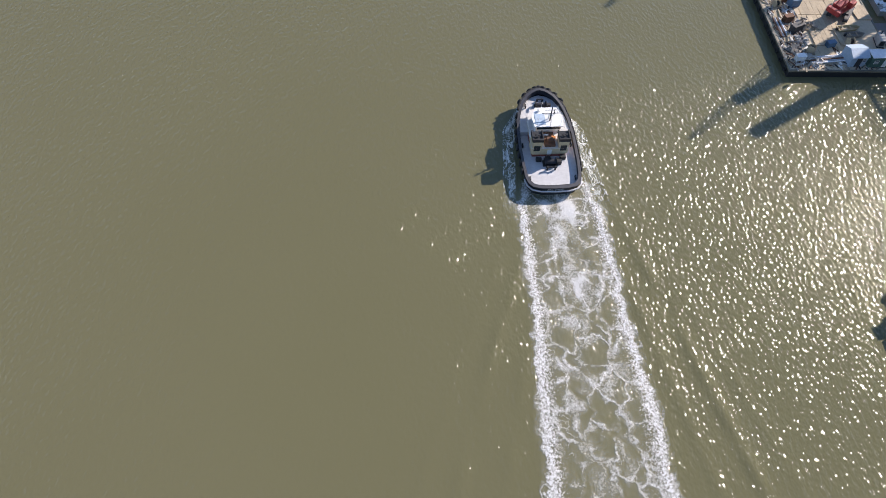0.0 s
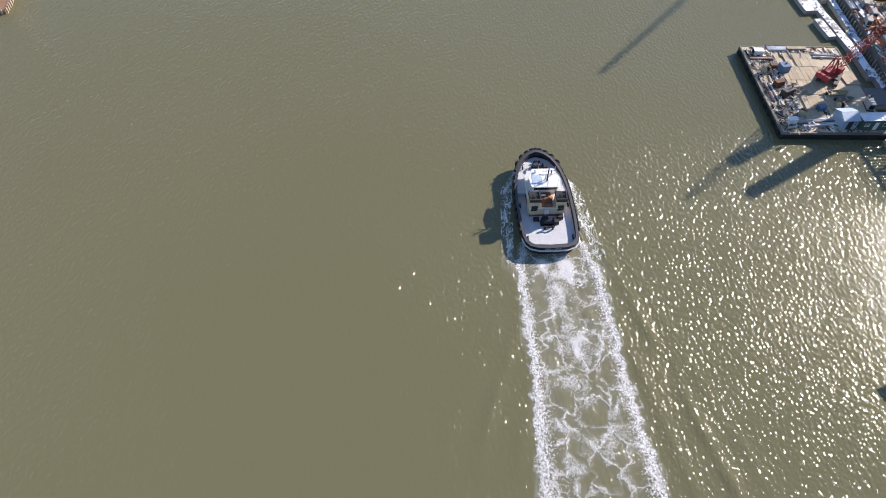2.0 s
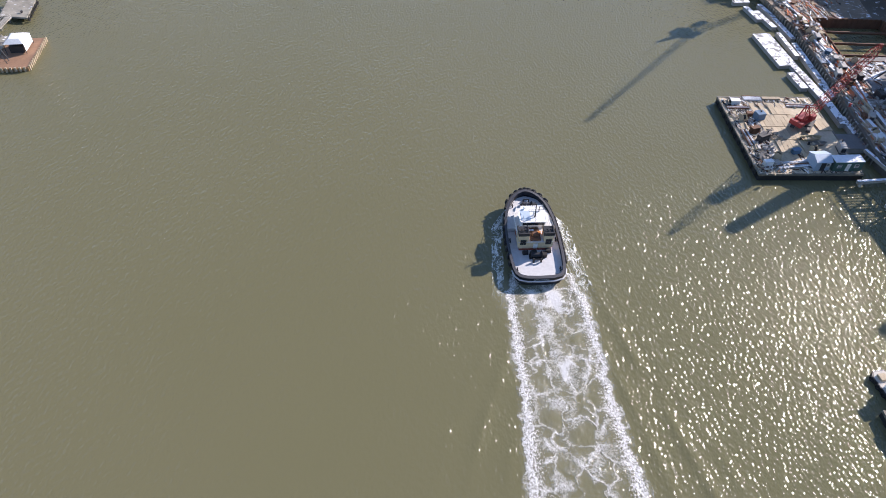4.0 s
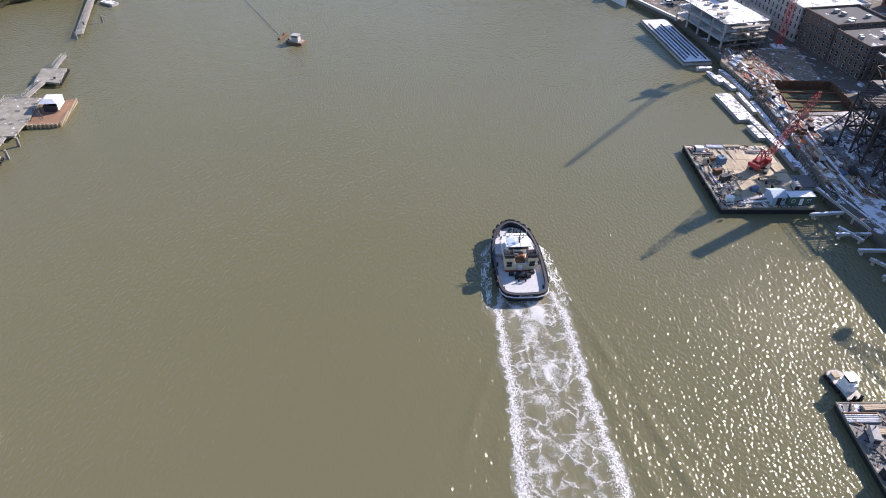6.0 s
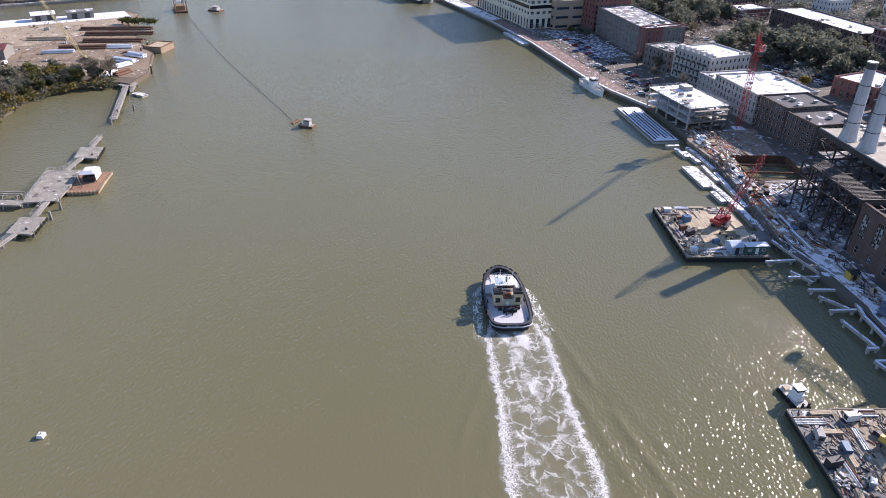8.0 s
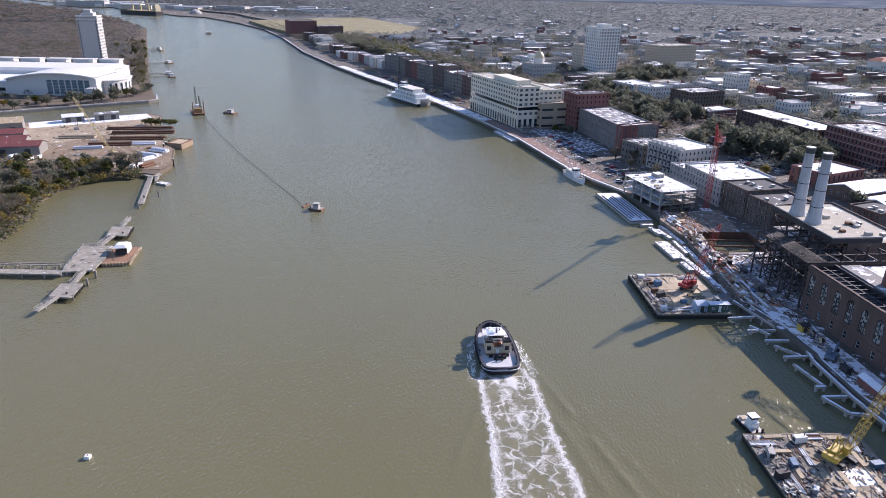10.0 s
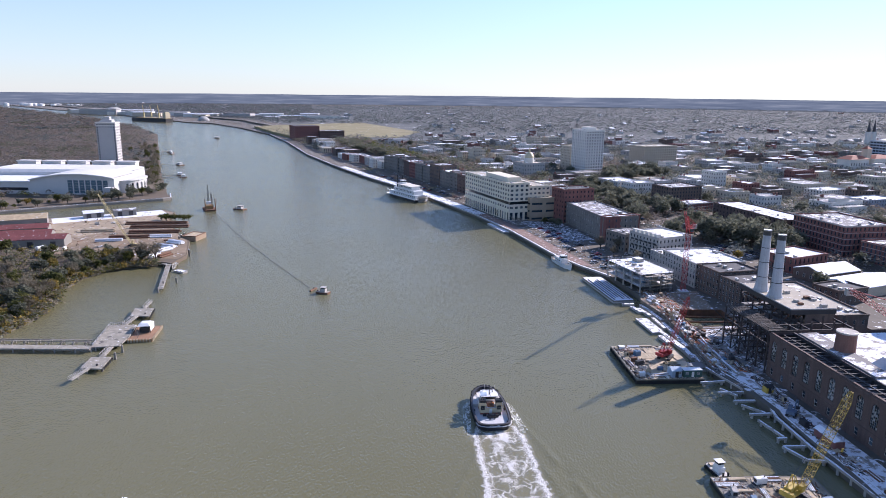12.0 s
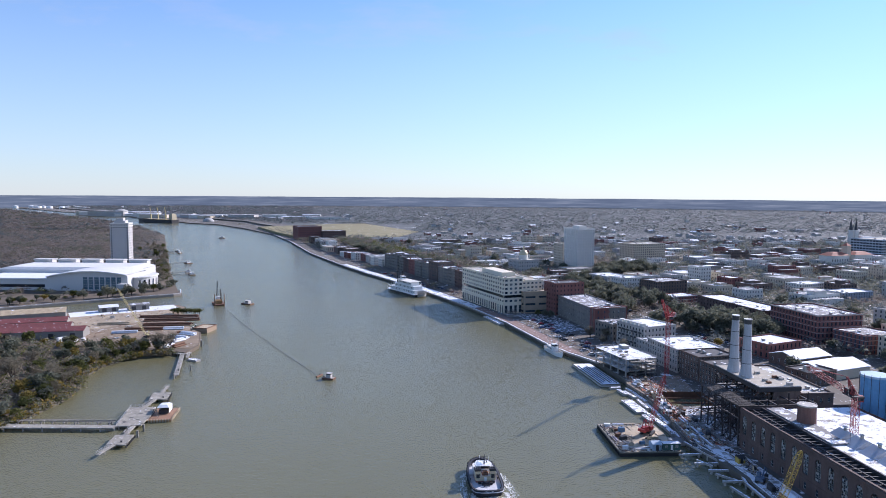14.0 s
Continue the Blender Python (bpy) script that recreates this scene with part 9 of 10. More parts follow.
def trade_centre():
    root = thing("exhibition_hall", "white exhibition hall with a curved roof and tall glass front", "building", pose(-346, 517, 2.2))
    wall = surface("white_panel_wall", (0.58, 0.565, 0.54), 0.7, vary=0.06)
    skin = surface("white_membrane", (0.74, 0.72, 0.68), 0.6, vary=0.12, big=0.06, small=0.6)
    W, D, segs = 80.0, 46.0, 20
    prof = [(-40 + W * k / segs, 12.6 + 6.4 * math.sin(math.pi * (0.02 + 0.86 * k / segs)) ** 0.8) for k in range(segs + 1)]
    fr = Mesh()
    for y, s in ((0.0, -1), (D, 1)):
        fr.face([(x, y, z) for x, z in [(-W / 2, 0)] + prof + [(W / 2, 0)]][:: -s])
    fr.face([(-W / 2, 0, 0), (-W / 2, 0, prof[0][1]), (-W / 2, D, prof[0][1]), (-W / 2, D, 0)])
    fr.face([(W / 2, 0, 0), (W / 2, D, 0), (W / 2, D, prof[-1][1]), (W / 2, 0, prof[-1][1])])
    part("wall", fr, wall, root)
    rf = Mesh()
    for (xa, za), (xb, zb) in zip(prof, prof[1:]):
        rf.face([(xa, -2.5, za + 0.05), (xb, -2.5, zb + 0.05), (xb, -2.5, zb + 1.0), (xa, -2.5, za + 1.0)])
        rf.face([(xa, -2.5, za + 1.0), (xb, -2.5, zb + 1.0), (xb, D, zb + 1.0), (xa, D, za + 1.0)])
        rf.face([(xb, -2.5, zb + 0.05), (xa, -2.5, za + 0.05), (xa, D, za + 0.05), (xb, D, zb + 0.05)])
    part("roof", rf, skin, root)
    for k in range(7):
        x = -4 + k * 5.6
        g = part("glass_bay", Mesh().box(x, x + 4.2, -0.25, -0.02, 1.6, 13.6), surface("teal_glass", (0.10, 0.16, 0.19), 0.15), root)
        for j in range(1, 5):
            part("transom", Mesh().box(x, x + 4.2, -0.36, -0.26, 1.6 + j * 2.4, 1.8 + j * 2.4), wall, g)
    part("main_hall", Mesh().box(-120, 26, D + 0.1, D + 52, 0, 15.5), wall, root)
    part("main_roof", Mesh().prism([(-121, D + 0.1), (27, D + 0.1), (27, D + 53), (-121, D + 53)], 15.5, 18.0, top=0.86), skin, root)
    for k in range(5):
        part("roof_lantern", Mesh().box(-112 + k * 27, -92 + k * 27, D + 53.2, D + 62, 14, 20.5).box(-113 + k * 27, -91 + k * 27, D + 52.2, D + 63, 20.5, 21.4), wall, root)
    wing = part("side_wing", Mesh().box(-110, -40.2, 1.5, D, 0, 11.4), wall, root)
    part("wing_roof", Mesh().box(-111, -40.2, 0.0, D, 11.4, 12.3), SNOW, wing)
    part("wing_strip", Mesh().box(-106, -43, 1.3, 1.48, 3.2, 6.0), GLASS, wing)
    ring = [(40.2 + 13 * math.cos(t), 33 + 22 * math.sin(t)) for t in np.linspace(-1.2, 1.3, 10)]
    rw = part("round_wing", Mesh().prism([(40.2, 12)] + ring + [(40.2, 56)], 0, 11.5), wall, root)
    part("round_roof", Mesh().prism([(40.2, 11)] + [(40.2 + 14.2 * math.cos(t), 33 + 23.2 * math.sin(t)) for t in np.linspace(-1.2, 1.3, 10)] + [(40.2, 57)], 11.5, 12.3), skin, rw)
    for k in range(8):
        t = -1.1 + k * 0.3
        part("tall_window", window_mesh(2.0, 7.0, "sash", FRAME_WHITE, GLASS), None, rw, at=pose(40.2 + 13.3 * math.cos(t), 33 + 22.3 * math.sin(t), 2.2, 0, 0, 90 + math.degrees(t)))
    part("entrance", Mesh().box(34, 43, -9, -2.6, 0, 8), wall, root)
    return root


trade_centre()
HOTEL_PANEL = surface("hotel_panel", (0.50, 0.475, 0.45), 0.8, vary=0.06)
slab = building("hotel_tower", "tall pale hotel slab with window strips at its corners", -428, 762, 23, 20, 10, 2.2, 55, 16, (7, 6), HOTEL_PANEL, ROOF_TAN, win=(1.5, 1.9), clutter=2, sides="SE")
part("crown", Mesh().box(-12.2, 12.2, -10.7, 10.7, 52, 53.2).box(-12.2, 12.2, -10.7, 10.7, 55.3, 56.4), STUCCO_WHITE, slab)
part("penthouse", Mesh().box(-7, 7, -6, 6, 55, 59.5).box(-4, 4, -4, 4, 59.5, 63), HOTEL_PANEL, slab)
part("blank_panel", Mesh().box(-8.6, 8.6, -10.4, -10.01, 3, 50), surface("blank_panel_wall", (0.52, 0.49, 0.46), 0.8, vary=0.06), slab)
# boats and jetties farther up the island shore
for k, (x, y) in enumerate(((-322, 690), (-310, 668), (-365, 800), (-440, 960), (-452, 985))):
    catwalk((x - 14, y - 4), (x + 6, y + 4), 2.5, 1.4, "short timber jetty on the island shore", False)
    work_boat(pose(x + 10, y + 2, 0, 0, 0, 20 + 15 * k), rng.uniform(8, 14), "white motor boat moored at a jetty")
work_boat(pose(-480, 1330, 0, 0, 0, 15), 22, "dark tug under way far up the river", STUCCO_WHITE)

# far port: tanks, domes, a freighter
for k in range(9):
    x, y = -2500 + k * 62 + 20 * (k % 3), 3800 - k * 30 + 50 * (k % 2)
    tk = thing("storage_tank", "white cylindrical storage tank in the far port", "tank", pose(x, y, 0), "storage tanks")
    r = 14 + 4 * (k % 3)
    part("shell", Mesh().tube((0, 0, -1), (0, 0, 14), r, n=20), PAINT_WHITE, tk)
    part("roof", Mesh().tube((0, 0, 14), (0, 0, 16), r, 1.0, n=20), PAINT_WHITE, tk)
for x, y, r in ((-1326, 2640, 36), (-1420, 2660, 20), (-776, 2092, 19)):
    dmx = thing("storage_dome", "grey-white storage dome in the far port", "dome", pose(x, y, 2), "storage domes")
    part("shell", Mesh().ball((0, 0, 0), r, n=20, k=10, squash=0.75), surface("dome_grey", (0.38, 0.37, 0.35), 0.8), dmx, smooth=True)
for k in range(26):
    x = -1500 + k * 46 + rng.uniform(-20, 20)
    y = 2500 - (x + 1500) * 0.42 + rng.uniform(60, 260)
    whs = thing("warehouse", "white port warehouse with a low roof", "warehouse", pose(x, y, 2, 0, 0, rng.uniform(-10, 30)), "port warehouses")
    a, c, h = rng.uniform(40, 120), rng.uniform(20, 45), rng.uniform(9, 20)
    part("wall", Mesh().box(-a / 2, a / 2, -c / 2, c / 2, 0, h), rng.choice([STUCCO_WHITE, STUCCO_GREY, STUCCO]), whs)
    part("roof", Mesh().box(-a / 2 - 0.5, a / 2 + 0.5, -c / 2 - 0.5, c / 2 + 0.5, h, h + 1.2), rng.choice([SNOW, PAINT_WHITE, ROOF_PATCHY]), whs)
fs = thing("freighter", "dark-hulled bulk freighter with yellow deck cranes", "ship", pose(-930, 2055, 0, 0, 0, 62))
part("hull", Mesh().prism([(-13, -85), (13, -85), (14, 50), (8, 78), (0, 90), (-8, 78), (-14, 50)], -1, 11), PAINT_BLACK, fs)
part("deck", Mesh().box(-12, 12, -80, 55, 11, 12), surface("freighter_deck", (0.35, 0.25, 0.12), 0.8), fs)
part("superstructure", Mesh().box(-9, 9, -80, -66, 12, 27).box(-7, 7, -78, -70, 27, 31), surface("freighter_house", (0.46, 0.40, 0.27), 0.7), fs)
for y in (-40, -5, 30):
    part("deck_crane", Mesh().box(-1.6, 1.6, y - 1.6, y + 1.6, 12, 28), surface("faded_yellow", (0.50, 0.41, 0.2), 0.6, vary=0.2), fs)
    part("jib", Mesh().lattice((0, y, 28), (6, y + 12, 50), 2.0, 1.2, 4, 0.4), surface("faded_yellow", (0.50, 0.41, 0.2), 0.6, vary=0.2), fs)

# ---- trees ----
LEAF_OAK = foliage("oak_leaves", (0.105, 0.112, 0.080), (0.190, 0.195, 0.140))
LEAF_OLIVE = foliage("olive_leaves", (0.05, 0.06, 0.02), (0.15, 0.15, 0.045))
LEAF_YELLOW = foliage("yellow_leaves", (0.14, 0.11, 0.03), (0.30, 0.22, 0.06))
TWIGS = foliage("bare_twigs", (0.125, 0.108, 0.076), (0.25, 0.22, 0.16), 0.9)
BARK = surface("bark", (0.10, 0.08, 0.065), 0.95, vary=0.3)


def tree_meshes(h, spread, leaf, seed, bare=False, leaves=420, size=0.8):
    """Trunk with limbs, and a crown of many small tufts; both rest on z = 0."""
    rng = random.Random(seed)
    tb, cb = Mesh(), Mesh()
    fork = h * rng.uniform(0.2, 0.32)
    tb.tube((0, 0, -0.3), (0, 0, fork), h * 0.045, h * 0.032, n=7)
    lobes = []
    for k in range(rng.randint(5, 7)):
        a = 2 * math.pi * k / 6 + rng.uniform(-0.4, 0.4)
        r, z = spread * rng.uniform(0.35, 0.72), h * rng.uniform(0.5, 0.82)
        tip = Vector((r * math.cos(a), r * math.sin(a), z))
        mid = Vector((tip.x * 0.45, tip.y * 0.45, fork + (z - fork) * 0.55))
        tb.tube((0, 0, fork * 0.92), mid, h * 0.026, h * 0.016, n=5)
        tb.tube(mid, tip, h * 0.016, h * 0.006, n=5)
        lobes.append((tip, spread * rng.uniform(0.36, 0.55)))
    lobes.append((Vector((0, 0, h * 0.82)), spread * 0.5))
    tb.tube((0, 0, fork), (0, 0, h * 0.8), h * 0.03, h * 0.008, n=5)
    for k in range(leaves):
        c, r = rng.choice(lobes)
        d = Vector((rng.gauss(0, 1), rng.gauss(0, 1), rng.gauss(0, 0.8))).normalized()
        p = c + d * r * (rng.random() ** 0.35)
        p.z = max(p.z, fork * 0.8)
        if bare:
            q = p + Vector((rng.gauss(0, 1), rng.gauss(0, 1), abs(rng.gauss(0.6, 0.8)))).normalized() * size * rng.uniform(1.2, 2.6)
            side = Vector((rng.gauss(0, 1), rng.gauss(0, 1), rng.gauss(0, 1))).normalized() * size * 0.16
            cb.face([p - side, p + side, q])
        else:
            a, b_ = [Vector((rng.gauss(0, 1), rng.gauss(0, 1), rng.gauss(0, 0.55))).normalized() * size * rng.uniform(0.6, 1.25) for _ in range(2)]
            cb.face([p - a, p - b_ * 0.8, p + a * 0.9, p + b_])
    return tb.data("trunk", [BARK]), cb.data("crown", [leaf])


KINDS = {
    "oak": [tree_meshes(12, 7.5, LEAF_OAK, s, leaves=620, size=1.05) for s in (1, 2, 3)],
    "olive": [tree_meshes(8.5, 4.2, LEAF_OLIVE, s, leaves=420, size=0.75) for s in (4, 5)],
    "dark": [tree_meshes(9.5, 4.6, LEAF_OAK, s, leaves=460, size=0.8) for s in (6, 7)],
    "bare": [tree_meshes(11, 5.0, TWIGS, s, bare=True, leaves=900, size=0.85) for s in (8, 9, 10)],
    "yellow": [tree_meshes(8, 4.0, LEAF_YELLOW, s, leaves=380, size=0.75) for s in (11,)],
    "bush": [tree_meshes(4.2, 3.2, LEAF_OLIVE, s, leaves=260, size=0.6) for s in (12, 13)],
}
LABELS = {"oak": ("live_oak", "broad dark green live oak tree"), "olive": ("tree", "olive green evergreen shore tree"), "dark": ("tree", "dark green evergreen tree"), "bare": ("bare_tree", "leafless grey-brown winter tree"), "yellow": ("tree", "yellow-leaved tree among bare ones"), "bush": ("bush", "low olive green shrub")}


def tree(kind, x, y, z, s, rng, group):
    nm, lb = LABELS[kind]
    tm, cm = rng.choice(KINDS[kind])
    root = thing(nm, lb, "tree", pose(x, y, z, 0, 0, rng.uniform(0, 360)) @ Matrix.Diagonal((s, s, s * rng.uniform(0.88, 1.12), 1)), group)
    part("trunk", tm, None, root)
    part("crown", cm, None, root)


rng = random.Random(15)


def inside(poly, x, y):
    hit = False
    for (ax, ay), (bx, by) in zip(poly, poly[1:] + poly[:1]):
        if (ay > y) != (by > y) and x < ax + (bx - ax) * (y - ay) / (by - ay):
            hit = not hit
    return hit


# the wooded shore below the yard
WOOD = [(-181, 140), (-179, 168), (-181, 184), (-191, 212), (-193, 236), (-186, 252), (-173, 261), (-159, 266), (-172, 273), (-198, 275), (-238, 282), (-262, 290), (-330, 300), (-400, 300), (-400, 140)]
placed = 0
while placed < 150:
    x, y = rng.uniform(-345, -158), rng.uniform(138, 300)
    if not inside(WOOD, x, y):
        continue
    edge = y > 244 or x > -200
    kind = rng.choice(["olive", "dark", "olive", "bush", "dark", "yellow"] if edge else ["bare", "bare", "dark", "olive", "bare"])
    tree(kind, x, y, 2.2, rng.uniform(0.65, 1.05) if edge else rng.uniform(0.8, 1.15), rng, "shore woods")
    placed += 1
for k in range(75):
    j = rng.randrange(14, len(fine_shore) - 1)
    (ax, ay), (bx, by) = fine_shore[j], fine_shore[j + 1]
    t, o = rng.random(), rng.uniform(1.0, 9)
    n = Vector((ay - by, bx - ax, 0)).normalized() * o
    tree(rng.choice(["olive", "dark", "bush", "bush", "bare", "yellow", "olive"]), ax + (bx - ax) * t + n.x, ay + (by - ay) * t + n.y, 2.2, rng.uniform(0.55, 0.95), rng, "shore woods")


def thicket(name, label, count, spot, rng, z, hmin, hmax, mats):
    """Dense undergrowth: tufts of leaves and twigs in one mesh."""
    mb = Mesh()
    for _ in range(count):
        x, y = spot(rng)
        h, r = rng.uniform(hmin, hmax), rng.uniform(1.2, 2.6)
        mi = rng.randrange(len(mats))
        for _ in range(20):
            d = Vector((rng.gauss(0, 1), rng.gauss(0, 1), 0)) * r * 0.55
            p = Vector((x + d.x, y + d.y, z + h * (1 - 0.16 * d.length) * rng.uniform(0.35, 1.0)))
            a, b_ = [Vector((rng.gauss(0, 1), rng.gauss(0, 1), rng.gauss(0, 0.6))).normalized() * rng.uniform(0.35, 0.8) for _ in range(2)]
            mb.face([p - a, p - b_ * 0.8, p + a * 0.9, p + b_], mi)
    return tagged(part(name, mb, mats), label, "undergrowth", kind="stuff")


def wood_spot(r):
    while True:
        x, y = r.uniform(-345, -158), r.uniform(138, 300)
        if inside(WOOD, x, y):
            return x, y


thicket("shore_thicket", "dense tangled undergrowth of the wooded shore", 1700, wood_spot, random.Random(8), 2.2, 3.0, 7.5, [LEAF_OLIVE, TWIGS, LEAF_OAK, TWIGS])


def bank_spot(r):
    j = r.randrange(10, len(fine_shore) - 1)
    (ax, ay), (bx, by) = fine_shore[j], fine_shore[j + 1]
    n = Vector((ay - by, bx - ax, 0)).normalized() * r.uniform(-2.4, 5)
    t = r.random()
    return ax + (bx - ax) * t + n.x, ay + (by - ay) * t + n.y


thicket("bank_scrub", "low olive scrub along the muddy bank", 900, bank_spot, random.Random(9), 0.6, 1.6, 4.4, [LEAF_OLIVE, LEAF_OAK, TWIGS, LEAF_YELLOW])
# around the exhibition hall and along the upper shore
for k in range(46):
    x = rng.uniform(-420, -262)
    y = 0.777 * (x + 362) + 418 + rng.uniform(8, 40)
    if x < -310 and y > 500:
        y = rng.uniform(0.777 * (x + 362) + 424, 506)
    tree(rng.choice(["olive", "dark", "bush", "oak", "yellow"]), x, y, 2.2, rng.uniform(0.5, 0.85), rng, "trees round the hall")
for k in range(80):
    t = rng.random()
    y = 545 + t * 520
    x = np.interp(y, [530, 695, 1010, 1404], [-262, -336, -470, -637]) - abs(rng.gauss(3, 16)) - 3
    if y < 700 and x < -296 - (y - 540) * 0.25:
        x = np.interp(y, [530, 695], [-262, -336]) - rng.uniform(4, 16)
    tree(rng.choice(["dark", "olive", "bare", "bush", "bare"]), x, y, 2.2, rng.uniform(0.6, 1.0), rng, "upper shore trees")
for k in range(8):
    tree("bush", -212 + k * 3.2 + rng.uniform(-1, 1), 392 + rng.uniform(-2, 3), 2.4, rng.uniform(0.8, 1.2), rng, "yard shrubs")

# live oaks of the streets and squares
for x, y in ((176, 318), (186, 322), (196, 318), (205, 306), (214, 300), (222, 296), (214, 286), (200, 298), (190, 308), (208, 314), (168, 336), (176, 345), (160, 322)):
    tree("oak", x, y, 7.5, rng.uniform(1.0, 1.3), rng, "square oaks")
for a, c, q in PARKS:
    for k in range(int(q * q / 75)):
        t, r = rng.uniform(0, 6.283), q * math.sqrt(rng.random())
        x, y = a + r * math.cos(t), c + r * math.sin(t)
        if all(math.hypot(x - bx, y - by_) > br * 0.8 + 3 for bx, by_, br in TAKEN):
            tree("oak", x, y, 7.5, rng.uniform(0.75, 1.1), rng, "square oaks")
for k in range(34):
    t = k / 33
    x, y = 128 + 26 * math.sin(t * 3) + rng.uniform(-6, 6), 545 - 170 * t + rng.uniform(-6, 6)
    tree("oak", x + 12, y, 7.5, rng.uniform(0.6, 0.95), rng, "bluff oaks")
for k in range(70):
    t = rng.random()
    y = 560 + 420 * t
    x = np.interp(y, [520, 590, 668, 760, 860, 1010], [72, 40, -2, -52, -100, -165]) + rng.uniform(8, 38)
    tree("oak", x, y, 7.5, rng.uniform(0.6, 0.95), rng, "bluff oaks")
for x, y in OAK_SPOTS[:80]:
    if clear(x, y, 3):
        tree(rng.choice(["oak", "oak", "oak", "bare", "dark"]), x + rng.uniform(-5, 5), y + rng.uniform(-5, 5), 7.5, rng.uniform(0.6, 0.95), rng, "street oaks")
for x, y, k in ((118, 305, "bare"), (108, 310, "bare"), (104, 262, "bush"), (118, 262, "bush"), (158, 300, "yellow"), (88, 385, "dark"), (84, 392, "olive"), (92, 380, "dark"), (120, 268, "bare"), (112, 290, "bare"), (176, 262, "yellow")):
    tree(k, x, y, 2.6 if x < 150 else 7.5, rng.uniform(0.55, 0.8), rng, "riverside trees")


def woods(name, label, mats, count, spot, rng, lo, hi, twigs=12):
    """A far wood: every tree a loose dome of small tufts, all in one mesh."""
    mb = Mesh()
    made = 0
    while made < count:
        p = spot(rng)
        if p is None:
            continue
        r = rng.uniform(lo, hi)
        tall = r * rng.uniform(1.5, 2.2)
        mi = int(len(mats) * min(0.999, max(0.0, 0.5 + 1.1 * noise.noise((p[0] * 0.012, p[1] * 0.009, 2.0)) + rng.gauss(0, 0.22))))
        for k in range(twigs if p[1] < 1500 else max(5, twigs // 2)):
            a, q = rng.uniform(0, 6.283), math.sqrt(rng.random())
            s = r * rng.uniform(0.28, 0.55) * (0.75 if twigs > 30 else 1.0 if p[1] < 1500 else 2.3)
            c = (p[0] + r * q * math.cos(a), p[1] + r * q * math.sin(a), p[2] + tall * (1 - 0.5 * q * q) * (rng.uniform(0.55, 1.0) if p[1] < 1300 else rng.uniform(0.78, 1.0)))
            mb.face([(c[0] + s * rng.uniform(-1, 1), c[1] + s * rng.uniform(-1, 1), c[2] + (0.22 if p[1] > 1300 or twigs == 24 else 0.5) * s * rng.uniform(-1, 1)) for _ in range(3)], mi)
        made += 1
    return tagged(part(name, mb, mats), label, "woods", kind="stuff")


# distance haze is put into the leaf colour, paler and bluer; twigs lean blue-grey
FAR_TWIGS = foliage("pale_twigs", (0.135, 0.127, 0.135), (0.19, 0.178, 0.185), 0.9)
FAR_BROWN = foliage("brown_twigs", (0.165, 0.138, 0.118), (0.245, 0.208, 0.178), 0.9)
ISLAND_TWIGS = foliage("grey_brown_twigs", (0.20, 0.175, 0.155), (0.29, 0.255, 0.23), 0.9)
FAR_LEAF = foliage("hazed_leaves", (0.098, 0.118, 0.115), (0.145, 0.168, 0.16))


def island_spot(r):
    y = r.uniform(560, 3300)
    shore = np.interp(y, [530, 695, 1010, 1404, 1696, 2006, 2580, 3362], [-262, -336, -470, -637, -823, -1034, -1537, -2270])
    x = shore - 4 - (r.random() ** 0.8) * (260 + 0.55 * y)
    if y < 740 and x > -470:
        return None
    if x < -0.72 * (y + 150) - 60:
        return None
    return x, y, 1.5


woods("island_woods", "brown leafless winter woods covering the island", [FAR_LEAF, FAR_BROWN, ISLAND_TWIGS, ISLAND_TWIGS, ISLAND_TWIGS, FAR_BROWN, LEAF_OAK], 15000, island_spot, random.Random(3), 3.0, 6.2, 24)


def city_spot(r):
    y = 900 + 3700 * r.random() ** 0.95
    x = r.uniform(-0.78 * y, 0.8 * y + 80)
    if not inland(x, y, 25) or (-470 < x < -70 and 1280 < y < 1830):
        return None
    if y < 1150 and x < 950 and not clear(x, y, 4):
        return None
    return x, y, 7.0


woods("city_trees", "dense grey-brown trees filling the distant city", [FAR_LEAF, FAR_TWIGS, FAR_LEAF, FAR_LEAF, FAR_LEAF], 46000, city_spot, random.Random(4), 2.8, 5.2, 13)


def street_spot(r):
    y = r.uniform(230, 1150)
    x = r.uniform(-0.3 * y, 0.66 * (y + 175))
    if not inland(x, y, 14) or not clear(x, y, 1.5) or (y < 400 and r.random() < 0.62):
        return None
    return x, y, 7.0


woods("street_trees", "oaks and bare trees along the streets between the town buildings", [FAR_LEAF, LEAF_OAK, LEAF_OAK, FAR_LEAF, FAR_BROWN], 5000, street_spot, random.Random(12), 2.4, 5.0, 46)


def bluff_spot(r):
    y = r.uniform(545, 1180)
    return np.interp(y, [520, 590, 668, 760, 860, 1010, 1230], [72, 40, -2, -52, -100, -165, -240]) + r.uniform(12, 72), y, 7.0


woods("bluff_woods", "broad belt of olive-brown oaks behind the riverside warehouses", [LEAF_OLIVE, LEAF_OAK, FAR_BROWN, LEAF_OAK], 760, bluff_spot, random.Random(21), 4.2, 6.6, 50)


def bend_spot(r):
    y = r.uniform(1010, 2300)
    x = np.interp(y, [955, 1219, 1443, 1693, 1926, 2204, 2642], [-212, -305, -396, -535, -690, -976, -1343]) + 14 + abs(r.gauss(0, 40))
    if 1240 < y < 1310 and x < -200:
        return None
    return x, y, 6.0 if x > -100 else 3.0


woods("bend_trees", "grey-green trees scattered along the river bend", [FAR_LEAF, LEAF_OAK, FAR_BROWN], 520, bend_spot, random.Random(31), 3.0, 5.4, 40)


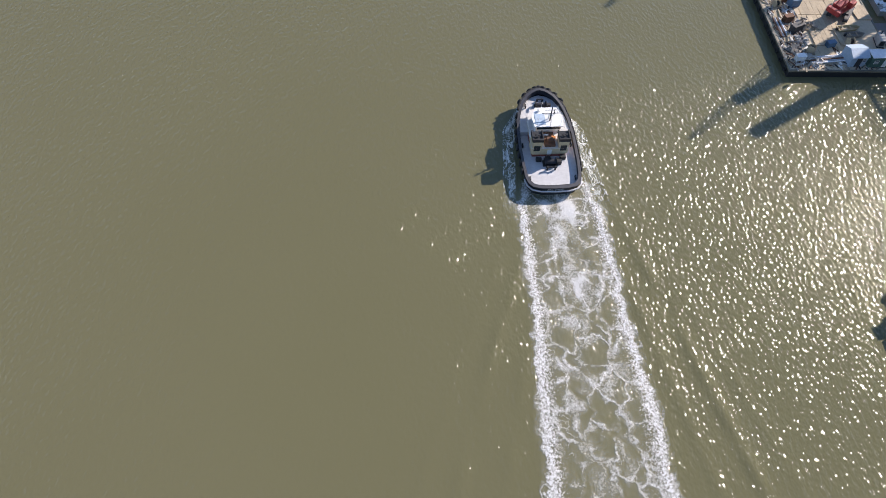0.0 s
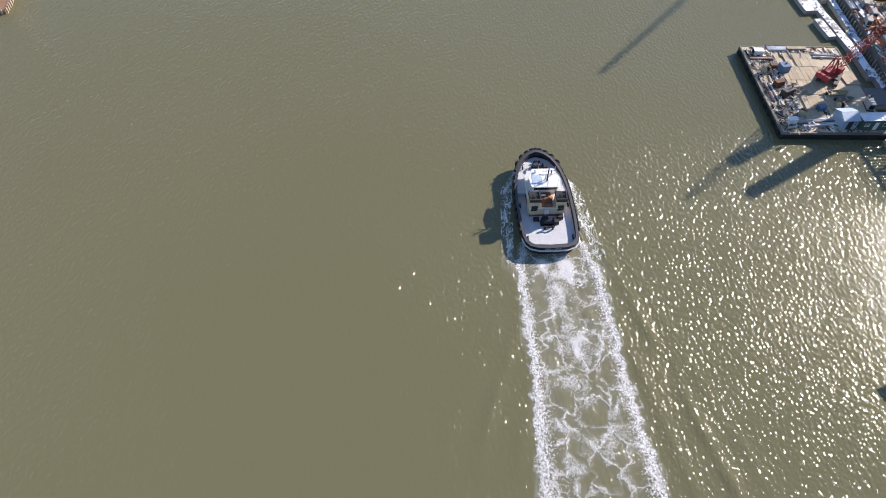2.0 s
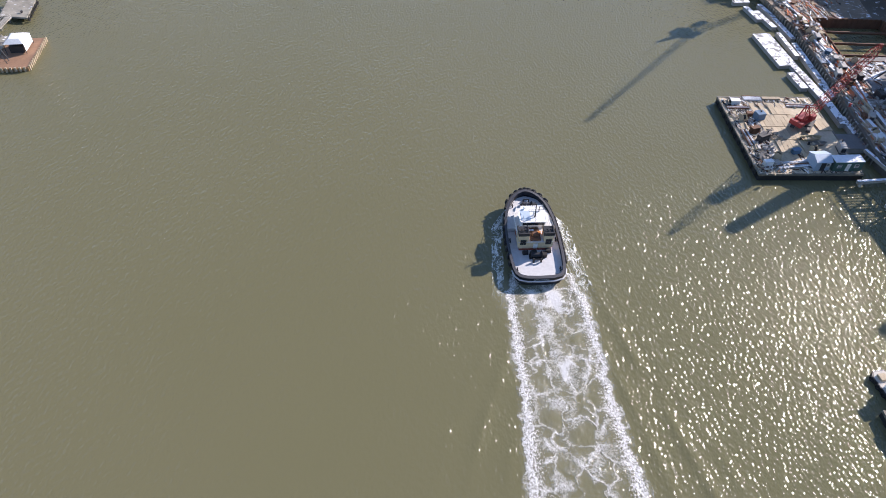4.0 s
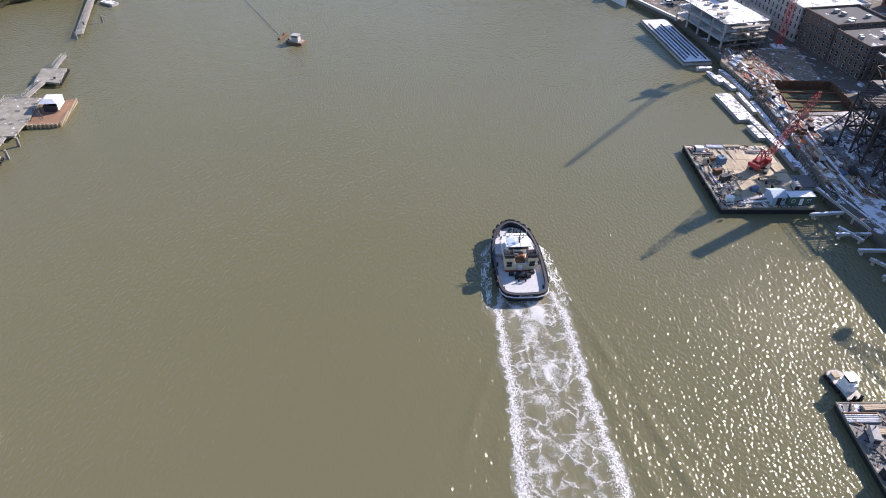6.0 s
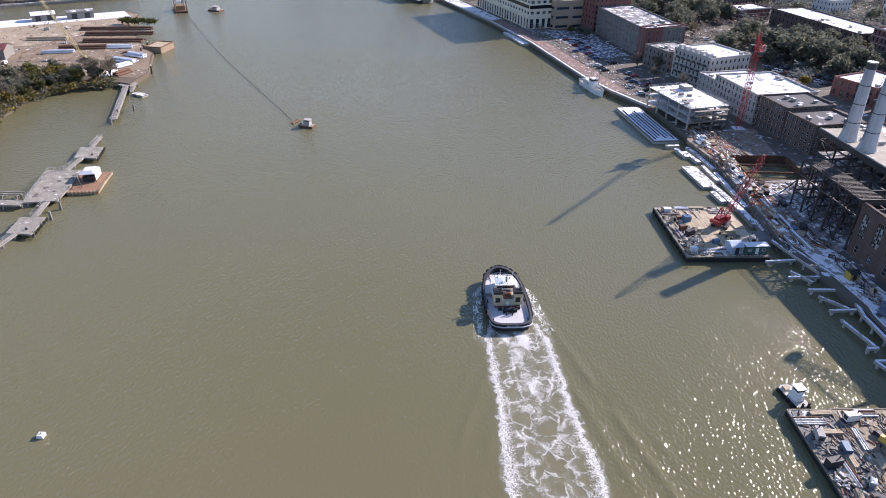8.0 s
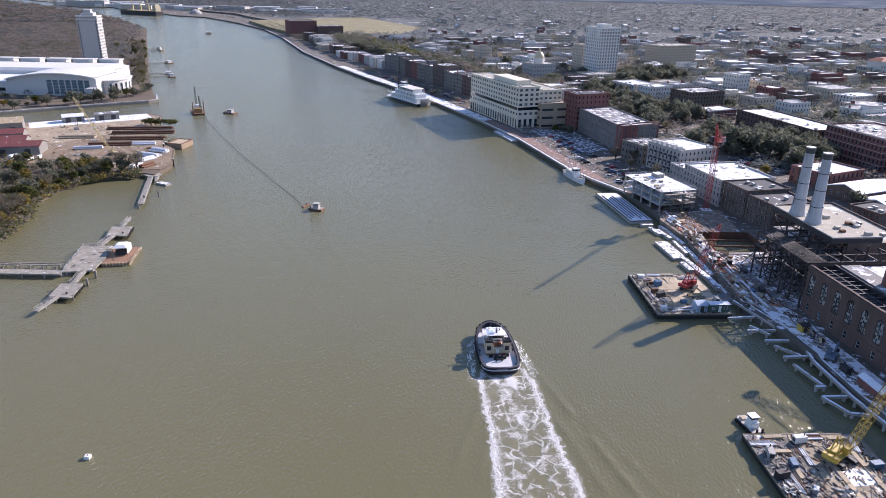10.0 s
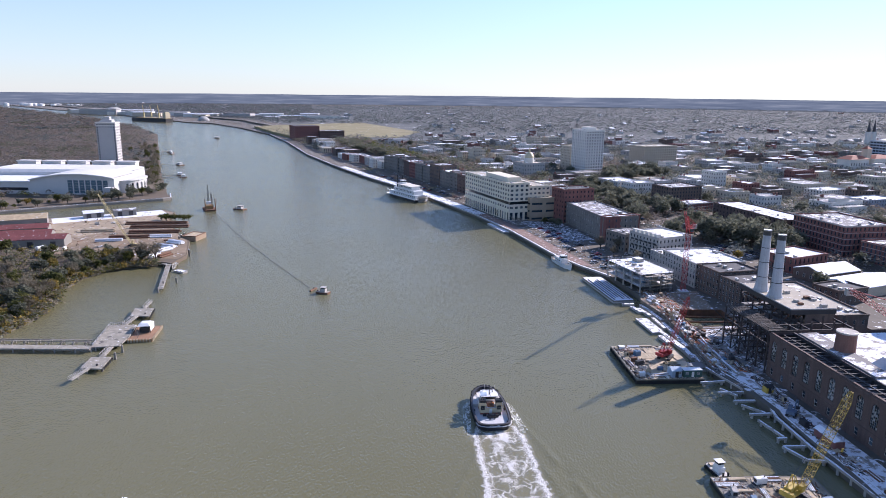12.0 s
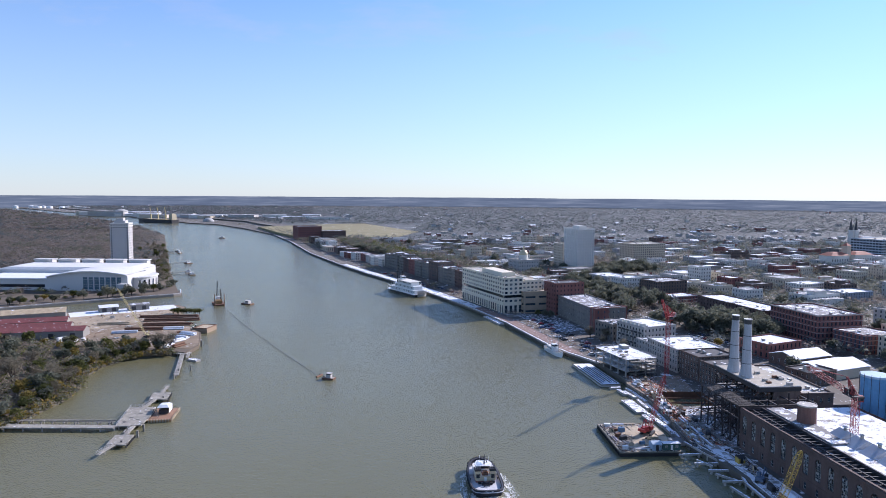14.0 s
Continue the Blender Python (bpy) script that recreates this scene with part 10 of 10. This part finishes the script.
def quay_tree_spot(r):
    y = r.uniform(385, 760)
    return np.interp(y, [385, 430, 521, 604, 676, 778], [66, 50, 12, -26, -66, -112]) + r.uniform(-3, 4), y, 2.6


woods("quay_trees", "bare winter trees along the warehouse street", [FAR_BROWN, FAR_TWIGS, LEAF_OAK], 75, quay_tree_spot, random.Random(22), 2.2, 3.6, 60)


def hall_spot(r):
    t = r.random()
    if t < 0.6:
        x = r.uniform(-440, -312)
        return x, r.uniform(max(0.777 * (x + 362) + 424, 470), 511), 2.0
    y = r.uniform(512, 660)
    return np.interp(y, [505, 530, 695], [-254, -262, -336]) - r.uniform(4, 30), y, 2.0


woods("hall_trees", "dark evergreen and brown trees round the exhibition hall", [LEAF_OAK, LEAF_OLIVE, FAR_BROWN, LEAF_OAK], 85, hall_spot, random.Random(24), 2.2, 4.2, 60)


def port_spot(r):
    y = r.uniform(2000, 4400)
    x = r.uniform(-0.9 * y, -0.2 * y)
    q = np.interp(y, [1926, 1990, 2204, 2642, 3084, 3842, 4900], [-690, -795, -976, -1343, -1823, -2516, -3400])
    if x < q + 230:
        return None
    return x, y, 3.0


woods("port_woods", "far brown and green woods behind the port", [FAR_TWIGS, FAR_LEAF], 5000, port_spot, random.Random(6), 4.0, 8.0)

# ---- parked cars ----
PAINTS = [PAINT_WHITE, PAINT_BLACK, surface("silver_paint", (0.42, 0.43, 0.45), 0.35, 0.4), surface("car_red", (0.28, 0.03, 0.03), 0.35), surface("car_blue", (0.05, 0.09, 0.2), 0.35), surface("car_grey", (0.12, 0.12, 0.13), 0.35, 0.3)]
CARS = []
for pm, nm in zip(PAINTS, ("white", "black", "silver", "dark red", "dark blue", "grey")):
    root = thing("car", nm + " car parked on the riverfront lot", "car", pose(0, 0, -50), "parked cars")
    prof = [(-2.2, 0.45), (-2.2, 0.95), (-1.6, 1.02), (2.1, 0.95), (2.25, 0.6), (2.2, 0.35)]
    bm_ = Mesh()
    for s in (-1, 1):
        bm_.face([(x, s * 0.88, z) for x, z in prof][:: -s])
    for (xa, za), (xb, zb) in zip(prof, prof[1:] + prof[:1]):
        bm_.face([(xa, -0.88, za), (xa, 0.88, za), (xb, 0.88, zb), (xb, -0.88, zb)][::-1])
    part("body", bm_, pm, root)
    part("cabin", Mesh().prism([(-1.7, -0.8), (1.0, -0.8), (1.0, 0.8), (-1.7, 0.8)], 0.98, 1.45, top=0.78), GLASS, root)
    part("roof", Mesh().box(-1.35, 0.65, -0.6, 0.6, 1.45, 1.5), pm, root)
    for x in (-1.35, 1.4):
        for s in (-1, 1):
            part("wheel", Mesh().tube((x, s * 0.7, 0.33), (x, s * 0.92, 0.33), 0.33, n=10), RUBBER, root)
    CARS.append(root)
rng = random.Random(18)
spots = []
for k in range(44):        # riverside street before the hotel and the inn
    t = k / 43
    q = np.interp(t, [0, 0.5, 1], [0, 1, 2])
    x, y = np.interp(q, [0, 1, 2], [92, 66, 40]), np.interp(q, [0, 1, 2], [262, 372, 440])
    if not 0.55 < t < 0.95:
        spots.append((x + rng.choice([7, 12.5, 18]), y, 2.6, 20 + rng.uniform(-6, 6)))
for k in range(26):
    spots.append((172 + (k % 13) * 2.9 * 0.55 + (k // 13) * 8, 296 - (k % 13) * 2.9 * 0.83 + (k // 13) * 4, 7.5, 22 + rng.uniform(-5, 5)))
for k in range(26):
    t = k / 25
    spots.append((18 - 86 * t + rng.choice([0, 5.5]), 508 + 172 * t, 2.6, 25 + rng.uniform(-5, 5)))
for k in range(16):
    spots.append((rng.uniform(150, 178), 330 + k * 7.5, 7.5, 20 + rng.uniform(-5, 5)))
for k, (x, y, z, r) in enumerate(spots):
    m_ = pose(x, y, z, 0, 0, r)
    if k < len(CARS):
        CARS[k].matrix_basis = m_
    else:
        copy_thing(CARS[rng.randrange(len(CARS))], m_)
